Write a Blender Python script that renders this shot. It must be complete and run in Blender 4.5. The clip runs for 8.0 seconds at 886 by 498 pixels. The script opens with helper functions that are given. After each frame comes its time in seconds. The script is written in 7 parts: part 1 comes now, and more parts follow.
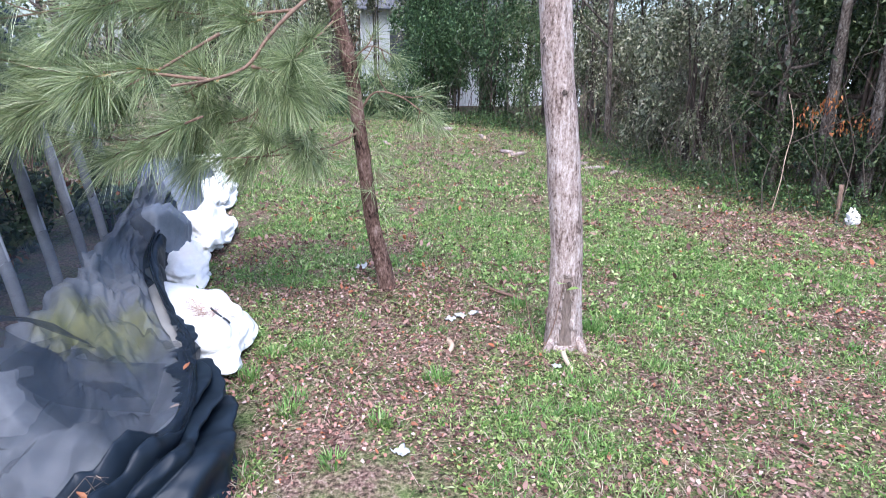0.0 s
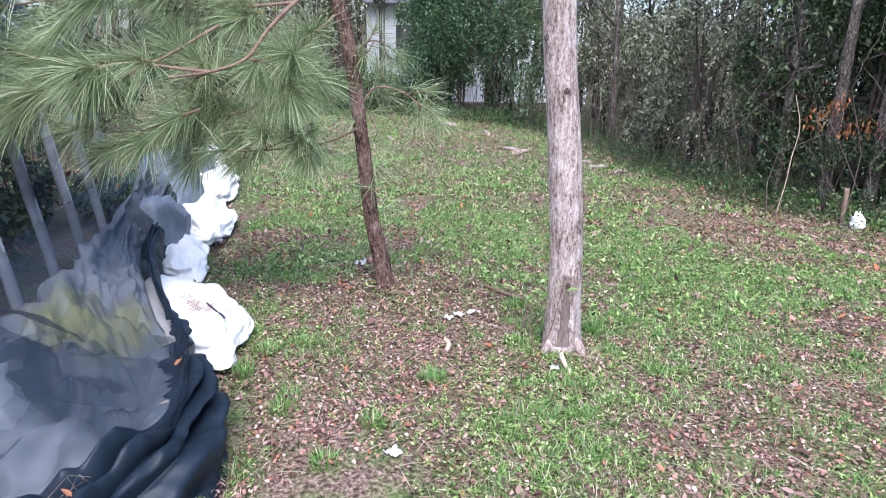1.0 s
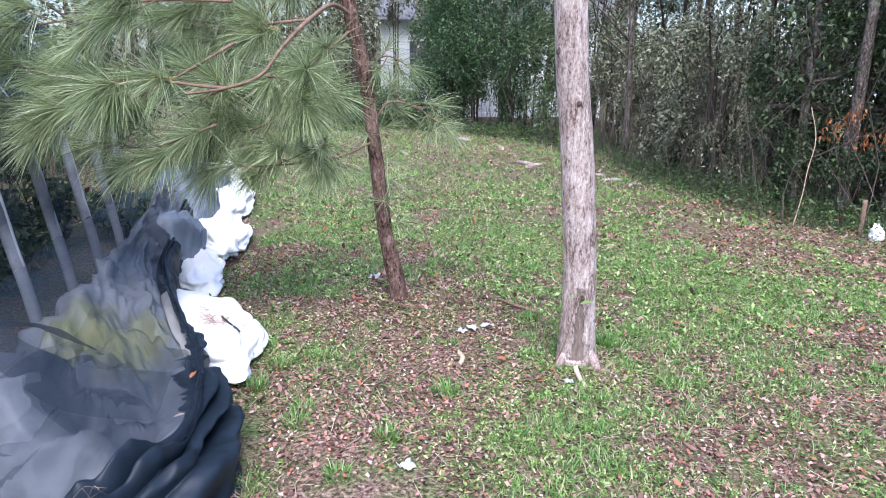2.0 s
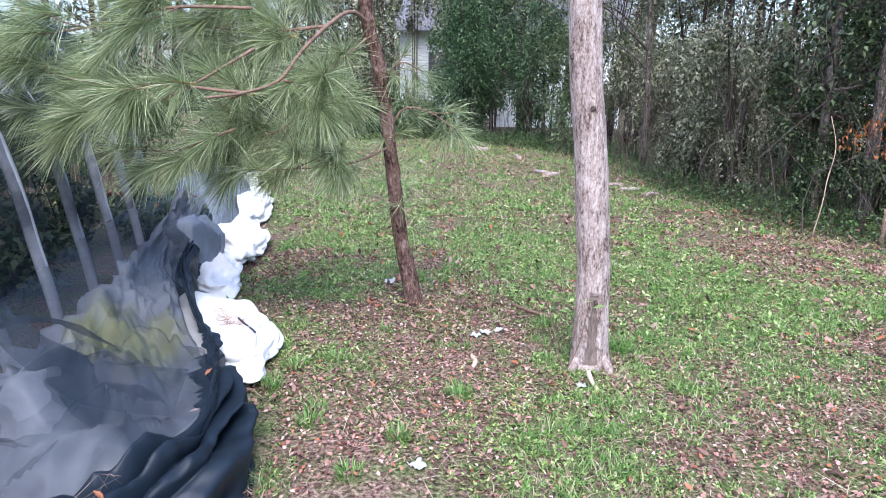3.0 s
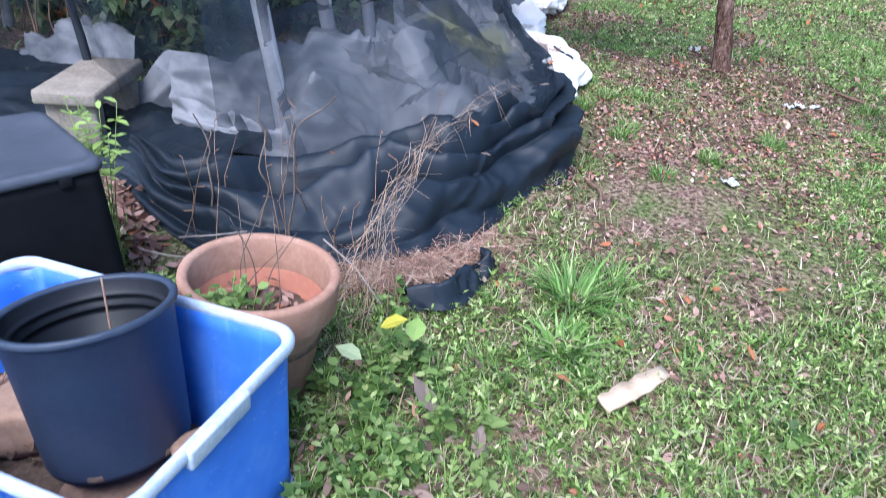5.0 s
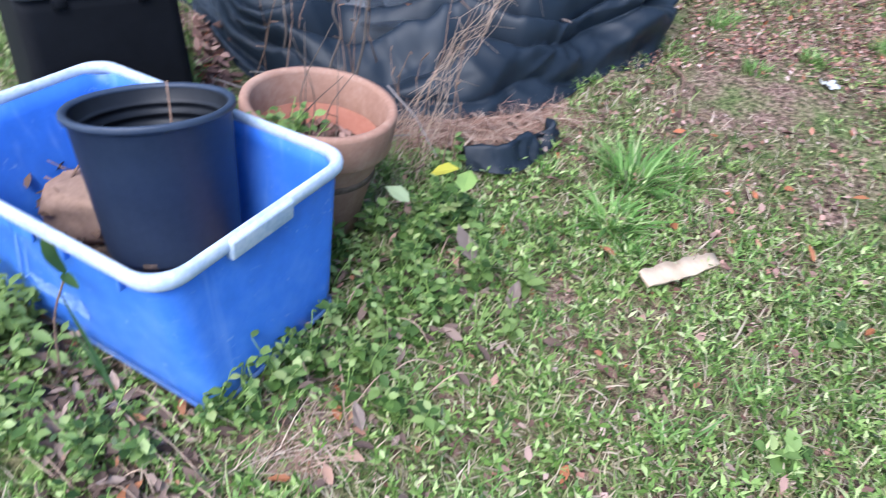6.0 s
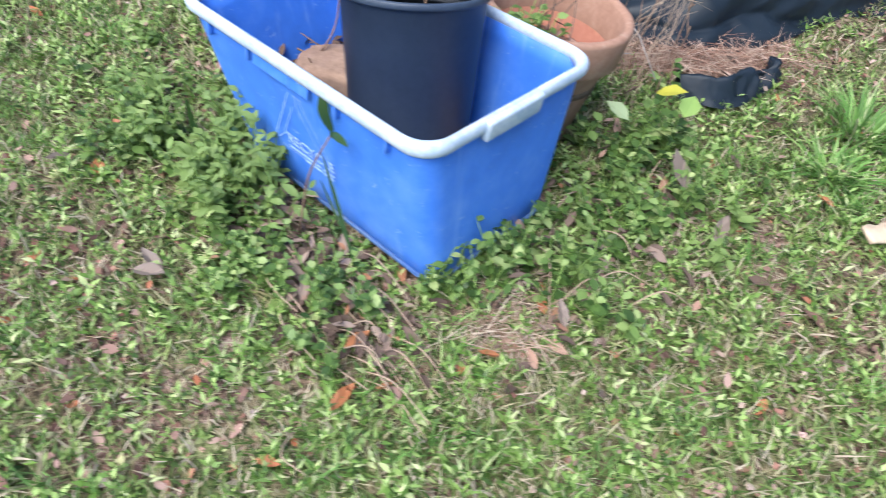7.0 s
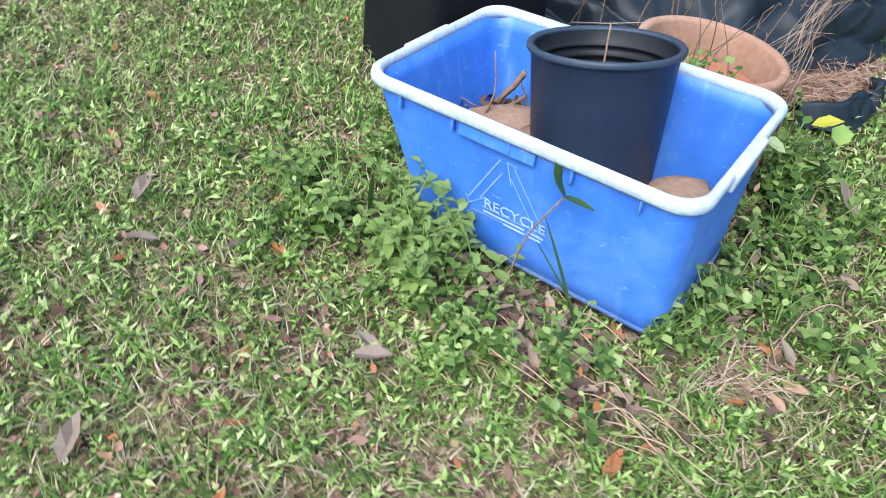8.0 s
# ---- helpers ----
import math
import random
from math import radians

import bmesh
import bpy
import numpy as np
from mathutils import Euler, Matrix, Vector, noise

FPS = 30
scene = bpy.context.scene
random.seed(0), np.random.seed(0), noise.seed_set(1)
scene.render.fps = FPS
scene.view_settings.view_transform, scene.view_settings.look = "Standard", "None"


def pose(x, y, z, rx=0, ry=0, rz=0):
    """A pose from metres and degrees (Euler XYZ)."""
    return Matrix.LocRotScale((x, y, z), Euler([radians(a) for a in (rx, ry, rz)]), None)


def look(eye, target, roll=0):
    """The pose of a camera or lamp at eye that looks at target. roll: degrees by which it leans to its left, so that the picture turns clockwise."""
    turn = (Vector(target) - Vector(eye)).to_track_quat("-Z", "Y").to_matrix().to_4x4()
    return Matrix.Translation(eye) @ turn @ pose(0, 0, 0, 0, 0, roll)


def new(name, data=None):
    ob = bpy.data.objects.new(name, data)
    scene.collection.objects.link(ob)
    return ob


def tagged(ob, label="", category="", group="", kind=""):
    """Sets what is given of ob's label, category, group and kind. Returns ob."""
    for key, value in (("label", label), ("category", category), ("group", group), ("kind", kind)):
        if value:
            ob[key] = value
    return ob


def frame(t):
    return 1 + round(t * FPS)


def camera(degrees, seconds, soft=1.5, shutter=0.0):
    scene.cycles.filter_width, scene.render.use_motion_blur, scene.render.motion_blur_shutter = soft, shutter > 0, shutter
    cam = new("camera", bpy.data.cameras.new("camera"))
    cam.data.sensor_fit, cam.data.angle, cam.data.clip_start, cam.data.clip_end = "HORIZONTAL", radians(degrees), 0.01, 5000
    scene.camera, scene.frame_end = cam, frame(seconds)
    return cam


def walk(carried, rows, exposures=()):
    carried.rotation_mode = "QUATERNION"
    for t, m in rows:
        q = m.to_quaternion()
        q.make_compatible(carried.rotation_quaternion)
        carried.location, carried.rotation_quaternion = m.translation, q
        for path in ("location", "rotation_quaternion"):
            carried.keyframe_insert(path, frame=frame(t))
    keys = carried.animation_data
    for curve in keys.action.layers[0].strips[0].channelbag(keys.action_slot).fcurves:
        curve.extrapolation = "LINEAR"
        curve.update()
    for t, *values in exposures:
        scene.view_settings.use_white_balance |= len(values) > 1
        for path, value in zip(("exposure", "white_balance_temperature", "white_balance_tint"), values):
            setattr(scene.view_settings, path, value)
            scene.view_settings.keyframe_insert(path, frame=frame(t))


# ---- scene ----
cam = camera(67.5, 8.0, soft=0.7, shutter=0.35)
PATH = [
    (0, (-0.033, -0.008, 1.483), (-0.102, 1.912, 0.93), 0.2),
    (0.5, (-0.018, 0.034, 1.483), (-0.103, 1.934, 0.863), 0.5),
    (1, (-0.009, 0.033, 1.485), (-0.088, 1.95, 0.919), 1.1),
    (1.5, (-0.011, 0.029, 1.487), (-0.104, 1.955, 0.955), 0.8),
    (3, (0.021, -0.005, 1.451), (-0.157, 1.925, 0.957), 0.6),
    (3.5, (-0.011, -0.096, 1.427), (-0.302, 1.835, 0.994), 1.1),
    (4, (-0.134, -0.227, 1.297), (-0.855, 1.545, 0.713), 2.1),
    (4.2, (-0.2, -0.3, 1.222), (-0.975, 1.428, 0.577), 2.4),
    (4.5, (-0.242, -0.396, 1.153), (-1.068, 1.239, 0.351), 2.8),
    (4.7, (-0.253, -0.448, 1.117), (-1.034, 1.153, 0.207), 4.0),
    (5.8, (-0.206, -0.514, 0.988), (-0.942, 0.894, -0.227), 8.0),
    (6, (-0.169, -0.515, 0.978), (-0.959, 0.802, -0.303), 8.7),
    (6.5, (-0.168, -0.574, 0.937), (-1.062, 0.542, -0.462), 9.9),
    (7, (-0.259, -0.71, 0.925), (-1.202, 0.289, -0.529), 9.5),
    (7.5, (-0.433, -0.927, 0.92), (-1.437, 0.056, -0.503), 6.4),
    (8, (-0.622, -1.031, 0.909), (-1.56, 0.079, -0.466), 6.1),
]
walk(cam, [(t, look(eye, target, roll)) for t, eye, target, roll in PATH],
     [(0.0, 1.64, 5570, 15.5), (3.0, 1.64, 5580, 16), (4.5, 1.62, 5500, 14), (6.0, 1.51, 5600, 13), (7.0, 1.52, 6070, 8), (8.0, 1.5, 6130, 4)])

# ---- world and light: an overcast day ----
world = bpy.data.worlds.new("overcast_sky")
scene.world = world
world.use_nodes = True
wn = world.node_tree.nodes
sky = wn.new("ShaderNodeTexSky")
sky.sky_type = "NISHITA"
sky.sun_disc = False
sky.sun_elevation, sky.sun_rotation = radians(55), radians(200)
sky.air_density, sky.dust_density, sky.ozone_density = 1.0, 3.0, 1.0
wn["Background"].inputs["Strength"].default_value = 0.13
world.node_tree.links.new(sky.outputs["Color"], wn["Background"].inputs["Color"])
sun_data = bpy.data.lights.new("sun", "SUN")
sun_data.energy, sun_data.angle, sun_data.color = 1.4, radians(25), (1.0, 0.97, 0.92)
sun = new("sun", sun_data)
sun.matrix_world = look((3, -6, 12), (0, 2, 0))

# ---- small tools ----
rng = np.random.default_rng(7)


def ground_z(x, y):
    """The lie of the land: a level lawn that falls gently towards the near end."""
    x, y = np.asarray(x, float), np.asarray(y, float)
    fall = 1.9 - y
    soft_fall = np.where(fall > 6, 3.0, np.where(fall < -0.6, 0.0, fall))
    soft_fall = np.where((fall >= -0.6) & (fall < 0.6), (fall + 0.6) ** 2 / 2.4, soft_fall)
    soft_fall = np.minimum(soft_fall, 3.0)
    bump = 0.012 * np.sin(1.9 * x + 0.7 * y) + 0.01 * np.sin(2.7 * y - 1.1 * x + 1.3) + 0.006 * np.sin(6.1 * x + 4.3 * y)
    return -0.06 * soft_fall + bump


def gz(x, y):
    return float(ground_z(x, y))


def link(name, mesh, material, parent=None, label=""):
    ob = new(name, mesh)
    if material is not None:
        mesh.materials.append(material)
    if parent is not None:
        ob.parent = parent
        ob.matrix_parent_inverse = parent.matrix_basis.inverted()
    if label:
        ob["label"] = label
    return ob


def part(name, bm, material, parent=None, label="", smooth=True):
    mesh = bpy.data.meshes.new(name)
    bmesh.ops.recalc_face_normals(bm, faces=bm.faces)
    bm.to_mesh(mesh)
    bm.free()
    mesh.polygons.foreach_set("use_smooth", [smooth] * len(mesh.polygons))
    return link(name, mesh, material, parent, label)


def thing(name, where, label, category, group="", kind=""):
    ob = new(name)
    ob.empty_display_size = 0.1
    ob.matrix_basis = pose(*where)
    return tagged(ob, label, category, group, kind)


def np_mesh(name, verts, faces, smooth=True):
    """A mesh from arrays: verts (n, 3), faces (m, 3)."""
    mesh = bpy.data.meshes.new(name)
    verts, faces = np.ascontiguousarray(verts, np.float32), np.ascontiguousarray(faces, np.int32)
    n, m, k = len(verts), len(faces), faces.shape[1]
    mesh.vertices.add(n)
    mesh.vertices.foreach_set("co", verts.ravel())
    mesh.loops.add(m * k)
    mesh.loops.foreach_set("vertex_index", faces.ravel())
    mesh.polygons.add(m)
    mesh.polygons.foreach_set("loop_start", np.arange(0, m * k, k, dtype=np.int32))
    mesh.polygons.foreach_set("use_smooth", np.full(m, smooth))
    mesh.update(calc_edges=True)
    return mesh


def turns(yaw, pitch, roll):
    """Rotation matrices (n, 3, 3) from angles in radians: roll about y, pitch about x, yaw about z."""
    cy, sy, cp, sp, cr, sr = np.cos(yaw), np.sin(yaw), np.cos(pitch), np.sin(pitch), np.cos(roll), np.sin(roll)
    o, e = np.zeros_like(cy), np.ones_like(cy)
    rz = np.stack([cy, -sy, o, sy, cy, o, o, o, e], -1).reshape(-1, 3, 3)
    rx = np.stack([e, o, o, o, cp, -sp, o, sp, cp], -1).reshape(-1, 3, 3)
    ry = np.stack([cr, o, sr, o, e, o, -sr, o, cr], -1).reshape(-1, 3, 3)
    return rz @ rx @ ry


def many(shape, where, turn, size):
    """Many copies of one small shape (verts, faces) as plain arrays."""
    v, f = np.asarray(shape[0], float), np.asarray(shape[1], int)
    size = np.asarray(size, float)
    size = size[:, None, None] if size.ndim == 1 else size[:, None, :]
    out = np.einsum("nij,nkj->nki", turn, v[None] * size) + np.asarray(where)[:, None, :]
    faces = f[None] + (np.arange(len(where)) * len(v))[:, None, None]
    return out.reshape(-1, 3), faces.reshape(-1, f.shape[1])


def join(chunks):
    vs, fs, base = [], [], 0
    for v, f in chunks:
        vs.append(v)
        fs.append(f + base)
        base += len(v)
    return np.concatenate(vs), np.concatenate(fs)


# small shapes, one unit long along +y, facing up
LEAF = ([(0, 0, 0), (0.22, 0.4, 0.07), (0.0, 0.45, 0.0), (-0.22, 0.4, 0.07), (0, 1, -0.1)],
        [(0, 1, 2), (0, 2, 3), (1, 4, 2), (2, 4, 3)])
ROUND_LEAF = ([(0, 0, 0), (0.3, 0.25, 0.05), (0.36, 0.6, 0.06), (0, 0.55, 0.0), (-0.36, 0.6, 0.06), (-0.3, 0.25, 0.05), (0, 1, -0.08)],
              [(0, 1, 3), (1, 2, 3), (2, 6, 3), (3, 6, 4), (3, 4, 5), (0, 3, 5)])
BLADE = ([(-0.5, 0, 0), (0.5, 0, 0), (-0.4, 0.25, 0.45), (0.4, 0.25, 0.45), (0, 0.75, 0.72)], [(0, 1, 3), (0, 3, 2), (2, 3, 4)])
DRY_LEAF = ([(0, 0, 0), (0.24, 0.3, 0.1), (0.0, 0.4, 0.02), (-0.24, 0.35, 0.08), (0.2, 0.7, 0.02), (-0.2, 0.7, 0.1), (0, 1, 0.12)],
            [(0, 1, 2), (0, 2, 3), (1, 4, 2), (2, 4, 6), (2, 6, 5), (2, 5, 3)])
CRUMB = ([(0, 0, 0), (0.42, 0.2, 0.1), (0.2, 0.85, -0.04), (-0.3, 0.6, 0.12)], [(0, 1, 2), (0, 2, 3)])
NEEDLE_STRAW = ([(-0.0012, 0, 0), (0.0012, 0, 0), (0.004, 0.07, 0.006), (0.0065, 0.07, 0.006), (0.018, 0.14, 0)], [(0, 1, 3), (0, 3, 2), (2, 3, 4)])
NEEDLE = ([(-0.5, 0, 0), (0.5, 0, 0), (-0.5, 0.5, 0.06), (0.5, 0.5, 0.06), (0, 1, -0.06)], [(0, 1, 3), (0, 3, 2), (2, 3, 4)])


def tube_arrays(points, radii, sides=8, cap=True, wobble=0.0, seed=0):
    """A swept tube as arrays of triangles."""
    pts = np.asarray(points, float)
    n = len(pts)
    radii = np.broadcast_to(np.asarray(radii, float), (n,))
    r = np.random.default_rng(seed)
    tangent = np.gradient(pts, axis=0)
    tangent /= np.linalg.norm(tangent, axis=1)[:, None] + 1e-9
    ref = np.array([0.0, 0, 1]) if abs(tangent[0][2]) < 0.9 else np.array([1.0, 0, 0])
    rings, side = [], None
    for i in range(n):
        side = np.cross(tangent[i], ref) if side is None else side - tangent[i] * (side @ tangent[i])
        side /= np.linalg.norm(side) + 1e-9
        up = np.cross(side, tangent[i])
        a = np.linspace(0, 2 * np.pi, sides, endpoint=False)
        rad = radii[i] * (1 + wobble * r.normal(size=sides))
        rings.append(pts[i] + (np.cos(a) * rad)[:, None] * side + (np.sin(a) * rad)[:, None] * up)
    v = np.concatenate(rings)
    f = []
    for i in range(n - 1):
        for j in range(sides):
            a, b = i * sides + j, i * sides + (j + 1) % sides
            f += [(a, b, b + sides), (a, b + sides, a + sides)]
    if cap:
        v = np.concatenate([v, pts[:1], pts[-1:]])
        s, e = n * sides, n * sides + 1
        for j in range(sides):
            f += [(s, (j + 1) % sides, j), (e, (n - 1) * sides + j, (n - 1) * sides + (j + 1) % sides)]
    return v, np.array(f)


def smooth_line(points, steps=6):
    """A Catmull-Rom line through points."""
    p = np.asarray(points, float)
    p = np.concatenate([[2 * p[0] - p[1]], p, [2 * p[-1] - p[-2]]])
    out = []
    for i in range(1, len(p) - 2):
        for t in np.linspace(0, 1, steps, endpoint=False):
            a, b, c, d = p[i - 1], p[i], p[i + 1], p[i + 2]
            out.append(0.5 * (2 * b + (c - a) * t + (2 * a - 5 * b + 4 * c - d) * t * t + (3 * b - a - 3 * c + d) * t ** 3))
    out.append(p[-2])
    return np.array(out)


def lathe(profile, sides=48, wobble=0.0):
    """A turned shape from (radius, height) pairs."""
    bm = bmesh.new()
    rings = []
    for r, z in profile:
        rings.append([bm.verts.new((r * math.cos(2 * math.pi * i / sides), r * math.sin(2 * math.pi * i / sides), z)) for i in range(sides)])
    for a, b in zip(rings, rings[1:]):
        for i in range(sides):
            bm.faces.new((a[i], a[(i + 1) % sides], b[(i + 1) % sides], b[i]))
    bm.faces.new(rings[0])
    bm.faces.new(rings[-1])
    return bm


def boxed(size, centre=(0, 0, 0), bevel=0.01, segments=2):
    bm = bmesh.new()
    bmesh.ops.create_cube(bm, size=1)
    bmesh.ops.scale(bm, vec=size, verts=bm.verts)
    if bevel:
        bmesh.ops.bevel(bm, geom=bm.edges[:], offset=bevel, segments=segments, affect="EDGES", profile=0.6)
    bmesh.ops.translate(bm, vec=centre, verts=bm.verts)
    return bm


def fbm(p, octaves=4):
    return noise.fractal(Vector(p), 0.9, 2.1, octaves, noise_basis="PERLIN_ORIGINAL")


# ---- materials ----
def material(name, rough=0.8, metal=0.0, spec=0.3):
    m = bpy.data.materials.new(name)
    m.use_nodes = True
    b = m.node_tree.nodes["Principled BSDF"]
    b.inputs["Roughness"].default_value = rough
    b.inputs["Metallic"].default_value = metal
    b.inputs["Specular IOR Level"].default_value = spec
    return m, m.node_tree.nodes, m.node_tree.links, b


def ramp(nodes, stops):
    r = nodes.new("ShaderNodeValToRGB")
    e = r.color_ramp.elements
    while len(e) > 1:
        e.remove(e[0])
    e[0].position, e[0].color = stops[0][0], (*stops[0][1], 1)
    for pos, col in stops[1:]:
        x = e.new(pos)
        x.color = (*col, 1)
    return r


def tex(nodes, links, scale, detail=4, rough=0.6, stretch=(1, 1, 1)):
    c = nodes.new("ShaderNodeTexCoord")
    mp = nodes.new("ShaderNodeMapping")
    mp.inputs["Scale"].default_value = stretch
    links.new(c.outputs["Object"], mp.inputs["Vector"])
    t = nodes.new("ShaderNodeTexNoise")
    t.inputs["Scale"].default_value, t.inputs["Detail"].default_value, t.inputs["Roughness"].default_value = scale, detail, rough
    links.new(mp.outputs["Vector"], t.inputs["Vector"])
    return t


def blend(nodes, links, fac, a, b, mode="MIX"):
    m = nodes.new("ShaderNodeMix")
    m.data_type, m.blend_type = "RGBA", mode
    for sock, val in ((m.inputs[0], fac), (m.inputs[6], a), (m.inputs[7], b)):
        if isinstance(val, (int, float)):
            sock.default_value = val
        elif isinstance(val, tuple):
            sock.default_value = (*val, 1)
        else:
            links.new(val, sock)
    return m.outputs[2]


def bump(nodes, links, bsdf, height, strength=0.4, distance=0.02):
    b = nodes.new("ShaderNodeBump")
    b.inputs["Strength"].default_value, b.inputs["Distance"].default_value = strength, distance
    links.new(height, b.inputs["Height"])
    links.new(b.outputs["Normal"], bsdf.inputs["Normal"])


def mottled(name, stops, scale=6, stretch=(1, 1, 1), rough=0.85, grain=60, grain_mix=0.35, relief=0.4, dist=0.01, spec=0.25):
    """A surface of mottled colour at two scales with fine relief."""
    m, n, l, b = material(name, rough, 0, spec)
    a, g = tex(n, l, scale, 5, 0.65, stretch), tex(n, l, grain, 3, 0.6, stretch)
    r = ramp(n, stops)
    fac = n.new("ShaderNodeMix")
    fac.inputs[0].default_value = grain_mix
    l.new(a.outputs["Fac"], fac.inputs[2])
    l.new(g.outputs["Fac"], fac.inputs[3])
    l.new(fac.outputs[0], r.inputs["Fac"])
    l.new(r.outputs["Color"], b.inputs["Base Color"])
    if relief:
        bump(n, l, b, fac.outputs[0], relief, dist)
    return m


def foliage(name, stops, rough=0.5, through_light=0.35, spec=0.35):
    """Leaves: each leaf its own shade, some light coming through."""
    m, n, l, b = material(name, rough, 0, spec)
    geo = n.new("ShaderNodeNewGeometry")
    r = ramp(n, stops)
    l.new(geo.outputs["Random Per Island"], r.inputs["Fac"])
    l.new(r.outputs["Color"], b.inputs["Base Color"])
    tr = n.new("ShaderNodeBsdfTranslucent")
    l.new(r.outputs["Color"], tr.inputs["Color"])
    mix = n.new("ShaderNodeMixShader")
    mix.inputs[0].default_value = through_light
    l.new(b.outputs[0], mix.inputs[1])
    l.new(tr.outputs[0], mix.inputs[2])
    l.new(mix.outputs[0], n["Material Output"].inputs["Surface"])
    return m


def netting(name, colour, cover, rough=0.7, spec=0.3, vary=1.0):
    """Woven shade cloth that lets a share of the light straight through."""
    m, n, l, b = material(name, rough, 0, spec)
    t = tex(n, l, 3.0, 3)
    r = ramp(n, [(0.3, tuple(c * 0.7 for c in colour)), (0.7, tuple(c * 1.3 for c in colour))])
    l.new(t.outputs["Fac"], r.inputs["Fac"])
    l.new(r.outputs["Color"], b.inputs["Base Color"])
    tr = n.new("ShaderNodeBsdfTransparent")
    mix = n.new("ShaderNodeMixShader")
    lay = tex(n, l, 2.6, 4, 0.6, (1, 0.6, 1.3))
    dense = ramp(n, [(0.36, (max(0.0, cover - 0.5 * vary * (1 - cover)),) * 3), (0.5, (cover,) * 3), (0.6, (cover + 0.55 * vary * (1 - cover),) * 3)])
    l.new(lay.outputs["Fac"], dense.inputs["Fac"])
    l.new(dense.outputs["Color"], mix.inputs[0])
    l.new(tr.outputs[0], mix.inputs[1])
    l.new(b.outputs[0], mix.inputs[2])
    l.new(mix.outputs[0], n["Material Output"].inputs["Surface"])
    return m


def ground_material():
    m, n, l, b = material("lawn_soil", 0.95, 0, 0.1)
    big, mid, fine = tex(n, l, 0.9, 4), tex(n, l, 7, 5, 0.7), tex(n, l, 60, 4, 0.7)
    soil = ramp(n, [(0.34, (0.028, 0.019, 0.015)), (0.46, (0.12, 0.076, 0.06)), (0.57, (0.27, 0.175, 0.14)), (0.7, (0.44, 0.34, 0.295))])
    green = ramp(n, [(0.36, (0.025, 0.038, 0.012)), (0.52, (0.11, 0.145, 0.05)), (0.7, (0.27, 0.28, 0.13))])
    l.new(fine.outputs["Fac"], soil.inputs["Fac"])
    l.new(fine.outputs["Fac"], green.inputs["Fac"])
    mask = n.new("ShaderNodeMix")
    mask.inputs[0].default_value = 0.55
    l.new(big.outputs["Fac"], mask.inputs[2])
    l.new(mid.outputs["Fac"], mask.inputs[3])
    step = ramp(n, [(0.42, (0, 0, 0)), (0.57, (1, 1, 1))])
    l.new(mask.outputs[0], step.inputs["Fac"])
    l.new(blend(n, l, step.outputs["Color"], soil.outputs["Color"], green.outputs["Color"]), b.inputs["Base Color"])
    bump(n, l, b, fine.outputs["Fac"], 0.7, 0.02)
    return m


M_GROUND = ground_material()
M_GRASS = foliage("grass_blades", [(0.0, (0.05, 0.095, 0.02)), (0.35, (0.14, 0.22, 0.055)), (0.62, (0.27, 0.35, 0.115)), (0.74, (0.42, 0.36, 0.24)), (1.0, (0.6, 0.5, 0.4))], 0.55)
WEED_TONES = [(0.0, (0.028, 0.06, 0.012)), (0.4, (0.15, 0.265, 0.048)), (0.8, (0.35, 0.475, 0.15)), (1.0, (0.54, 0.58, 0.3))]
M_WEED = foliage("weed_leaves", WEED_TONES, 0.45, 0.22)
M_WEED_SINGLE = foliage("single_weed_leaf", [(0.0, (0.03, 0.065, 0.014)), (0.4, (0.095, 0.17, 0.037)), (0.8, (0.22, 0.32, 0.095)), (1.0, (0.4, 0.47, 0.19))], 0.45, 0.25)
_n, _l = M_WEED_SINGLE.node_tree.nodes, M_WEED_SINGLE.node_tree.links
_info = _n.new("ShaderNodeObjectInfo")
_l.new(_info.outputs["Random"], _n["Color Ramp"].inputs["Fac"])
M_LITTER = foliage("dead_leaves", [(0.0, (0.06, 0.034, 0.028)), (0.35, (0.17, 0.098, 0.078)), (0.62, (0.31, 0.19, 0.155)), (0.82, (0.4, 0.27, 0.225)), (0.93, (0.38, 0.14, 0.07))], 0.8, 0.1, 0.15)
M_STRAW_RED = foliage("red_brown_needles", [(0.0, (0.17, 0.085, 0.06)), (0.5, (0.36, 0.22, 0.16)), (1.0, (0.54, 0.42, 0.33))], 0.8, 0.05, 0.2)
M_HEDGE_OLIVE = foliage("olive_leaves", [(0.0, (0.04, 0.05, 0.026)), (0.4, (0.15, 0.17, 0.09)), (0.8, (0.32, 0.33, 0.21)), (1.0, (0.5, 0.46, 0.34))], 0.38, 0.25, 0.45)
M_STRAW = foliage("dry_needles", [(0.0, (0.2, 0.12, 0.08)), (0.5, (0.36, 0.25, 0.18)), (1.0, (0.55, 0.46, 0.36))], 0.8, 0.05, 0.2)
M_NEEDLE = foliage("pine_needles", [(0.0, (0.09, 0.125, 0.055)), (0.4, (0.26, 0.33, 0.145)), (0.75, (0.43, 0.49, 0.255)), (1.0, (0.65, 0.68, 0.46))], 0.38, 0.35)
# dark evergreen leaves, toned down further to carry the hedge's deep shade
M_HEDGE = foliage("hedge_leaves", [(0.0, (0.011, 0.022, 0.009)), (0.5, (0.033, 0.056, 0.021)), (0.85, (0.10, 0.14, 0.055)), (1.0, (0.16, 0.18, 0.09))], 0.45, 0.2, 0.35)
M_HEDGE_PALE = foliage("shrub_leaves", [(0.0, (0.03, 0.06, 0.02)), (0.5, (0.095, 0.15, 0.06)), (0.9, (0.2, 0.25, 0.12)), (1.0, (0.26, 0.26, 0.15))], 0.4, 0.25, 0.4)
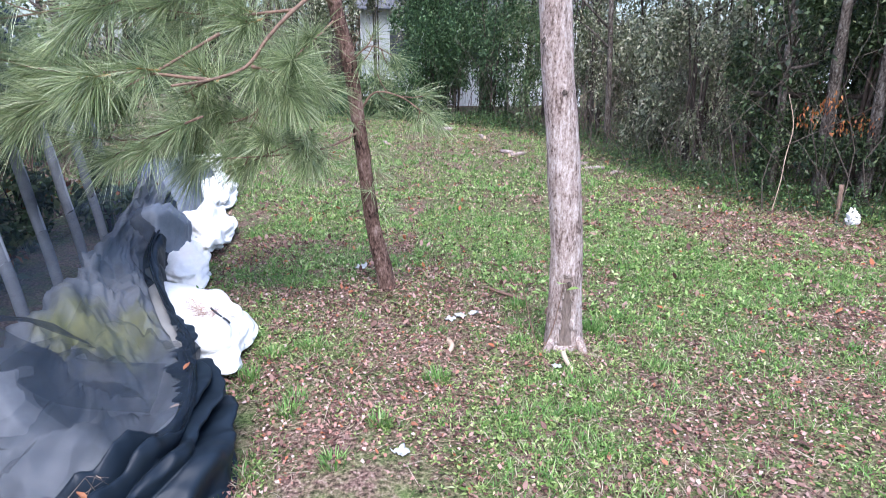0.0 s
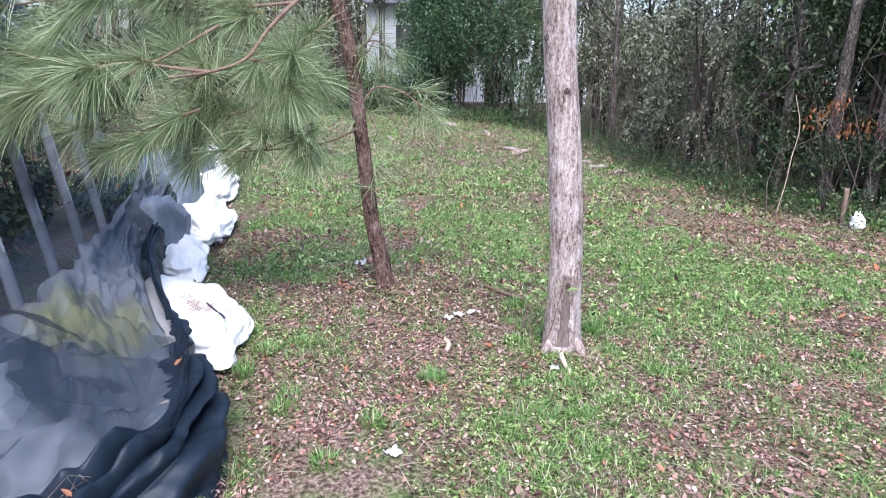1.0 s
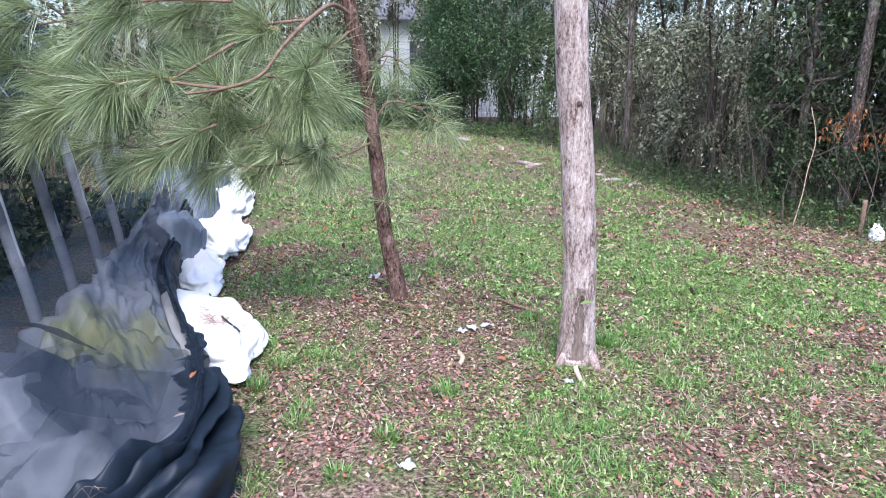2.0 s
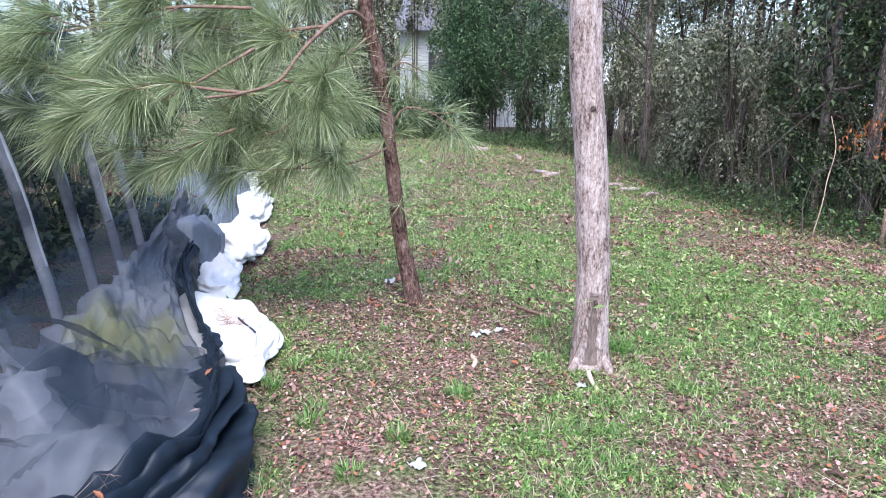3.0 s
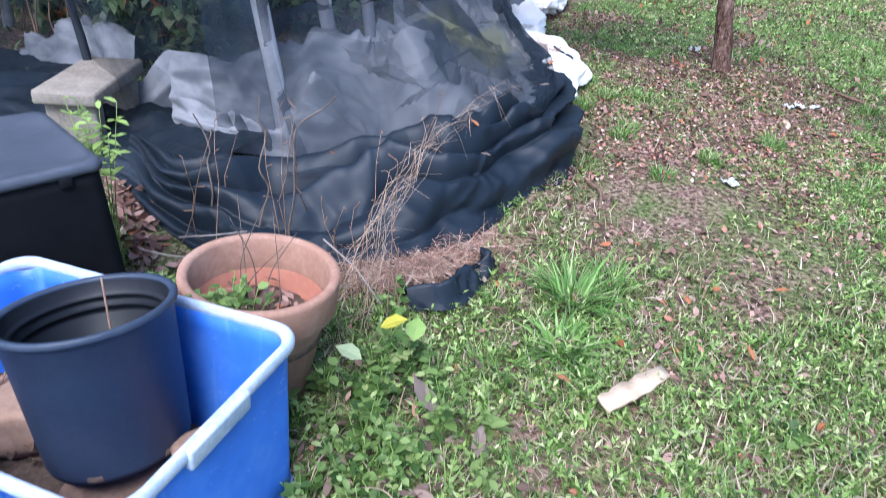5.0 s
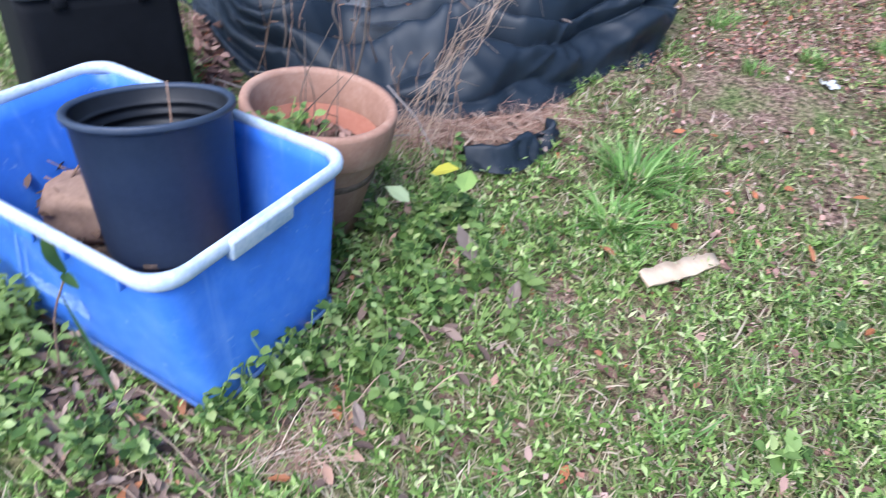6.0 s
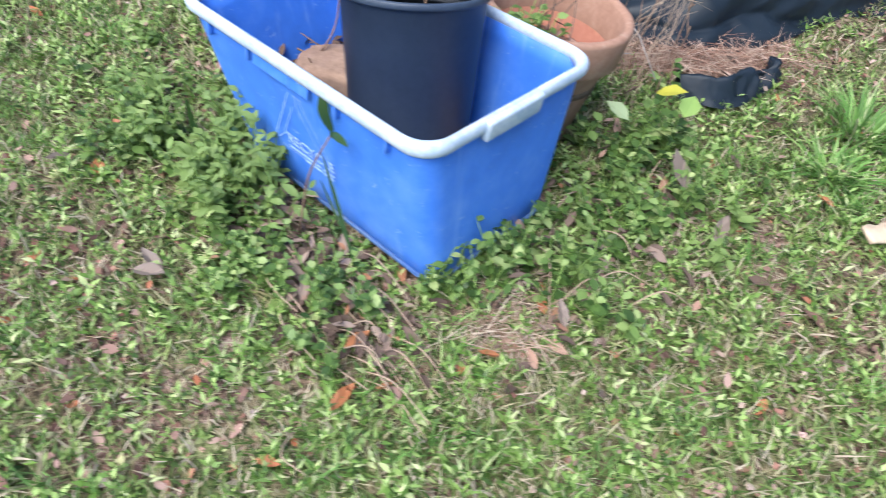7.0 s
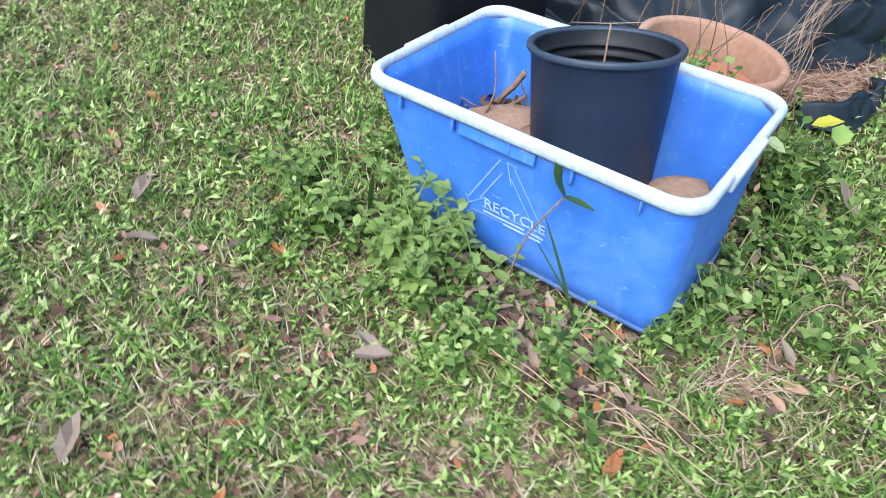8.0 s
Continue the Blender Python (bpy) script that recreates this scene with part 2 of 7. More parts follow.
M_ORANGE = foliage("withered_leaves", [(0.0, (0.2, 0.06, 0.025)), (1.0, (0.42, 0.17, 0.05))], 0.6, 0.25)


def furrowed_bark(name, stops, fleck, scale, flat, relief=0.012):
    """Bark with upright furrows, loose flakes across them and scattered dark flecks."""
    m, n, l, b = material(name, 0.95, 0, 0.12)
    furrow, flake, patchy, spot = tex(n, l, scale, 6, 0.72, (1, 1, flat)), tex(n, l, scale * 2.1, 4, 0.65, (1, 1, 0.55)), tex(n, l, 5, 3, 0.6), tex(n, l, 42, 3, 0.6, (1, 1, 0.5))
    one, two = n.new("ShaderNodeMix"), n.new("ShaderNodeMix")
    one.inputs[0].default_value, two.inputs[0].default_value = 0.42, 0.22
    l.new(furrow.outputs["Fac"], one.inputs[2])
    l.new(flake.outputs["Fac"], one.inputs[3])
    l.new(one.outputs[0], two.inputs[2])
    l.new(patchy.outputs["Fac"], two.inputs[3])
    r = ramp(n, stops)
    l.new(two.outputs[0], r.inputs["Fac"])
    mask = ramp(n, [(0.63, (0, 0, 0)), (0.7, (0.8, 0.8, 0.8))])
    l.new(spot.outputs["Fac"], mask.inputs["Fac"])
    l.new(blend(n, l, mask.outputs["Color"], r.outputs["Color"], fleck), b.inputs["Base Color"])
    bump(n, l, b, one.outputs[0], 1.0, relief)
    return m


M_BARK_GREY = furrowed_bark("grey_bark", [(0.405, (0.10, 0.072, 0.06)), (0.455, (0.26, 0.195, 0.168)), (0.51, (0.38, 0.305, 0.272)), (0.58, (0.54, 0.465, 0.43))], (0.14, 0.10, 0.085), 48, 0.2)
M_BARK_PINE = furrowed_bark("pine_bark", [(0.41, (0.022, 0.014, 0.011)), (0.46, (0.085, 0.05, 0.038)), (0.53, (0.17, 0.105, 0.082)), (0.6, (0.32, 0.23, 0.195))], (0.04, 0.025, 0.02), 42, 0.35, 0.02)
M_BARK_LICHEN = furrowed_bark("lichened_bark", [(0.41, (0.018, 0.014, 0.011)), (0.47, (0.06, 0.048, 0.04)), (0.53, (0.12, 0.10, 0.085)), (0.6, (0.22, 0.2, 0.175))], (0.33, 0.34, 0.29), 30, 0.4, 0.015)
M_SCAR = mottled("old_scar_wood", [(0.3, (0.075, 0.055, 0.045)), (0.55, (0.2, 0.155, 0.13)), (0.8, (0.34, 0.28, 0.25))], 22, (1, 1, 0.35), 0.95, 70, 0.5, 0.9, 0.02)
# dark bark, its tones also lowered for the deep shade at the hedge
M_BARK_DARK = mottled("dark_bark", [(0.3, (0.025, 0.02, 0.016)), (0.6, (0.075, 0.058, 0.048)), (0.8, (0.15, 0.125, 0.105))], 10, (1, 1, 0.4), 0.95, 40, 0.4, 0.6)
M_VINE = mottled("grey_vines", [(0.3, (0.055, 0.042, 0.034)), (0.7, (0.17, 0.135, 0.11))], 12, (1, 1, 0.5), 0.9, 60, 0.4, 0.3)
M_CANE = mottled("grey_dead_canes", [(0.3, (0.2, 0.165, 0.15)), (0.7, (0.42, 0.38, 0.36))], 14, (1, 1, 0.5), 0.9, 60, 0.4, 0.3)
M_TWIG = mottled("dry_twigs", [(0.3, (0.10, 0.06, 0.043)), (0.7, (0.29, 0.19, 0.135))], 20, (1, 1, 0.5), 0.9, 80, 0.4, 0.3)
M_NET = netting("shade_net", (0.014, 0.0235, 0.038), 0.46, vary=0.25)
M_NET_ROOF = netting("roof_shade_net", (0.012, 0.02, 0.034), 0.45, 0.7, 0.2, 0.7)
M_NET_DOUBLE = netting("doubled_shade_net", (0.024, 0.036, 0.052), 0.36, vary=0.3)
M_NET_THIN = netting("loose_shade_net", (0.018, 0.029, 0.045), 0.24, 0.6, 0.3, 0.3)
M_NET_CURTAIN = netting("gathered_shade_net", (0.022, 0.036, 0.056), 0.6, 0.6, 0.25)
M_NET_FRONT = netting("front_shade_net", (0.014, 0.0235, 0.038), 0.25, 0.7, 0.15, 0.6)
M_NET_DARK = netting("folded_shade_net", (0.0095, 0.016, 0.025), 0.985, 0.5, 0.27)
M_PIPE = mottled("grey_pipe", [(0.3, (0.25, 0.26, 0.285)), (0.7, (0.36, 0.37, 0.4))], 5, rough=0.6, relief=0.05, spec=0.3)
M_SHEET = mottled("white_plastic_sheet", [(0.28, (0.23, 0.242, 0.264)), (0.5, (0.29, 0.303, 0.33)), (0.68, (0.37, 0.383, 0.41))], 4, rough=0.45, grain=40, grain_mix=0.25, relief=0.15, dist=0.01, spec=0.35)


def creased(mat, scale, strength, distance):
    """Sharp creases between flat facets, as in crumpled sheeting."""
    n, l = mat.node_tree.nodes, mat.node_tree.links
    c, warp, off, cells = n.new("ShaderNodeTexCoord"), tex(n, l, scale * 0.6, 2), n.new("ShaderNodeVectorMath"), n.new("ShaderNodeTexVoronoi")
    off.operation = "MULTIPLY_ADD"
    off.inputs[1].default_value = (0.5 / scale,) * 3
    l.new(warp.outputs["Color"], off.inputs[0])
    l.new(c.outputs["Object"], off.inputs[2])
    l.new(off.outputs[0], cells.inputs["Vector"])
    cells.inputs["Scale"].default_value = scale
    cells.distance = "EUCLIDEAN"
    bump(n, l, n["Principled BSDF"], cells.outputs["Distance"], strength, distance)


creased(M_SHEET, 3.2, 0.7, 0.1)
_n, _l = M_SHEET.node_tree.nodes, M_SHEET.node_tree.links
_b = _n["Principled BSDF"]
_plain = _b.inputs["Base Color"].links[0].from_socket
_pos = _n.new("ShaderNodeTexCoord")
_away = _n.new("ShaderNodeVectorMath")
_away.operation = "DISTANCE"
_away.inputs[1].default_value = (-1.75, 2.85, 0.3)
_l.new(_pos.outputs["Object"], _away.inputs[0])
_edge = tex(_n, _l, 7, 4)
_sum = _n.new("ShaderNodeMath")
_sum.operation = "MULTIPLY_ADD"
_l.new(_edge.outputs["Fac"], _sum.inputs[0])
_sum.inputs[1].default_value = 0.45
_l.new(_away.outputs["Value"], _sum.inputs[2])
_mask = ramp(_n, [(0.38, (1, 1, 1)), (0.62, (0, 0, 0))])
_l.new(_sum.outputs[0], _mask.inputs["Fac"])
_l.new(blend(_n, _l, _mask.outputs["Color"], _plain, (0.33, 0.33, 0.13)), _b.inputs["Base Color"])
M_SHEET_GREY = mottled("grey_plastic_sheet", [(0.3, (0.14, 0.15, 0.17)), (0.7, (0.24, 0.25, 0.28))], 6, rough=0.5, grain=14, relief=0.3, spec=0.3)
M_SACK = mottled("white_sack", [(0.25, (0.7, 0.67, 0.61)), (0.6, (0.87, 0.85, 0.81))], 5, rough=0.6, grain=90, relief=0.2, spec=0.4)
M_BLUE = mottled("blue_plastic", [(0.25, (0.035, 0.13, 0.52)), (0.5, (0.055, 0.19, 0.68)), (0.75, (0.13, 0.29, 0.76))], 3, rough=0.42, grain=25, grain_mix=0.3, relief=0.06, spec=0.45)
_n, _l = M_BLUE.node_tree.nodes, M_BLUE.node_tree.links      # pale scuffs and rain streaks down the plastic
_b = _n["Principled BSDF"]
_plain = _b.inputs["Base Color"].links[0].from_socket
_streak, _scuff = ramp(_n, [(0.58, (0, 0, 0)), (0.72, (0.45, 0.45, 0.45))]), ramp(_n, [(0.62, (0, 0, 0)), (0.68, (0.5, 0.5, 0.5))])
_l.new(tex(_n, _l, 22, 3, 0.6, (1, 1, 0.07)).outputs["Fac"], _streak.inputs["Fac"])
_l.new(tex(_n, _l, 55, 6, 0.75, (0.5, 0.5, 1)).outputs["Fac"], _scuff.inputs["Fac"])
_one = blend(_n, _l, _streak.outputs["Color"], _plain, (0.22, 0.38, 0.78))
_l.new(blend(_n, _l, _scuff.outputs["Color"], _one, (0.35, 0.47, 0.75)), _b.inputs["Base Color"])
M_BOX = mottled("matt_black_plastic", [(0.3, (0.004, 0.0045, 0.006)), (0.7, (0.009, 0.01, 0.013))], 4, rough=0.75, grain=40, relief=0.05, spec=0.15)
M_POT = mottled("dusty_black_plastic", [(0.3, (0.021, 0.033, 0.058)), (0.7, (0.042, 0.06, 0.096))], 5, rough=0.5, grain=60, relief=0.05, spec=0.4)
# pot lining: a darker black than the outer wall
M_POT_IN = mottled("inner_black_plastic", [(0.3, (0.006, 0.0075, 0.011)), (0.7, (0.012, 0.015, 0.021))], 5, rough=0.5, grain=60, relief=0.05, spec=0.3)
# lid colour raised to blue-grey in place of sky reflected on black plastic
M_LID = mottled("sky_toned_black_lid", [(0.3, (0.035, 0.042, 0.058)), (0.7, (0.075, 0.088, 0.112))], 6, rough=0.4, grain=40, relief=0.1, spec=0.6)
M_RIM = mottled("sun_bleached_rim", [(0.25, (0.16, 0.24, 0.38)), (0.42, (0.36, 0.45, 0.58)), (0.62, (0.52, 0.58, 0.66)), (0.85, (0.66, 0.69, 0.73))], 9, rough=0.65, grain=90, grain_mix=0.5, relief=0.2, spec=0.3)
M_SCUFF = mottled("scuffed_blue_edge", [(0.3, (0.035, 0.10, 0.32)), (0.5, (0.07, 0.13, 0.28)), (0.75, (0.17, 0.21, 0.28))], 14, rough=0.7, grain=70, grain_mix=0.5, relief=0.2)
M_BLACK = mottled("black_plastic", [(0.3, (0.012, 0.0155, 0.024)), (0.7, (0.026, 0.033, 0.046))], 4, rough=0.4, grain=40, relief=0.05, spec=0.45)
M_TERRA = mottled("terracotta", [(0.25, (0.22, 0.115, 0.08)), (0.5, (0.33, 0.195, 0.14)), (0.75, (0.45, 0.32, 0.25))], 5, rough=0.85, grain=60, relief=0.2, spec=0.2)
M_TERRA_IN = mottled("terracotta_inside", [(0.3, (0.25, 0.09, 0.058)), (0.7, (0.36, 0.165, 0.115))], 7, rough=0.8, relief=0.15)
M_STONE = mottled("weathered_concrete", [(0.25, (0.09, 0.075, 0.06)), (0.48, (0.22, 0.195, 0.165)), (0.75, (0.34, 0.305, 0.26))], 7, rough=0.95, grain=80, relief=0.5)
M_ROCK = mottled("tan_rock", [(0.3, (0.17, 0.105, 0.075)), (0.7, (0.38, 0.26, 0.19))], 9, rough=0.95, grain=60, relief=0.5)
M_SOIL = mottled("dark_soil", [(0.3, (0.05, 0.035, 0.025)), (0.7, (0.18, 0.13, 0.1))], 20, rough=1.0, grain=80, relief=0.8)
M_WHITE = mottled("white_paint", [(0.3, (0.78, 0.8, 0.82)), (0.7, (0.86, 0.87, 0.88))], 2, rough=0.6, relief=0.05)
M_ROOF = mottled("grey_shingles", [(0.3, (0.1, 0.1, 0.11)), (0.7, (0.2, 0.2, 0.21))], 5, rough=0.9)
M_CHIP = mottled("pale_wood", [(0.3, (0.42, 0.3, 0.2)), (0.7, (0.66, 0.54, 0.4))], 12, (1, 0.3, 1), 0.85, 60, 0.4, 0.4)

# ---- the ground, one sheet out to the horizon ----
def build_ground():
    near_x, near_y = np.arange(-9, 9.01, 0.15), np.arange(-4, 20.01, 0.15)
    far = np.array([12, 16, 22, 30, 45, 70, 120, 250, 600.0])
    xs = np.concatenate([-far[::-1], near_x, far])
    ys = np.concatenate([-far[::-1], near_y, far + 10])
    gx, gy = np.meshgrid(xs, ys)
    v = np.stack([gx, gy, ground_z(gx, gy)], -1).reshape(-1, 3)
    v[:, 2] += np.where((abs(v[:, 0]) < 9) & (abs(v[:, 1] - 8) < 12), 0.006 * rng.normal(size=len(v)), 0)
    w = len(xs)
    i, j = np.meshgrid(np.arange(w - 1), np.arange(len(ys) - 1))
    a = (j * w + i).ravel()
    f = np.stack([a, a + 1, a + w + 1, a + w], -1)
    ob = link("ground", np_mesh("ground", v, f), M_GROUND)
    tagged(ob, "rough lawn of thin grass, bare soil and leaf litter", "ground", kind="structure")


build_ground()

# ---- hoop tunnel: arched pipes under shade net ----
LANE = np.array([-0.175, 0.595])            # from one hoop's foot to the next
FOOT = np.array([-1.87, 1.47])
INWARD = np.array([-LANE[1], LANE[0]]) / np.linalg.norm(LANE)
SPAN = 2.3
HALF_ARCH = [(0.0, -0.05), (0.04, 0.28), (0.09, 0.58), (0.135, 0.88), (0.2, 1.16), (0.29, 1.38), (0.45, 1.62), (0.75, 1.84), (1.15, 1.92)]
ARCH = smooth_line([(u, z, 0) for u, z in HALF_ARCH] + [(SPAN - u, z, 0) for u, z in HALF_ARCH[-2::-1]], 5)[:, :2]


def arch_point(k, u, z):
    p = FOOT + LANE * k + INWARD * u
    return np.array([p[0], p[1], gz(p[0], p[1]) + z])


def hoop(k):
    """One bent pipe of the tunnel."""
    ob = thing("hoop", (*(FOOT + LANE * k), gz(*(FOOT + LANE * k))), "grey plastic pipe bent into an arch of the tunnel", "hoop", "hoops of the tunnel")
    pts = [arch_point(k, u, z) for u, z in ARCH]
    part_mesh = np_mesh("pipe", *tube_arrays(pts, 0.033, 12))
    link("pipe", part_mesh, M_PIPE, ob)


for k in range(8):
    hoop(k)


def cloth(name, rows_of_points, across, along, mat, parent=None, crease=0.02, seed=0.0, label="", rolls=0, roll_height=0.05, crumple=0.0, freq=4.0, fine=0.4, fade=(90, 91), peaks=()):
    """A creased sheet lofted through rails: round rolls with sharp valleys run along it, crumpled facets cross it."""
    rails = [smooth_line(r, 12) for r in rows_of_points]
    t = np.linspace(0, 1, along)
    rails = [np.stack([np.interp(t, np.linspace(0, 1, len(r)), r[:, c]) for c in range(3)], -1) for r in rails]
    grid = np.stack([smooth_line(np.array([r[i] for r in rails]), across) for i in range(along)])
    rows, cols = grid.shape[:2]
    run = np.concatenate([[0], np.cumsum(np.linalg.norm(np.diff(rails[len(rails) // 2], axis=0), axis=1))])
    wide = np.mean(np.linalg.norm(np.diff(grid, axis=1), axis=2).sum(axis=1))
    normal = np.cross(np.gradient(grid, axis=0), np.gradient(grid, axis=1))
    normal /= np.linalg.norm(normal, axis=2)[:, :, None] + 1e-9
    if (normal @ np.array([0.3, -0.1, 1.0])).mean() < 0:
        normal = -normal
    for i in range(rows):
        for j in range(cols):
            w = j / (cols - 1)
            x, y = run[i] + seed, w * wide + seed
            lift = crease * (1.6 * fbm((x * 1.7, y * 2.4, seed), 3))
            if rolls:
                phase = math.pi * (rolls * w + 1.9 * fbm((x * 1.1, y * 1.5, seed + 3), 3) + 0.45 * x)
                lift += roll_height * (0.25 + 1.6 * max(0.0, fbm((x * 1.1, w * rolls * 0.4, seed + 7), 2) + 0.35)) * (abs(math.sin(phase)) ** 0.7 - 0.62)
            if crumple:
                u, v = freq * (x + 0.6 * y), freq * (y - 0.35 * x)
                lift += crumple * (0.65 - 3.4 * abs(fbm((u, v, seed), 1))) - 0.6 * crumple * (0.8 - 3.4 * abs(fbm((u * 1.7 + 3, v * 1.5, seed + 5), 1)))
                lift += fine * crumple * (0.6 - 3.0 * abs(fbm((u * 1.3 + 2.2 * v, v * 5.1 - u, seed + 8), 1))) + 0.22 * crumple * (0.6 - 3.0 * abs(fbm((u * 6.3, v * 5.7 + 2 * u, seed + 9), 1)))
            calm = 1 - 0.72 * min(1.0, max(0.0, (run[i] - fade[0]) / (fade[1] - fade[0])))
            for px, py, high, wide_ in peaks:
                away = math.hypot(grid[i, j][0] - px, grid[i, j][1] - py) / wide_
                lift += high * max(0.0, 1 - away) ** 1.4 if away < 1 else 0.0
            grid[i, j] += normal[i, j] * lift * calm * min(1.0, 0.1 + 2.2 * run[i], 5 * w + 0.1, 6 * (1 - w) + 0.2)
    v = grid.reshape(-1, 3)
    i, j = np.meshgrid(np.arange(rows - 1), np.arange(cols - 1), indexing="ij")
    a = (i * cols + j).ravel()
    return link(name, np_mesh(name, v, np.stack([a, a + 1, a + cols + 1, a + cols], -1)), mat, parent, label)


# rails of the cloths at the tunnel's foot, from the front end back along the tunnel
EDGE = [(-2.3, 1.0, -0.05), (-1.85, 0.82, -0.06), (-1.45, 0.79, -0.06), (-1.14, 1.0, -0.05), (-0.97, 1.3, -0.02), (-0.93, 1.62, 0.0), (-0.84, 1.97, 0.0),
        (-0.98, 2.34, 0.0), (-1.2, 2.72, 0.0), (-1.5, 3.2, 0.02), (-1.95, 3.95, 0.02), (-2.2, 4.7, 0.05), (-2.45, 5.4, 0.1)]
LIP = [(-2.3, 1.06, 0.03), (-1.85, 0.92, 0.0), (-1.5, 0.92, 0.02), (-1.22, 1.1, 0.07), (-1.06, 1.36, 0.12), (-1.03, 1.66, 0.14), (-0.96, 2.0, 0.15),
       (-1.08, 2.36, 0.17), (-1.27, 2.72, 0.2), (-1.56, 3.2, 0.2), (-2.0, 3.95, 0.22), (-2.26, 4.7, 0.25), (-2.5, 5.4, 0.3)]
OUTER = [(-2.3, 1.12, 0.08), (-2.0, 1.1, 0.05), (-1.75, 1.34, 0.06), (-1.5, 1.5, 0.1), (-1.32, 1.62, 0.14), (-1.14, 1.9, 0.2), (-1.08, 2.15, 0.24),
         (-1.16, 2.42, 0.26), (-1.32, 2.75, 0.26), (-1.62, 3.2, 0.25), (-2.05, 3.95, 0.28), (-2.32, 4.7, 0.32), (-2.55, 5.4, 0.4)]
INNER = [(-2.5, 1.5, 0.36), (-2.36, 1.54, 0.38), (-2.2, 1.64, 0.36), (-2.04, 1.87, 0.4), (-1.92, 2.08, 0.33), (-1.86, 2.28, 0.42), (-1.98, 2.65, 0.3),
         (-2.05, 2.95, 0.34), (-2.12, 3.3, 0.38), (-2.25, 3.75, 0.42), (-2.4, 4.3, 0.48), (-2.55, 4.9, 0.55), (-2.7, 5.5, 0.62)]
FLOOR_IN = [(x - 0.25, y - 0.05, 0.02) for x, y, z in INNER]


def mid(a, b, w=0.5, lift=0.0):
    return [tuple((1 - w) * p + w * q + (lift if c == 2 else 0) for c, (p, q) in enumerate(zip(m, n))) for m, n in zip(a, b)]


net_heap = thing("net_heap", (-1.2, 1.7, 0.0), "black shade net gathered in a creased heap along the tunnel", "netting")
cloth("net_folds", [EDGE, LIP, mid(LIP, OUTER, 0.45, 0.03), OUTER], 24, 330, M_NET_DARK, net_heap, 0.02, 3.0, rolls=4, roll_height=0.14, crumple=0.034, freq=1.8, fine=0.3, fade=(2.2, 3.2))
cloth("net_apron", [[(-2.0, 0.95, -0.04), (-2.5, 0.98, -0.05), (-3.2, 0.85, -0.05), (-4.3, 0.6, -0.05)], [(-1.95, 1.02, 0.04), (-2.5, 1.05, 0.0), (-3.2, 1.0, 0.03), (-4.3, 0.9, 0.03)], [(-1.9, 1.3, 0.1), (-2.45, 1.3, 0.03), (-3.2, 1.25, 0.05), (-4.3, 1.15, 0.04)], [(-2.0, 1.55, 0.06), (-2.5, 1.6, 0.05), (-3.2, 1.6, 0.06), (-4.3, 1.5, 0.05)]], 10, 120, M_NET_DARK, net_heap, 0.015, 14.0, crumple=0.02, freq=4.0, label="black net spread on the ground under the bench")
PEAKS = ((-1.64, 2.02, 0.24, 0.36), (-1.84, 1.64, 0.26, 0.3), (-2.02, 1.3, 0.1, 0.22))     # where the sheet stands up in tents
row_cover = thing("row_cover", (-1.8, 2.2, 0.1), "crumpled white plastic sheet with a yellowish stain under the net", "plastic sheet")
SHEET_OUT = [(-2.36, 1.34, 0.02), (-2.14, 1.3, 0.0), (-1.84, 1.42, 0.0)] + [(x - 0.04, y, z - 0.07) for x, y, z in OUTER[3:]]
SHEET_TOP = [(x - 0.02, y, z - 0.075) for x, y, z in INNER]
cloth("sheet", [SHEET_OUT, mid(SHEET_OUT, SHEET_TOP, 0.35, -0.01), mid(SHEET_OUT, SHEET_TOP, 0.7, -0.01), SHEET_TOP, FLOOR_IN], 14, 300, M_SHEET, row_cover, 0.03, 11.0, rolls=4, roll_height=-0.085, crumple=0.065, freq=1.7, fine=0.2, fade=(2.2, 3.6), peaks=PEAKS)
far_cover = thing("row_cover", (-3.0, 1.5, 0.0), "creased grey plastic sheet lying behind the stone bench", "plastic sheet")
cloth("sheet", [[(-2.9, 1.58, 0.02), (-3.2, 1.58, 0.02), (-3.6, 1.52, 0.02)], [(-2.95, 1.68, 0.14), (-3.25, 1.68, 0.18), (-3.65, 1.6, 0.06)], [(-3.05, 1.8, 0.2), (-3.35, 1.8, 0.2), (-3.7, 1.7, 0.04)], [(-3.1, 1.97, 0.02), (-3.4, 1.95, 0.02), (-3.75, 1.85, 0.02)]], 8, 60, M_SHEET_GREY, far_cover, 0.02, 31.0, crumple=0.045, freq=5.0)


M_NETTED = mottled("net_over_plastic", [(0.3, (0.10, 0.118, 0.148)), (0.7, (0.205, 0.228, 0.265))], 5, rough=0.6, grain=260, grain_mix=0.3, relief=0.15, spec=0.25)


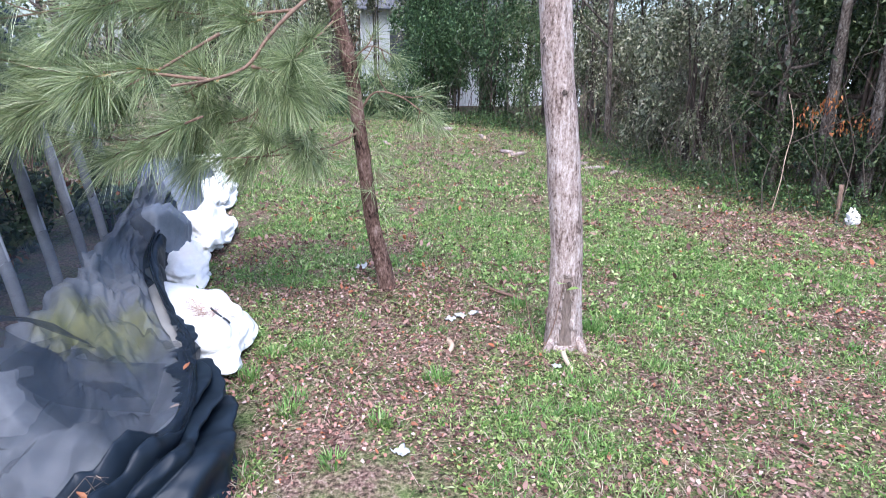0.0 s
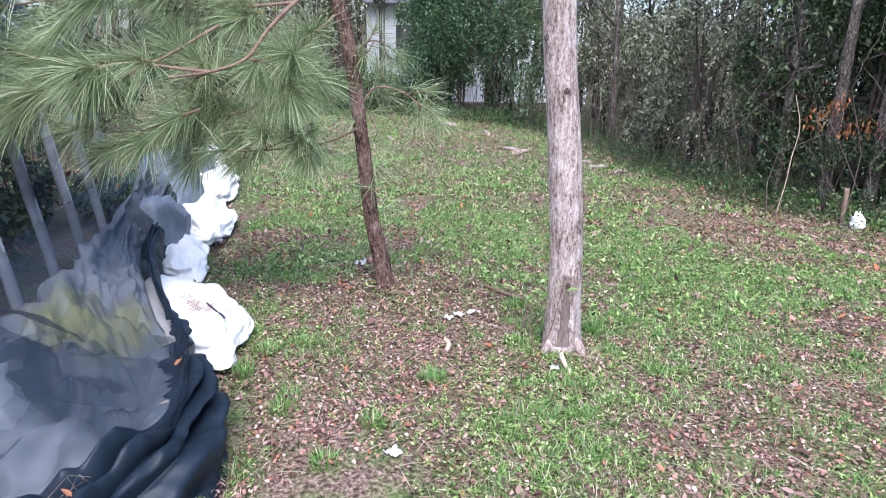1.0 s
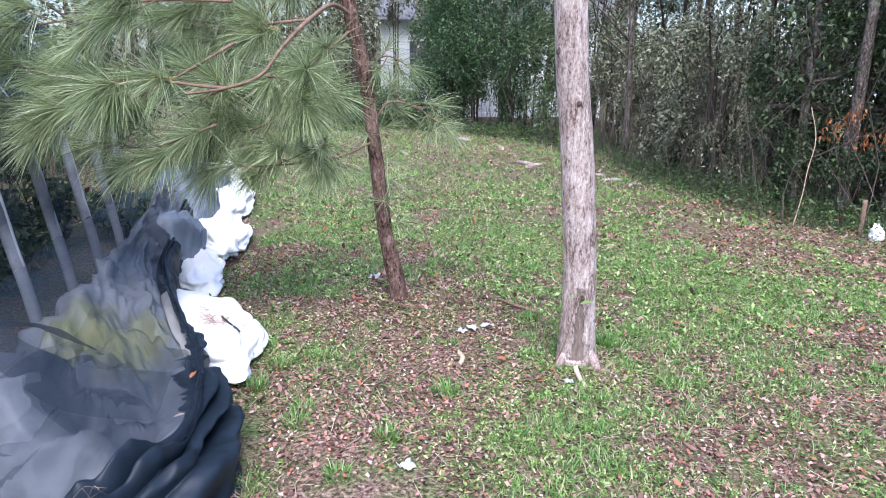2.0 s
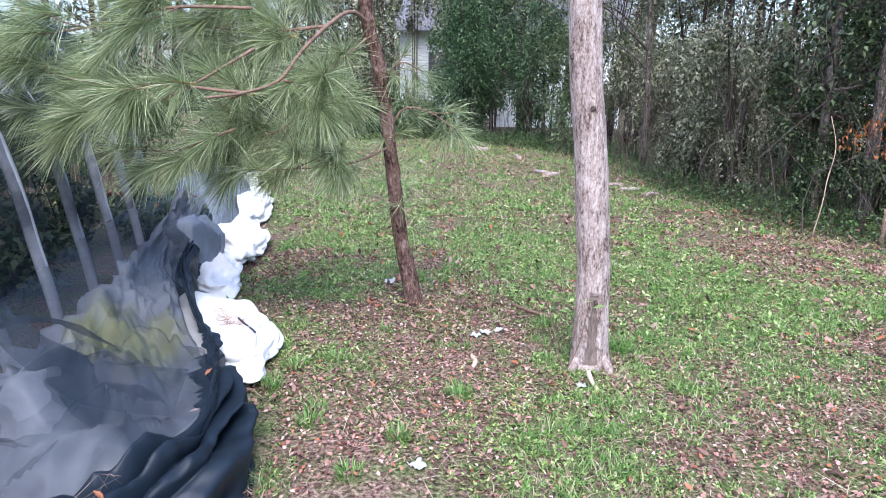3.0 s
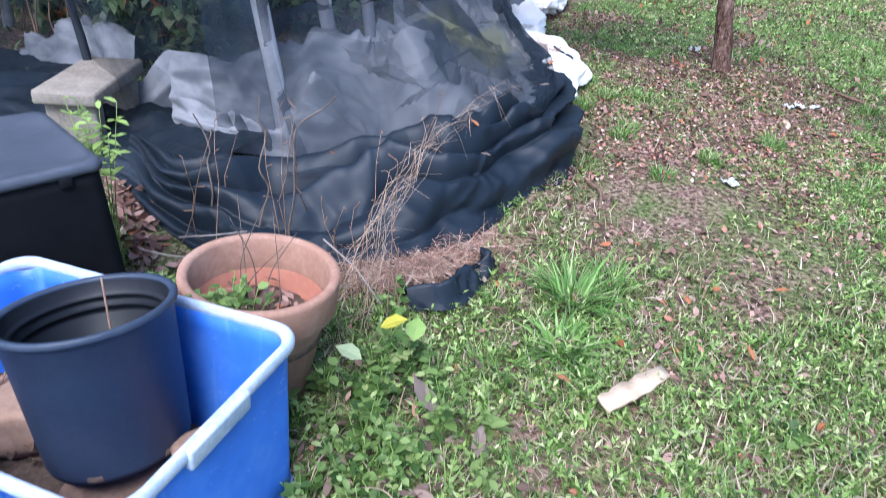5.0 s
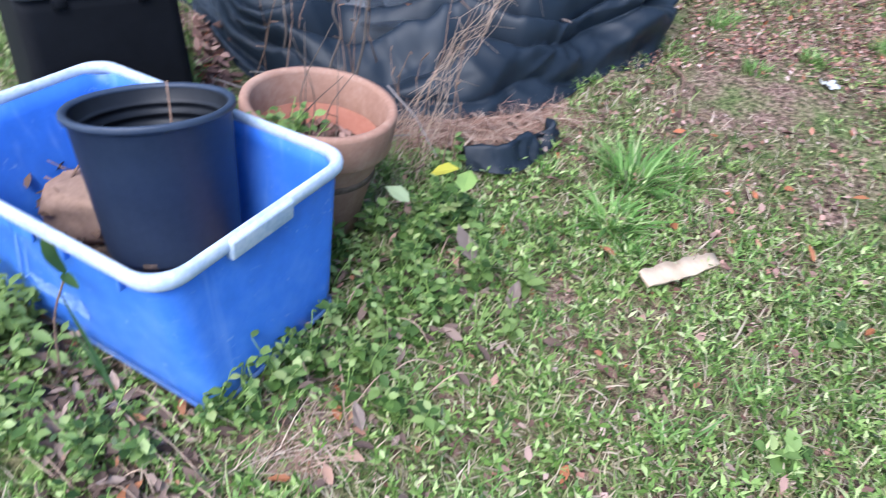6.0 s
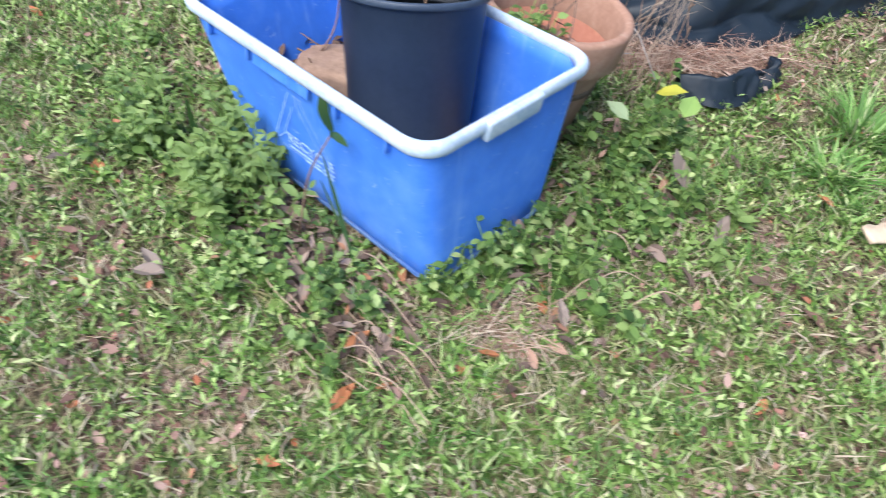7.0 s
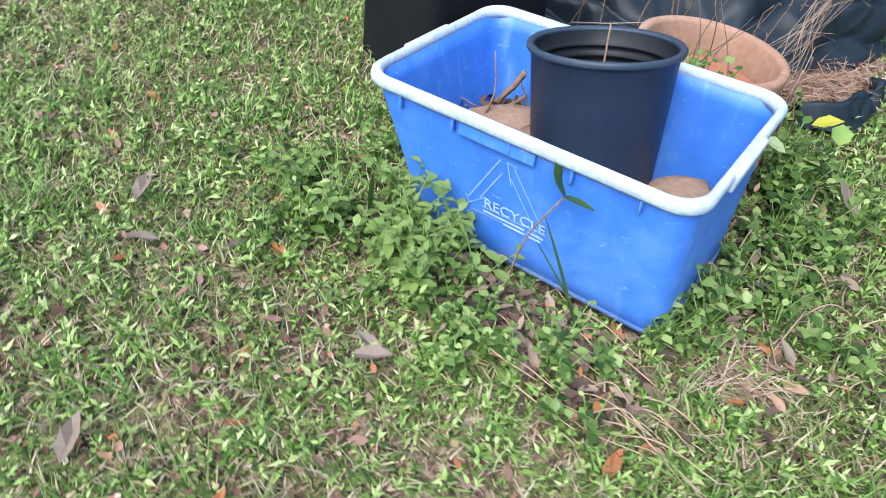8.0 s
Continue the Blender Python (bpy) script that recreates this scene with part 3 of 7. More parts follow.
def bulge(x, y, size, turn, seed, mat, label):
    """A billow of the sheet with the net drawn tight over it: broad facets between sharp creases."""
    bm = bmesh.new()
    bmesh.ops.create_icosphere(bm, subdivisions=5, radius=1)
    r = np.random.default_rng(seed)
    facets = r.normal(size=(26, 3))
    facets /= np.linalg.norm(facets, axis=1)[:, None]
    reach = r.uniform(0.78, 1.0, 26)
    for v in bm.verts:
        d = np.array(v.co.normalized())
        k = 1.0 / max(0.9, float(np.max((facets @ d) / reach)))
        k += 0.05 * fbm((d[0] * 3 + seed, d[1] * 3, d[2] * 3), 3) - 0.06 * math.exp(-(fbm((d[0] * 2 + seed, d[1] * 2, d[2] * 2 + 4), 2) / 0.05) ** 2)
        v.co = Vector((d[0] * size[0] * k, d[1] * size[1] * k, max(-0.03, (d[2] + 0.35) / 1.35 * size[2] * k)))
    p = part("bulge", bm, mat, row_cover, label)
    p.matrix_basis = pose(x, y, gz(x, y), 0, 0, turn)


bulge(-2.42, 4.75, (0.3, 0.5, 0.5), 22, 3, M_NETTED, "billow of the sheet with the net drawn over it")
bulge(-2.85, 6.0, (0.3, 0.62, 0.52), 18, 5, M_NETTED, "billow of the sheet with the net drawn over it")
bulge(-3.3, 7.4, (0.32, 0.7, 0.42), 18, 7, M_NETTED, "billow of the sheet with the net drawn over it")


def net_over_hoops():
    """The canopy: from the gathered edge up over the hoops and down at the back."""
    ks = np.linspace(-0.12, 7.25, 120)
    rows_ = []
    for k in ks:
        sag = 0.5 - 0.5 * math.cos(2 * math.pi * k)
        line = []
        for n, (u, z) in enumerate(ARCH[8:]):
            lean = 0.03 - 0.035 * sag
            out = -lean if u < SPAN / 2 else lean
            h = z + (lean if 0.5 < u < SPAN - 0.5 else 0)
            wrinkle = 0.012 * fbm((k * 3.0, n * 0.16, 2.0), 3)
            line.append(arch_point(k, u + out + wrinkle, h + wrinkle))
        rows_.append(line)
    grid = np.array(rows_)
    rows, cols = grid.shape[:2]
    v = grid.reshape(-1, 3)
    i, j = np.meshgrid(np.arange(rows - 1), np.arange(cols - 1), indexing="ij")
    a = (i * cols + j).ravel()
    return v, np.stack([a, a + 1, a + cols + 1, a + cols], -1), grid[:, 0]


canopy = thing("net_canopy", (-2.9, 3.0, 0.0), "blue-black shade net stretched over the hoops of the tunnel", "netting")
nv, nf, hem = net_over_hoops()
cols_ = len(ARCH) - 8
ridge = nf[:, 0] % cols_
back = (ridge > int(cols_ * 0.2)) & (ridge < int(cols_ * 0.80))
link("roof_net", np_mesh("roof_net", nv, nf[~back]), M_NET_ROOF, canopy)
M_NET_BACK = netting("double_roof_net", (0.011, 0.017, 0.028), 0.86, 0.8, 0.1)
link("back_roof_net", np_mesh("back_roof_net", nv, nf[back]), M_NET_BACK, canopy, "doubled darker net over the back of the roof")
hem_rail = [tuple(hem[i]) for i in np.linspace(0, len(hem) - 1, 13).astype(int)]


def follow(rail, n=13):
    r = smooth_line(rail, 12)
    return [tuple(r[i]) for i in np.linspace(0, len(r) - 1, n).astype(int)]


cloth("skirt", [follow(mid(OUTER, LIP, 0.4, 0.02)[2:]), follow([(x, y, z + 0.04) for x, y, z in OUTER[2:]]), follow(mid(OUTER, INNER, 0.5, 0.08)[2:]), follow([(x + 0.03, y, z + 0.09) for x, y, z in INNER[2:]]), hem_rail], 6, 120, M_NET, canopy, 0.012, 21.0, crumple=0.006, freq=2.5, peaks=[(x, y, h + 0.07, w + 0.04) for x, y, h, w in PEAKS])


def front_net():
    """The net across the mouth of the tunnel, from the first hoop down to the heap."""
    grid = []
    for s in np.linspace(0, 1, 40):
        u = 0.02 + 1.02 * s
        z = float(np.interp(u, [p for p, _ in HALF_ARCH], [q for _, q in HALF_ARCH]))
        z = max(z, 0.9) if s < 0.2 else z
        top = arch_point(-0.1, np.interp(z, [q for _, q in HALF_ARCH], [p for p, _ in HALF_ARCH]) if s < 0.2 else u, z)
        low = np.array([-1.6 - 1.3 * s, 1.29 + 0.2 * s - 0.2 * math.sin(math.pi * s), 0.03 + 0.05 * s])
        line = []
        for t in np.linspace(0, 1, 26):
            p = top + (low - top) * t
            p[1] += 0.02 * math.sin(9 * s + 3 * t) - 0.10 * math.sin(math.pi * t) * t
            p[0] += 0.012 * math.sin(23 * s + 2 * t)
            line.append(p)
        grid.append(line)
    g = np.array(grid)
    rows, cols = g.shape[:2]
    i, j = np.meshgrid(np.arange(rows - 1), np.arange(cols - 1), indexing="ij")
    a = (i * cols + j).ravel()
    return np_mesh("front_net", g.reshape(-1, 3), np.stack([a, a + 1, a + cols + 1, a + cols], -1))


def side_net():
    """The other half of the mouth, from the hanging edge to the far foot of the first hoop."""
    grid = []
    for s in np.linspace(0, 1, 24):
        u = 1.04 + 1.2 * s
        top = arch_point(-0.1, u, float(np.interp(SPAN - u, [p for p, _ in HALF_ARCH], [q for _, q in HALF_ARCH])))
        low = np.array([-2.98 - 1.2 * s, 1.5 - 0.25 * s, 0.02])
        grid.append([top + (low - top) * t + [0.02 * math.sin(14 * s + 3 * t), 0.03 * math.sin(11 * s + 2 * t), 0] for t in np.linspace(0, 1, 20)])
    g = np.array(grid)
    rows, cols = g.shape[:2]
    i, j = np.meshgrid(np.arange(rows - 1), np.arange(cols - 1), indexing="ij")
    a = (i * cols + j).ravel()
    return np_mesh("side_net", g.reshape(-1, 3), np.stack([a, a + 1, a + cols + 1, a + cols], -1))


link("side_net", side_net(), M_NET_FRONT, canopy, "shade net beside the tunnel's mouth")
cloth("net_fold", [[(-2.08, 2.27, 0.82), (-1.85, 2.13, 0.52), (-1.6, 2.02, 0.41), (-1.39, 1.97, 0.34), (-1.12, 2.0, 0.3)], [(-2.085, 2.275, 0.825), (-1.87, 2.22, 0.53), (-1.63, 2.12, 0.43), (-1.43, 2.1, 0.36), (-1.14, 2.12, 0.33)],
                   [(-2.09, 2.28, 0.83), (-1.9, 2.31, 0.54), (-1.68, 2.24, 0.45), (-1.48, 2.26, 0.37), (-1.2, 2.32, 0.33)]], 8, 80, M_NET_DOUBLE, canopy, 0.01, 51.0, crumple=0.012, label="doubled fold of net over the white sheet")
cloth("net_fold", [mid(OUTER, LIP, 0.2, 0.05)[2:8], mid(OUTER, INNER, 0.12, 0.09)[2:8], mid(OUTER, INNER, 0.4, 0.11)[2:8], mid(OUTER, INNER, 0.7, 0.11)[2:8]], 12, 120, M_NET_THIN, canopy, 0.03, 71.0, rolls=3, roll_height=0.05, crumple=0.035, freq=2.4, label="second loose layer of net over the front of the sheet")
link("front_net", front_net(), M_NET_FRONT, canopy, "shade net drawn across the tunnel's mouth")


def curtain():
    """A gathered strip of the net hanging beside the first hoop."""
    ts = np.linspace(0, 1, 40)
    grid = []
    for t in ts:
        z = 1.75 - 1.73 * t
        uu = np.interp(z, [h for _, h in HALF_ARCH], [u for u, _ in HALF_ARCH])
        width = 0.13 + 0.16 * max(0, t - 0.3)
        line = []
        for s in np.linspace(0, 1, 30):
            fold = 0.012 * math.sin(s * 15 + 2.5 * t)
            p = arch_point(-0.06 + fold * 2.0, uu + 0.02 + s * width, z)
            line.append(p)
        grid.append(line)
    g = np.array(grid)
    rows, cols = g.shape[:2]
    i, j = np.meshgrid(np.arange(rows - 1), np.arange(cols - 1), indexing="ij")
    a = (i * cols + j).ravel()
    return np_mesh("curtain", g.reshape(-1, 3), np.stack([a, a + 1, a + cols + 1, a + cols], -1))


link("curtain", curtain(), M_NET_CURTAIN, canopy, "gathered strip of shade net hanging at the front hoop")

# ---- white sacks and bundles beside the tunnel ----
def lumpy(name, centre, size, turn, mat, label, category, lumps=0.25, seed=0.0, wrinkle=0.03, freq=1.6, tall=0.0):
    """A slumped bag: a rounded body flattened on the ground, with sagging folds."""
    ob = thing(name, (centre[0], centre[1], gz(centre[0], centre[1]), 0, 0, turn), label, category)
    bm = bmesh.new()
    bmesh.ops.create_icosphere(bm, subdivisions=5, radius=1)
    for v in bm.verts:
        d = v.co.normalized()
        k = 1 + lumps * fbm((d.x * freq + seed, d.y * freq, d.z * freq), 2)
        crease = abs(fbm((d.x * 3 + seed, d.y * 3, d.z * 3 + 3), 3))
        k -= wrinkle * math.exp(-(crease / 0.08) ** 2)
        k += 0.25 * wrinkle * fbm((d.x * 9 + seed, d.y * 9, d.z * 9), 2)
        h = (d.z + 0.55) / 1.55
        narrow = 1 - tall * max(0, h) ** 1.5
        v.co = Vector((d.x * size[0] * k * narrow, d.y * size[1] * k * narrow, max(-0.02, h * size[2] * k)))
    body = part("body", bm, mat, None)
    body.parent = ob
    return ob


sack = lumpy("white_sack", (-1.57, 3.36), (0.3, 0.66, 0.19), 32, M_SACK, "slumped white woven sack with pine straw and black strap", "sack", 0.22, 2.0, 0.05)
lumpy("white_sack", (-2.12, 4.55), (0.2, 0.56, 0.15), 28, M_SACK, "small white sack squeezed against the net", "sack", 0.3, 5.0, 0.06)


def on_top(ob, x, y):
    """The height of a thing's upper surface over a place on the plan."""
    best, z = 9.0, 0.0
    for child in ob.children:
        for v in child.data.vertices:
            p = ob.matrix_basis @ child.matrix_basis @ v.co
            d = (p.x - x) ** 2 + (p.y - y) ** 2 - 0.05 * max(0.0, p.z)
            if d < best:
                best, z = d, p.z
    return z


for pts_ in (((-1.43, 3.36), (-1.38, 3.3), (-1.33, 3.24)), ((-1.31, 3.215), (-1.28, 3.18), (-1.25, 3.14))):
    limb_pts = [(x, y, on_top(sack, x, y) + 0.004) for x, y in pts_]
    link("strap", np_mesh("strap", *tube_arrays(smooth_line(limb_pts, 4), np.full(9, 0.006), 6)), M_BLACK, sack, "short black strap")
SHEETING = "crumpled white plastic sheeting lying along the foot of the tunnel"
for n, (x, y, size, turn, lumps_) in enumerate(((-2.36, 5.6, (0.25, 0.85, 0.2), 22, 0.25), (-2.86, 7.05, (0.29, 1.05, 0.2), 20, 0.28), (-3.17, 7.85, (0.18, 0.3, 0.14), 80, 0.4), (-3.5, 8.75, (0.16, 0.42, 0.24), 18, 0.45))):
    tagged(lumpy("white_sheeting", (x, y), size, turn, M_SACK, SHEETING, "plastic sheeting", lumps_, 8.0 + 3 * n, 0.1, 2.0), group="sheeting beside the tunnel")


def straw_patch(x, y, z, radius, count, seed, parent=None):
    r = np.random.default_rng(seed)
    a, d = r.uniform(0, 6.28, count), radius * np.sqrt(r.random(count))
    p = np.stack([x + d * np.cos(a), y + d * np.sin(a), z + 0.012 * r.random(count)], -1)
    return many(NEEDLE_STRAW, p, turns(r.uniform(0, 6.28, count), r.normal(0, 0.2, count), r.normal(0, 0.3, count)), r.uniform(0.35, 0.95, count))


# ---- the grey-barked tree and the young pine ----
def trunk_mesh(name, points, radii, sides, flare, lump, seed, scar=None, swell=()):
    """A trunk with flutes and a flared foot; an old scar sinks into its foot, and the bark swells round knots."""
    line = smooth_line(points, 26)
    n = len(line)
    rad = np.interp(np.linspace(0, 1, n), np.linspace(0, 1, len(radii)), radii)
    v, f = tube_arrays(line, rad, sides)
    k = n * sides
    sunk = np.zeros(len(v), bool)
    for i in range(k):
        ring = i // sides
        c = line[ring]
        d = v[i] - c
        a = math.atan2(d[1], d[0])
        h = c[2] - line[0][2]
        s = 1 + flare * math.exp(-h / 0.1) * (1 + 0.35 * math.sin(3 * a + seed) + 0.2 * math.sin(7 * a))
        s += lump * fbm((math.cos(a) * 2.2 + seed, math.sin(a) * 2.2, h * 2.5), 3) + 0.03 * fbm((math.cos(a) * 9, math.sin(a) * 9 + seed, h * 9), 3) + 0.03 * max(0, fbm((math.cos(a) * 6 + 5, math.sin(a) * 6 + seed, h * 14), 2))
        if scar:
            towards, half, low, high = scar
            across = abs(a - towards - 0.3 * (h - 0.2)) / (half * (1.15 - 0.5 * (h - low) / (high - low)) + 0.12 * fbm((h * 9, 2, 5), 2) + 1e-6)
            inside = low < h < high and across < 1
            if inside:
                s -= 0.16 + 0.09 * fbm((a * 7, h * 14, 3), 3)
                sunk[i] = True
            elif low - 0.02 < h < high + 0.03 and across < 1.45:
                s += 0.07
        for zk, ak, size in swell:
            s += 0.16 * math.exp(-((h - zk) / size) ** 2 - ((a - ak) / (size * 9)) ** 2)
        v[i] = c + d * s
    mesh = np_mesh(name, v, f)
    return mesh, np.flatnonzero(sunk[f].all(axis=1))


def limb(name, points, r0, r1, mat, parent, sides=8, label=""):
    line = smooth_line(points, 6)
    return link(name, np_mesh(name, *tube_arrays(line, np.linspace(r0, r1, len(line)), sides, True, 0.05, 3)), mat, parent, label)


grey_tree = thing("tree", (0.51, 3.33, gz(0.51, 3.33)), "grey-barked tree trunk with knots and a scarred foot", "tree")
trunk, scar_faces = trunk_mesh("trunk", [(0.505, 3.33, -0.06), (0.5, 3.33, 0.1), (0.49, 3.33, 0.5), (0.45, 3.33, 1.0), (0.385, 3.33, 1.6), (0.34, 3.34, 2.3), (0.3, 3.36, 3.4), (0.33, 3.4, 5.0)],
                               [0.09, 0.089, 0.083, 0.08, 0.078, 0.075, 0.062, 0.03], 56, 0.32, 0.06, 1.0, (-1.62, 0.42, 0.08, 0.46), ((1.62, -2.3, 0.03), (1.4, -1.25, 0.025), (0.42, -1.5, 0.03)))
link("trunk", trunk, M_BARK_GREY, grey_tree)
trunk.materials.append(M_SCAR)
for k in scar_faces:
    trunk.polygons[int(k)].material_index = 1


def knot(x, y, z, r, label):
    """A dark broken-off stub in a swelling of the bark."""
    bm = bmesh.new()
    bmesh.ops.create_icosphere(bm, subdivisions=3, radius=r)
    for v in bm.verts:
        v.co = Vector((v.co.x * 0.8, v.co.y * 0.55, v.co.z * 1.1)) * (1 + 0.5 * fbm((v.co.x * 60 + z, v.co.y * 60, v.co.z * 60), 2))
    part("knot", bm, M_BARK_DARK, grey_tree, label).matrix_basis = pose(x, y, z)


knot(0.322, 3.275, 1.565, 0.016, "dark knot in the bark")
knot(0.428, 3.247, 1.33, 0.015, "small dark knot")
knot(0.5, 3.232, 0.37, 0.014, "dark hole over the scar")
limb("root", [(0.46, 3.3, 0.05), (0.42, 3.26, 0.02), (0.39, 3.22, -0.02)], 0.035, 0.02, M_BARK_GREY, grey_tree, 10)
limb("root", [(0.54, 3.3, 0.06), (0.58, 3.25, 0.02), (0.6, 3.22, -0.02)], 0.035, 0.02, M_BARK_GREY, grey_tree, 10)
limb("limb", [(0.32, 3.35, 3.0), (0.8, 3.5, 3.5), (1.3, 3.6, 4.2), (1.5, 3.7, 4.9)], 0.035, 0.008, M_BARK_GREY, grey_tree)
limb("limb", [(0.31, 3.36, 3.6), (-0.2, 3.2, 4.1), (-0.5, 3.3, 4.9)], 0.03, 0.008, M_BARK_GREY, grey_tree)
limb("limb", [(0.31, 3.37, 4.0), (0.5, 3.9, 4.5), (0.6, 4.2, 5.2)], 0.025, 0.006, M_BARK_GREY, grey_tree)

pine = thing("pine_tree", (-0.55, 4.12, gz(-0.55, 4.12)), "young pine with red-brown bark and long drooping needles", "tree")
link("trunk", trunk_mesh("trunk", [(-0.54, 4.12, -0.05), (-0.57, 4.12, 0.15), (-0.64, 4.11, 0.5), (-0.69, 4.1, 1.0), (-0.755, 4.1, 1.5), (-0.82, 4.1, 1.78), (-0.86, 4.12, 2.2), (-0.9, 4.2, 3.2), (-0.92, 4.25, 4.2)],
                         [0.055, 0.052, 0.047, 0.042, 0.042, 0.042, 0.036, 0.026, 0.01], 28, 0.25, 0.14, 4.0)[0], M_BARK_PINE, pine)


def tuft_arrays(tip, way, count, length, seed, reach=0.16):
    """Needles bursting from the last stretch of a twig, bending down a little."""
    r = np.random.default_rng(seed)
    way = np.asarray(way, float) / np.linalg.norm(way)
    s = r.random(count) ** 0.7
    start = np.asarray(tip) - way[None] * (reach * (1 - s))[:, None]
    spread = np.radians(r.uniform(15, 85, count)) * (1.15 - 0.6 * s)
    around = r.uniform(0, 2 * np.pi, count)
    a = np.cross(way, [0, 0, 1.0])
    a /= np.linalg.norm(a) + 1e-9
    b = np.cross(a, way)
    d = way[None] * np.cos(spread)[:, None] + (a[None] * np.cos(around)[:, None] + b[None] * np.sin(around)[:, None]) * np.sin(spread)[:, None]
    ln = length * r.uniform(0.75, 1.1, count)
    side = np.cross(d, r.normal(size=(count, 3)))
    side /= np.linalg.norm(side, axis=1)[:, None] + 1e-9
    w = 0.00125
    droop = np.array([0, 0, -1.0])
    stiff = r.uniform(0.04, 0.24, count)[:, None]
    m1 = start + d * (ln * 0.55)[:, None] + droop * stiff * (ln * 0.22)[:, None]
    end = start + d * ln[:, None] + droop * stiff * ln[:, None]
    v = np.stack([start - side * w, start + side * w, m1 - side * w, m1 + side * w, end], 1)
    f = np.array([(0, 1, 3), (0, 3, 2), (2, 3, 4)])
    faces = f[None] + (np.arange(count) * 5)[:, None, None]
    return v.reshape(-1, 3), faces.reshape(-1, 3)


limb("branch", [(-0.82, 4.1, 1.78), (-0.88, 3.9, 1.82), (-0.94, 3.6, 1.72), (-1.04, 3.45, 1.58), (-1.13, 3.35, 1.44), (-1.26, 3.2, 1.38), (-1.36, 3.0, 1.36)], 0.013, 0.006, M_TWIG, pine)

def pine_spray(points, count, seed, first=0.35, off=0.19, needles=330, r0=0.009, length=0.29):
    """A branch with side twigs, each ending in a burst of needles."""
    r = np.random.default_rng(seed)
    line = smooth_line(points, 8)
    link("branch", np_mesh("branch", *tube_arrays(line, np.linspace(r0, 0.003, len(line)), 7, True, 0.06, seed)), M_TWIG, pine)
    spots = []
    for t in np.linspace(first, 1.0, count):
        at = line[int(t * (len(line) - 1))]
        on = line[min(len(line) - 1, int(t * (len(line) - 1)) + 1)] - line[max(0, int(t * (len(line) - 1)) - 2)]
        on /= np.linalg.norm(on)
        side = r.normal(size=3) * np.array([1, 0.7, 0.75])
        tip = at + on * 0.06 + (side / np.linalg.norm(side)) * (off * r.uniform(0.4, 1.1) if t < 0.99 else 0.0)
        way = on * 0.45 + (tip - at) * 4 + np.array([0, -0.75, -0.02])
        if np.linalg.norm(tip - at) > 0.07:
            link("twig", np_mesh("twig", *tube_arrays([at, (at + tip) / 2 + [0, 0, -0.01], tip], [0.004, 0.0035, 0.003], 5)), M_TWIG, pine)
        spots.append((tip, way))
        link("needle_tuft", np_mesh("needle_tuft", *tuft_arrays(tip, way, int(needles * 0.8 * r.uniform(0.7, 1.25)), length, seed * 31 + len(spots))), M_NEEDLE, pine)
    return spots


SPOTS = []
SPOTS += pine_spray([(-1.26, 3.2, 1.38), (-1.45, 3.45, 1.33), (-1.6, 3.68, 1.27)], 6, 1)
SPOTS += pine_spray([(-0.94, 3.6, 1.72), (-1.37, 3.75, 1.7), (-1.79, 3.75, 1.74)], 8, 2)
SPOTS += pine_spray([(-1.26, 3.2, 1.38), (-1.62, 3.25, 1.41), (-2.1, 3.3, 1.42), (-2.55, 3.4, 1.51)], 9, 3)
SPOTS += pine_spray([(-1.3, 3.5, 1.6), (-1.7, 3.4, 1.37), (-2.05, 3.38, 1.25), (-2.52, 3.4, 1.28)], 9, 4)
SPOTS += pine_spray([(-1.1, 3.35, 1.44), (-1.03, 3.5, 1.41), (-0.89, 3.6, 1.36)], 6, 5, 0.3, 0.15)
SPOTS += pine_spray([(-0.69, 4.1, 1.05), (-0.85, 3.85, 0.98), (-1.05, 3.6, 0.97), (-1.3, 3.45, 0.97)], 6, 6, 0.45, 0.14, 200, 0.008, 0.2)
SPOTS += pine_spray([(-0.7, 4.1, 1.15), (-0.6, 4.1, 1.28), (-0.44, 4.15, 1.25), (-0.26, 4.2, 1.12)], 6, 7, 0.4, 0.18, 120, 0.008, 0.2)
SPOTS += pine_spray([(-1.3, 3.5, 1.8), (-1.7, 3.4, 1.79), (-2.15, 3.38, 1.69), (-2.62, 3.4, 1.64)], 10, 8, 0.3, 0.2)
SPOTS += pine_spray([(-0.95, 3.6, 1.45), (-1.18, 3.62, 1.2), (-1.4, 3.64, 1.12), (-1.58, 3.68, 1.06)], 7, 9, 0.3, 0.19, 280)
SPOTS += pine_spray([(-0.82, 4.1, 1.7), (-0.92, 3.8, 1.55), (-0.93, 3.5, 1.48)], 5, 10, 0.35, 0.13, 240)
SPOTS += pine_spray([(-0.85, 4.1, 1.9), (-1.1, 4.0, 2.0), (-1.43, 3.85, 1.92), (-1.81, 3.7, 2.0)], 9, 11, 0.25, 0.22)
SPOTS += pine_spray([(-0.75, 4.1, 1.45), (-0.62, 4.1, 1.55), (-0.5, 4.2, 1.5)], 4, 12, 0.4, 0.15, 120, 0.006, 0.19)
SPOTS += pine_spray([(-1.35, 3.3, 1.2), (-1.7, 3.35, 1.08), (-2.0, 3.4, 1.08)], 6, 13, 0.2, 0.17, 260, 0.007, 0.26)
SPOTS += pine_spray([(-0.9, 3.7, 1.1), (-1.0, 3.6, 1.03), (-1.2, 3.58, 0.94)], 5, 14, 0.2, 0.15, 200, 0.007, 0.23)
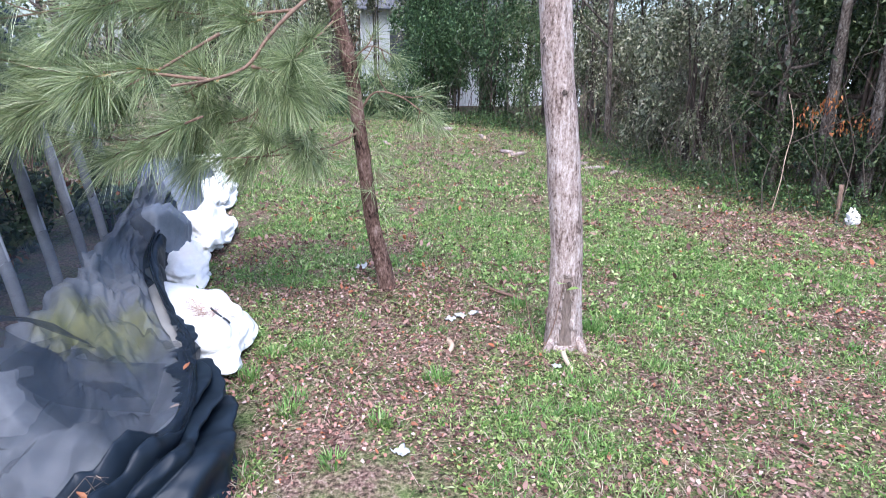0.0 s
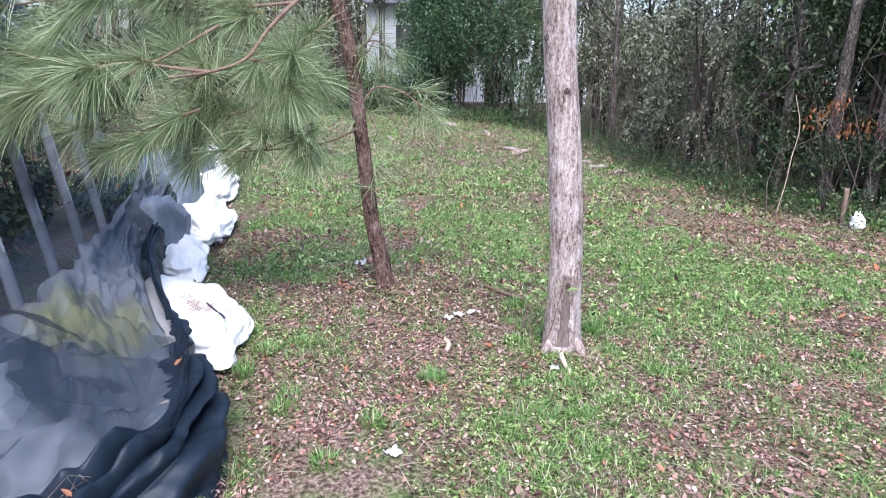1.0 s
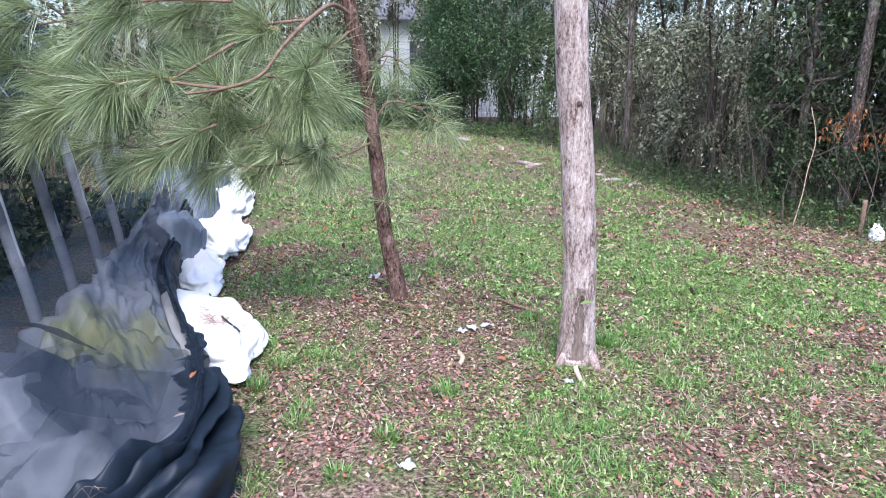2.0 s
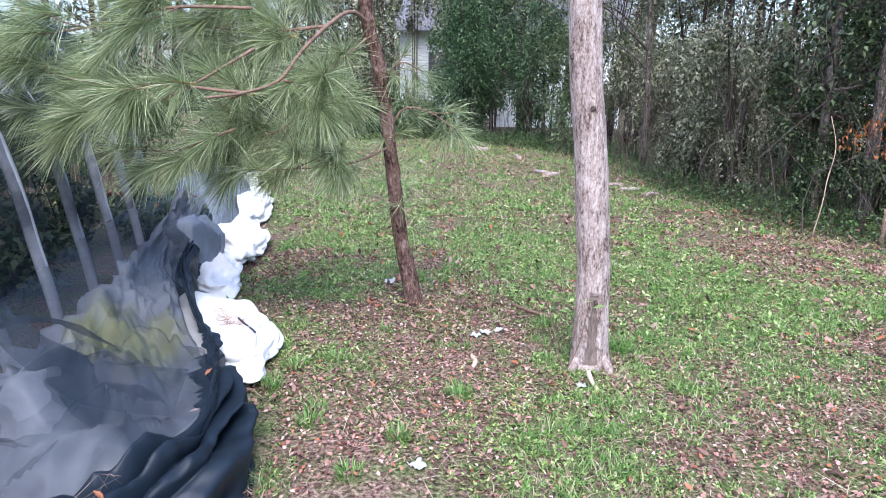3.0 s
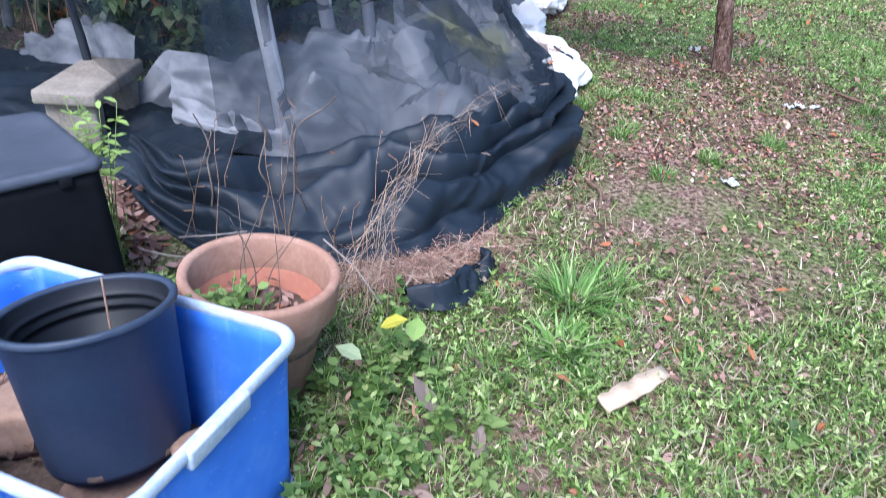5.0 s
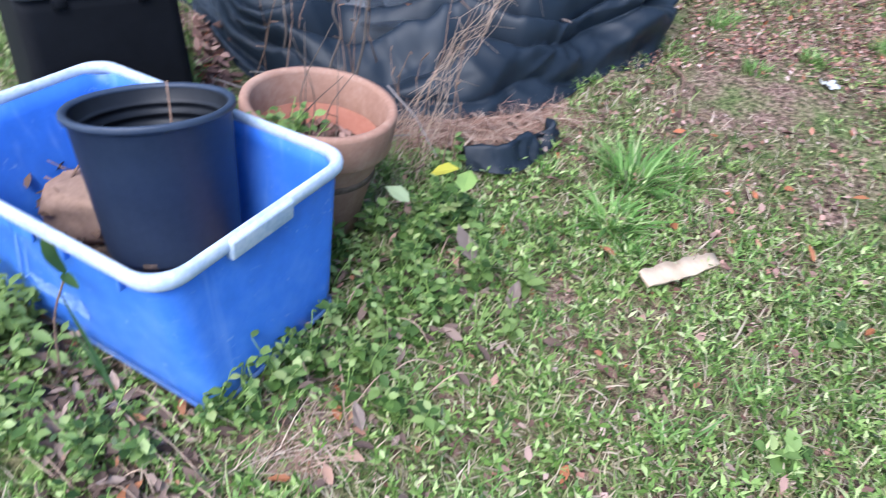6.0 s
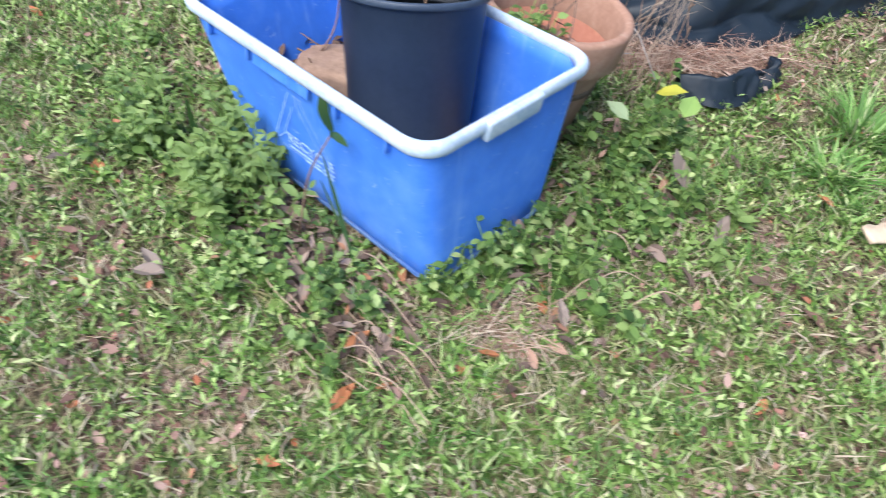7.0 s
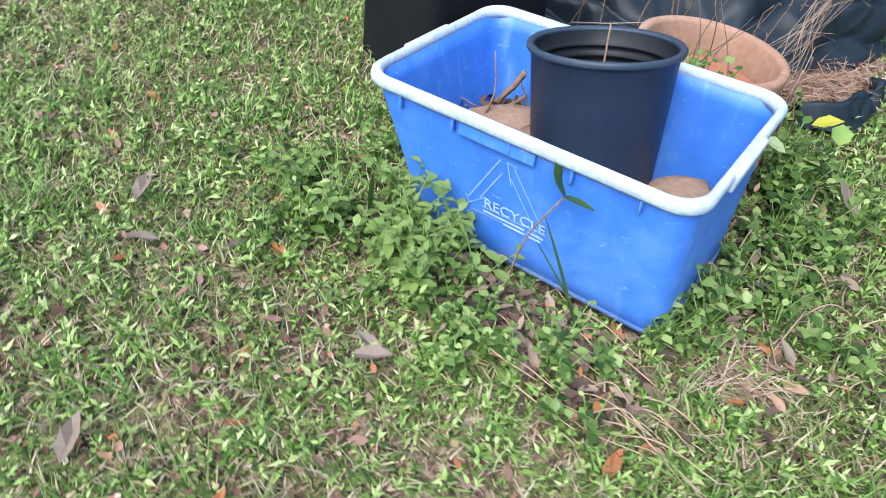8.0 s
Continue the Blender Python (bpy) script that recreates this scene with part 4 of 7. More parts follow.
for k in range(9):      # small needle sprays along the trunk
    z = 0.55 + 0.075 * k
    x = float(np.interp(z, [0, 0.5, 1.0, 1.5, 1.8], [-0.54, -0.61, -0.67, -0.755, -0.82]))
    a = 2.4 * k
    way = (math.cos(a), math.sin(a) - 0.4, 0.35 - 0.8 * (k % 2))
    tip = (x + 0.11 * math.cos(a), 4.1 + 0.11 * math.sin(a), z)
    link("needle_tuft", np_mesh("needle_tuft", *tuft_arrays(tip, way, 40, 0.17, 4000 + k, 0.1)), M_NEEDLE, pine)
M_BUD = mottled("brown_buds", [(0.3, (0.3, 0.16, 0.06)), (0.7, (0.55, 0.36, 0.16))], 40, relief=0.3)
for tip, way in SPOTS[:26]:
    w = Vector(way).normalized()
    limb("bud", [Vector(tip) - w * 0.14, Vector(tip) - w * 0.05, Vector(tip) + w * 0.03], 0.006, 0.003, M_BUD, pine, 6)

# ---- the blue recycling bin ----
BIN = (-1.206, 0.035, -0.09, 0, -3.0, 6.3)
BIN_L, BIN_W, BIN_H = 0.722, 0.478, 0.35


def ring_of(bm, length, width, radius, z, seg=7):
    vs = []
    for cx, cy, a0 in ((1, 1, 0), (-1, 1, 90), (-1, -1, 180), (1, -1, 270)):
        for s in range(seg + 1):
            a = radians(a0 + 90 * s / seg)
            vs.append(bm.verts.new((cx * (length / 2 - radius) + radius * math.cos(a), cy * (width / 2 - radius) + radius * math.sin(a), z)))
    return vs


def loft(bm, rings, close_first=False, close_last=False):
    for a, b in zip(rings, rings[1:]):
        for i in range(len(a)):
            bm.faces.new((a[i], a[(i + 1) % len(a)], b[(i + 1) % len(b)], b[i]))
    if close_first:
        bm.faces.new(rings[0])
    if close_last:
        bm.faces.new(rings[-1])


def blue_bin():
    ob = thing("recycling_bin", BIN, "blue plastic recycling bin with a bleached rim, standing in weeds", "bin")
    bm = bmesh.new()
    prof_out = [(-0.13, 0.0), (-0.11, 0.012), (-0.10, 0.05), (-0.035, 0.30), (-0.03, 0.335)]
    rings = [ring_of(bm, BIN_L + d, BIN_W + d, 0.045, z) for d, z in prof_out]
    inner = [ring_of(bm, BIN_L + d - 0.008, BIN_W + d - 0.008, 0.042, z + (0.008 if k == 4 else 0)) for k, (d, z) in enumerate(reversed(prof_out[1:]))]
    loft(bm, rings + inner, True, True)
    for v in bm.verts:
        v.co.x += 0.13 * (0.335 - v.co.z)
    part("body", bm, M_BLUE, None).parent = ob
    bm = bmesh.new()
    outline = [(-0.032, 0.327), (-0.01, 0.325), (-0.001, 0.331), (0.001, 0.341), (-0.003, 0.35), (-0.014, 0.355), (-0.028, 0.352), (-0.036, 0.343)]
    rings = [ring_of(bm, BIN_L + d, BIN_W + d, 0.055, z) for d, z in outline]
    loft(bm, rings + rings[:1])
    part("rim", bm, M_RIM, None, "pale sun-bleached rolled rim").parent = ob
    for sx in (1, -1):
        bm = boxed((0.016, 0.15, 0.042), (0, 0, 0), 0.006, 3)
        h = part("handle", bm, M_RIM, None, "bleached grip under the rim")
        h.parent = ob
        h.matrix_basis = pose(sx * (BIN_L / 2 - 0.002), -0.02, 0.331, 0, sx * 8, 0)
    bm = bmesh.new()
    rings = [ring_of(bm, BIN_L + d, BIN_W + d, 0.045, z) for d, z in ((-0.112, 0.0), (-0.104, 0.0), (-0.1, 0.004), (-0.101, 0.01), (-0.11, 0.012))]
    loft(bm, rings + rings[:1])
    for v in bm.verts:
        v.co.x += 0.13 * (0.335 - v.co.z)
    part("foot_edge", bm, M_SCUFF, None, "scuffed grey-blue bottom edge").parent = ob
    for x in np.linspace(-0.26, 0.26, 5):
        for sy in (-1, 1):
            bm = boxed((0.006, 0.014, 0.035), (0, 0, 0), 0.002, 1)
            r = part("rib", bm, M_BLUE, None)
            r.parent = ob
            r.matrix_basis = pose(x, sy * (BIN_W / 2 - 0.0125), 0.312)
    plate = part("grip_plate", boxed((0.17, 0.005, 0.036), (0, 0, 0), 0.002, 2), M_BLUE, None, "grip plate under the rim")
    plate.parent = ob
    plate.matrix_basis = pose(-0.03, -BIN_W / 2 + 0.0115, 0.314, -7, 0, 0)
    # white print on the long side: a triangle of arrows over the word and bars
    ink, n_, l_, b_ = material("white_print", 0.7)
    b_.inputs["Base Color"].default_value = (0.35, 0.5, 0.84, 1)
    slope = math.degrees(math.atan2(0.0325, 0.25))
    face = pose(-0.015, -BIN_W / 2 + 0.0335, 0.17) @ pose(0, 0, 0, 90 + slope, 0, 0)

    def print_bm(bm, name):
        p = part(name, bm, ink, None, "worn white print", False)
        p.parent = ob
        p.matrix_basis = face

    corners = [(math.cos(radians(90 + 120 * i)), math.sin(radians(90 + 120 * i))) for i in range(3)]
    for i in range(3):
        bm = bmesh.new()
        p, q = Vector((*corners[i], 0)), Vector((*corners[(i + 1) % 3], 0))
        mid_out = []
        for scale in (0.125, 0.085):
            line = []
            for t in (0.12, 0.3, 0.5, 0.7, 0.84):
                c = p.lerp(q, t) * scale
                line.append(c + Vector((0.008, 0.004, 0.0022)))
            mid_out.append(line)
        for line in mid_out:
            for s, e in zip(line, line[1:]):
                w = (e - s).normalized().cross(Vector((0, 0, 1))) * 0.0009
                bm.faces.new([bm.verts.new(x) for x in (s - w, e - w, e + w, s + w)])
        tip = p.lerp(q, 0.98) * 0.105 + Vector((0.008, 0.004, 0.0022))
        for base in (p.lerp(q, 0.8) * 0.14, p.lerp(q, 0.8) * 0.07):
            s = base + Vector((0.008, 0.004, 0.0022))
            w = (tip - s).normalized().cross(Vector((0, 0, 1))) * 0.0009
            bm.faces.new([bm.verts.new(x) for x in (s - w, tip - w, tip + w, s + w)])
        print_bm(bm, "arrow")
    font = bpy.data.curves.new("word", "FONT")
    font.body, font.size, font.align_x, font.extrude = "RECYCLE", 0.036, "CENTER", 0.0004
    tmp = new("word", font)
    word_mesh = bpy.data.meshes.new_from_object(tmp.evaluated_get(bpy.context.evaluated_depsgraph_get()))
    bpy.data.objects.remove(tmp)
    word = link("word", word_mesh, ink, None, "worn white word RECYCLE")
    word.parent = ob
    word.matrix_basis = face @ pose(0.03, -0.036, 0.0028)
    for k, (x, y, w) in enumerate(((-0.005, -0.05, 0.10), (0.072, -0.05, 0.035), (0.02, -0.061, 0.05), (0.07, -0.061, 0.03))):
        bm = boxed((w, 0.0045, 0.001), (0.03 + x - 0.02, y, 0.0022), 0)
        print_bm(bm, "print_bar")
    return ob


blue_bin()

# what lies in the bin: soil, stones, twigs
bin_soil = bmesh.new()
ring = ring_of(bin_soil, BIN_L - 0.115, BIN_W - 0.115, 0.06, 0.055)
hub = ring_of(bin_soil, BIN_L - 0.3, BIN_W - 0.3, 0.03, 0.075)
base = ring_of(bin_soil, BIN_L - 0.12, BIN_W - 0.12, 0.06, 0.012)
loft(bin_soil, [base, ring, hub], True, True)
soil_ob = part("soil", bin_soil, M_SOIL)
soil_ob.matrix_basis = pose(*BIN) @ pose(0.035, 0, 0)
tagged(soil_ob, "dark soil and leaf mould in the bottom of the bin", "soil")


def stone(name, centre, size, turn, mat, label, seed):
    ob = thing(name, (*centre, 0, 0, turn), label, "stone")
    bm = bmesh.new()
    bmesh.ops.create_icosphere(bm, subdivisions=3, radius=1)
    for v in bm.verts:
        d = v.co.normalized()
        p = [max(-0.68, min(0.68, c)) * 1.2 for c in d]
        k = 1 + 0.12 * fbm((d.x * 2 + seed, d.y * 2, d.z * 2), 3)
        v.co = Vector((p[0] * size[0] * k, p[1] * size[1] * k, p[2] * size[2] * k))
    part("body", bm, mat, None).parent = ob
    return ob


stone("rock", (-1.36, 0.04, 0.045), (0.125, 0.085, 0.07), 35, M_ROCK, "blocky tan rock lying in the blue bin", 1)
stone("rock", (-0.965, 0.12, 0.055), (0.08, 0.072, 0.055), 60, M_ROCK, "round tan rock in a corner of the bin", 5)
stone("rock", (-1.13, 0.06, -0.03), (0.13, 0.1, 0.055), 100, M_ROCK, "flat rock under the black pot", 9)


def stick(name, points, r0, r1, label, mat=M_TWIG, category="stick", sides=6):
    line = smooth_line(points, 5)
    ob = link(name, np_mesh(name, *tube_arrays(line, np.linspace(r0, r1, len(line)), sides, True, 0.12, int(abs(points[0][0]) * 1000))), mat)
    return tagged(ob, label, category)


stick("twig", [(-1.49, 0.1, 0.02), (-1.46, 0.12, 0.09), (-1.44, 0.13, 0.12), (-1.42, 0.14, 0.165)], 0.008, 0.007, "broken grey twig leaning in the bin")
stick("twig", [(-1.46, 0.1, 0.06), (-1.42, 0.11, 0.09), (-1.39, 0.115, 0.125)], 0.006, 0.005, "thin dry twig in the bin")
stick("twig", [(-1.42, -0.02, 0.07), (-1.44, 0.06, 0.13), (-1.5, 0.12, 0.19)], 0.003, 0.0015, "thin dry twig in the bin")
tr_ = np.random.default_rng(19)
for k in range(7):      # small twigs on the leaf mould
    c_ = np.array([-1.4 + 0.05 * tr_.normal(), 0.06 + 0.06 * tr_.normal(), 0.09])
    d_ = np.array([tr_.normal(0, 0.05), tr_.normal(0, 0.05), tr_.uniform(0.0, 0.06)])
    stick("twig", [tuple(c_ - d_ * [1, 1, 0]), tuple(c_ + tr_.normal(0, 0.008, 3)), tuple(c_ + d_)], 0.0028, 0.0014, "thin dry twig in the bin")

# ---- black nursery pot standing in the bin ----
def nursery_pot():
    ob = thing("nursery_pot", (-1.158, 0.072, 0.047, -6, -12, 0), "empty black plastic nursery pot standing in the blue bin", "plant pot")
    prof = [(0.05, 0.02), (0.1, 0.0), (0.12, 0.0), (0.123, 0.012), (0.138, 0.275), (0.141, 0.277), (0.141, 0.283)]
    inner = [(0.1325, 0.283), (0.1315, 0.262), (0.129, 0.258)]
    z = 0.255
    while z > 0.22:
        inner += [(0.1225, z), (0.1285, z - 0.004), (0.1275, z - 0.014), (0.1215, z - 0.02)]
        z -= 0.024
    inner += [(0.117, 0.02), (0.02, 0.018)]
    prof, inner = [(r * 1.06, z) for r, z in prof], [(r * 1.06, z) for r, z in inner]
    shell = lathe(prof + [(r - 0.006, z) for r, z in reversed(prof[2:])] + [(0.03, 0.026)], 64)
    part("wall", shell, M_POT, None).parent = ob
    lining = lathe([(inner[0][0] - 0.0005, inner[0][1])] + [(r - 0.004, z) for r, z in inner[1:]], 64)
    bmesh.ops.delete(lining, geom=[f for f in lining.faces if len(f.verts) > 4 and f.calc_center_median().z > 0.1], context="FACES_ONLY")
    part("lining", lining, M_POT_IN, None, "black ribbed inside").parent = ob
    rim = lathe([(r * 1.06, z) for r, z in ((0.1385, 0.277), (0.1445, 0.277), (0.1465, 0.281), (0.1465, 0.288), (0.144, 0.291), (0.139, 0.291), (0.1325, 0.288), (0.1325, 0.282), (0.1385, 0.277))], 64)
    bmesh.ops.delete(rim, geom=[f for f in rim.faces if len(f.verts) > 4], context="FACES_ONLY")
    part("rim", rim, M_POT, None).parent = ob
    for a in range(6):
        ang = radians(60 * a - 55)
        bm = boxed((0.03, 0.012, 0.016), (0, 0, 0), 0.003, 1)
        hole = part("drain_hole", bm, M_SOIL, None, "dark drain slot")
        hole.parent = ob
        hole.matrix_basis = pose(0.125 * math.cos(ang), 0.125 * math.sin(ang), 0.012, 0, 0, math.degrees(ang) + 90)
    stalk = link("stalk", np_mesh("stalk", *tube_arrays([(-0.03, 0.05, 0.02), (-0.034, 0.055, 0.2), (-0.03, 0.06, 0.315)], [0.003, 0.0025, 0.002], 6)), M_TWIG, None, "dry brown stalk")
    stalk.parent = ob
    mud = part("soil", lathe([(0.116, 0.03), (0.1, 0.045), (0.03, 0.05)], 32), M_SOIL, None, "a little dark soil")
    mud.parent = ob


nursery_pot()

# ---- terracotta pot with dead stems ----
POT = (-1.15, 0.45, -0.095)


def clay_pot():
    ob = thing("terracotta_pot", (*POT, -3, 2, 0), "large weathered terracotta pot with dead stems", "plant pot")
    prof = [(0.02, 0.02), (0.1, 0.0), (0.112, 0.004), (0.15, 0.235), (0.154, 0.24), (0.168, 0.242), (0.173, 0.248), (0.178, 0.325), (0.176, 0.333), (0.168, 0.335)]
    part("wall", lathe(prof + [(0.158, 0.333), (0.154, 0.325), (0.15, 0.25), (0.144, 0.2), (0.11, 0.03), (0.02, 0.03)], 64), M_TERRA, None).parent = ob
    part("lining", lathe([(0.1435, 0.2), (0.1485, 0.25), (0.147, 0.25), (0.139, 0.19)], 64), M_TERRA_IN, None, "damp orange inside").parent = ob
    top = lathe([(0.02, 0.15), (0.143, 0.17), (0.142, 0.195), (0.1, 0.215), (0.04, 0.205)], 48)
    for v in top.verts:
        if v.co.z > 0.19:
            v.co.z += 0.02 * fbm((v.co.x * 25, v.co.y * 25, 1), 3)
    part("soil", top, M_SOIL, None).parent = ob


clay_pot()

# ---- black storage box and stone bench at the tunnel's mouth ----
def storage_box():
    ob = thing("storage_box", (-1.858, 0.357, -0.13, 0, 0, 72), "black plastic storage box, lid toned blue-grey for reflected sky", "box")
    top = 0.026
    length, width = 0.355, 0.42
    bm = bmesh.new()
    loft(bm, [ring_of(bm, length + d, width + d, 0.035, z) for d, z in ((0.035, 0.0), (0.035, 0.012), (0.0, 0.43 + top), (-0.004, 0.462 + top))], True, True)
    part("body", bm, M_BOX, None).parent = ob
    bm = bmesh.new()
    loft(bm, [ring_of(bm, length + d, width + d, 0.035, z + top) for d, z in ((0.0, 0.463), (0.012, 0.465), (0.014, 0.474), (0.008, 0.484), (-0.006, 0.489), (-0.03, 0.487), (-0.06, 0.481), (-0.16, 0.479))], True, True)
    for v in bm.verts:
        if v.co.z > 0.478 + top:
            v.co.z += 0.006 * fbm((v.co.x * 6, v.co.y * 6, 2), 3)
    part("lid", bm, M_LID, None, "flat lid with a raised edge, toned for reflected sky").parent = ob
    for x in (-0.09, 0.09):
        latch = part("latch", boxed((0.03, 0.012, 0.03), (0, 0, 0), 0.003, 1), M_BOX, None, "black latch under the lid")
        latch.parent = ob
        latch.matrix_basis = pose(x, -0.212, 0.453 + top)


storage_box()


def stone_bench():
    ob = thing("stone_bench", (-2.66, 1.23, gz(-2.66, 1.23), 0, 0, 119), "small low bench of weathered concrete", "bench")
    part("seat", boxed((0.49, 0.235, 0.055), (0, 0, 0.2), 0.012, 2), M_STONE, None).parent = ob
    for x in (-0.18, 0.18):
        bm = boxed((0.07, 0.19, 0.2), (x, 0, 0.09), 0.012, 2)
        part("leg", bm, M_STONE, None).parent = ob


stone_bench()
stick("net_hem", [(-2.82, 1.36, -0.02), (-2.83, 1.33, 0.4), (-2.8, 1.24, 0.9), (-2.75, 1.1, 1.4), (-2.72, 1.04, 1.88)], 0.018, 0.014, "rolled black edge of the net hanging at the tunnel's mouth", M_BLACK, "net edge", 8)

# ---- shrubs and woods round the lawn ----
HEDGE_LEAF = ([(0, 0, 0), (0.24, 0.45, 0.08), (-0.24, 0.45, 0.08), (0, 1, -0.1)], [(0, 1, 2), (1, 3, 2)])


def leaf_cloud(count, centre, size, leaf, seed, clumps=26, hollow=0.55, bottom=0.0):
    """Leaves in clumps through an uneven crown."""
    r = np.random.default_rng(seed)
    d = r.normal(size=(clumps, 3))
    d /= np.linalg.norm(d, axis=1)[:, None]
    c = d * (hollow + (1 - hollow) * r.random((clumps, 1)) ** 0.6)
    which = r.integers(0, clumps, count)
    p = c[which] + r.normal(size=(count, 3)) * r.uniform(0.06, 0.2, (clumps, 1))[which]
    p = p * np.asarray(size) + np.asarray(centre)
    p = p[p[:, 2] > bottom]
    n = len(p)
    turn = turns(r.uniform(0, 2 * np.pi, n), r.normal(-0.45, 0.5, n), r.normal(0, 0.6, n))
    return many(HEDGE_LEAF, p, turn, leaf * r.uniform(0.6, 1.25, n))


M_HEDGE_FRESH = foliage("fresh_hedge_leaves", [(0.0, (0.014, 0.035, 0.016)), (0.45, (0.05, 0.10, 0.042)), (0.85, (0.12, 0.2, 0.08)), (1.0, (0.2, 0.27, 0.13))], 0.45, 0.25, 0.35)


def shrub(x, y, height, width, count, leaf, mat, seed, label, name="shrub", stems=5, low=0.0, group="shrubs of the hedge"):
    z0 = gz(x, y)
    ob = thing(name, (x, y, z0), label, "shrub", group)
    r = np.random.default_rng(seed)
    for _ in range(stems):
        a, out = r.uniform(0, 2 * np.pi), r.uniform(0.2, 0.6) * width
        pts = [(x + 0.1 * math.cos(a), y + 0.1 * math.sin(a), z0 - 0.05), (x + 0.4 * out * math.cos(a), y + 0.4 * out * math.sin(a), z0 + 0.45 * height),
               (x + out * math.cos(a), y + out * math.sin(a), z0 + 0.9 * height)]
        link("stem", np_mesh("stem", *tube_arrays(smooth_line(pts, 5), np.linspace(0.03, 0.006, 11), 6)), M_BARK_DARK, ob)
    count, leaf = int(count * 1.15), leaf * 0.83
    cloud = leaf_cloud(count, (x, y, z0 + low + 0.5 * (height - low)), (width, width, 0.5 * (height - low)), leaf, seed + 1, max(16, int(count / 420)), 0.3, z0 + 0.02)
    link("crown", np_mesh("crown", *cloud), mat, ob)
    return ob


DARK = "dense dark evergreen shrub at the edge of the lawn"
PALE = "loose shrub with grey-green leaves at the lawn's edge"
HEDGE_ROW = ((4.8, 5.9, 3.2, 0.9, 9000, 0.07), (4.4, 7.4, 1.0, 0.8, 6000, 0.06), (3.4, 8.0, 2.0, 0.65, 7500, 0.065), (3.0, 9.2, 2.5, 0.7, 7000, 0.075),
             (1.75, 15.2, 2.9, 1.0, 10000, 0.09), (0.5, 16.9, 3.4, 1.1, 13000, 0.09), (-1.05, 17.2, 3.8, 0.95, 22000, 0.085), (-0.6, 18.4, 4.2, 1.2, 16000, 0.095), (-2.65, 17.9, 1.3, 0.9, 7000, 0.12), (-3.7, 18.4, 1.25, 0.9, 6000, 0.12),
             (5.0, 8.8, 4.4, 1.2, 12000, 0.085), (4.0, 14.4, 3.2, 1.4, 8500, 0.1), (-6.4, 16.0, 2.4, 1.6, 5000, 0.11), (-7.2, 12.6, 2.2, 1.6, 5000, 0.11),
             (-6.6, 9.0, 1.5, 1.3, 8000, 0.08), (-5.0, 4.2, 1.25, 0.9, 9000, 0.075), (-4.7, 2.6, 1.15, 0.8, 9000, 0.07))
LOOSE_ROW = ((2.9, 10.5, 2.1, 0.7, 6500, 0.08), (3.1, 11.8, 2.3, 0.9, 8500, 0.09), (2.4, 13.2, 2.4, 0.85, 8000, 0.085), (-4.9, 17.2, 1.7, 1.4, 8000, 0.09),
             (4.6, 11.2, 2.5, 1.3, 7500, 0.09), (2.0, 18.6, 4.6, 1.7, 10000, 0.11), (-0.4, 19.2, 4.4, 1.2, 8000, 0.11), (-5.6, 6.0, 1.35, 1.1, 9000, 0.08), (-4.9, 1.2, 1.1, 0.8, 8000, 0.07),
             (6.2, 10.5, 5.0, 1.3, 7000, 0.1), (4.3, 18.2, 4.6, 1.6, 6500, 0.13))
for n, (x, y, h, w, c, lf) in enumerate(HEDGE_ROW):
    shrub(x, y, h, w, c, lf, M_HEDGE_OLIVE if n in (3, 11) else M_HEDGE_PALE if n in (4, 8) else M_HEDGE_FRESH if n in (5, 6, 7, 9, 14, 15, 16) else M_HEDGE, 300 + 3 * n, PALE if n in (3, 4, 5, 8, 11) else DARK)
for n, (x, y, h, w, c, lf) in enumerate(LOOSE_ROW):
    shrub(x, y, h, w, c, lf, M_HEDGE_OLIVE if n in (0, 1, 2, 4, 5) else M_HEDGE_PALE, 400 + 3 * n, PALE)

shrub(4.25, 7.7, 3.3, 0.95, 7000, 0.075, M_HEDGE, 461, DARK, "shrub", 5, 1.35)
shrub(5.3, 7.3, 3.4, 1.0, 6000, 0.075, M_HEDGE, 464, DARK, "shrub", 5, 0.3)
for n, (x, y, h, w, low) in enumerate(((3.6, 13.5, 4.6, 1.2, 2.4), (5.2, 13.6, 5.0, 1.3, 2.4), (2.3, 15.6, 5.0, 1.2, 2.8), (6.8, 14.0, 5.2, 1.4, 2.5), (4.7, 16.6, 5.4, 1.4, 2.9), (1.1, 18.3, 5.4, 1.2, 3.2), (6.4, 9.6, 4.4, 1.2, 1.8), (7.6, 11.6, 5.0, 1.4, 2.2), (5.4, 11.4, 5.4, 1.3, 2.0), (4.3, 12.3, 5.4, 1.0, 2.5), (6.6, 12.4, 6.0, 1.4, 2.4))):
    shrub(x, y, h, w, 9000, 0.1, M_HEDGE_OLIVE if n in (0, 2, 5) else M_HEDGE, 480 + 3 * n, "slender evergreen tree rising behind the hedge", "slender_tree", 4, low, "trees rising behind the hedge")
for n, (x, y, h, w, low) in enumerate(((-1.6, 19.6, 5.6, 0.8, 1.6), (-1.0, 20.3, 5.6, 1.0, 1.4), (-5.1, 20.5, 5.0, 1.1, 1.6), (-2.7, 19.9, 5.8, 0.85, 2.75), (-3.75, 19.6, 4.6, 0.6, 1.3))):
    shrub(x, y, h, w, 5600, 0.12, M_HEDGE_OLIVE, 470 + n, "thin loose tree with grey-green leaves before the house", "slender_tree", 6, low, "thin trees before the house")


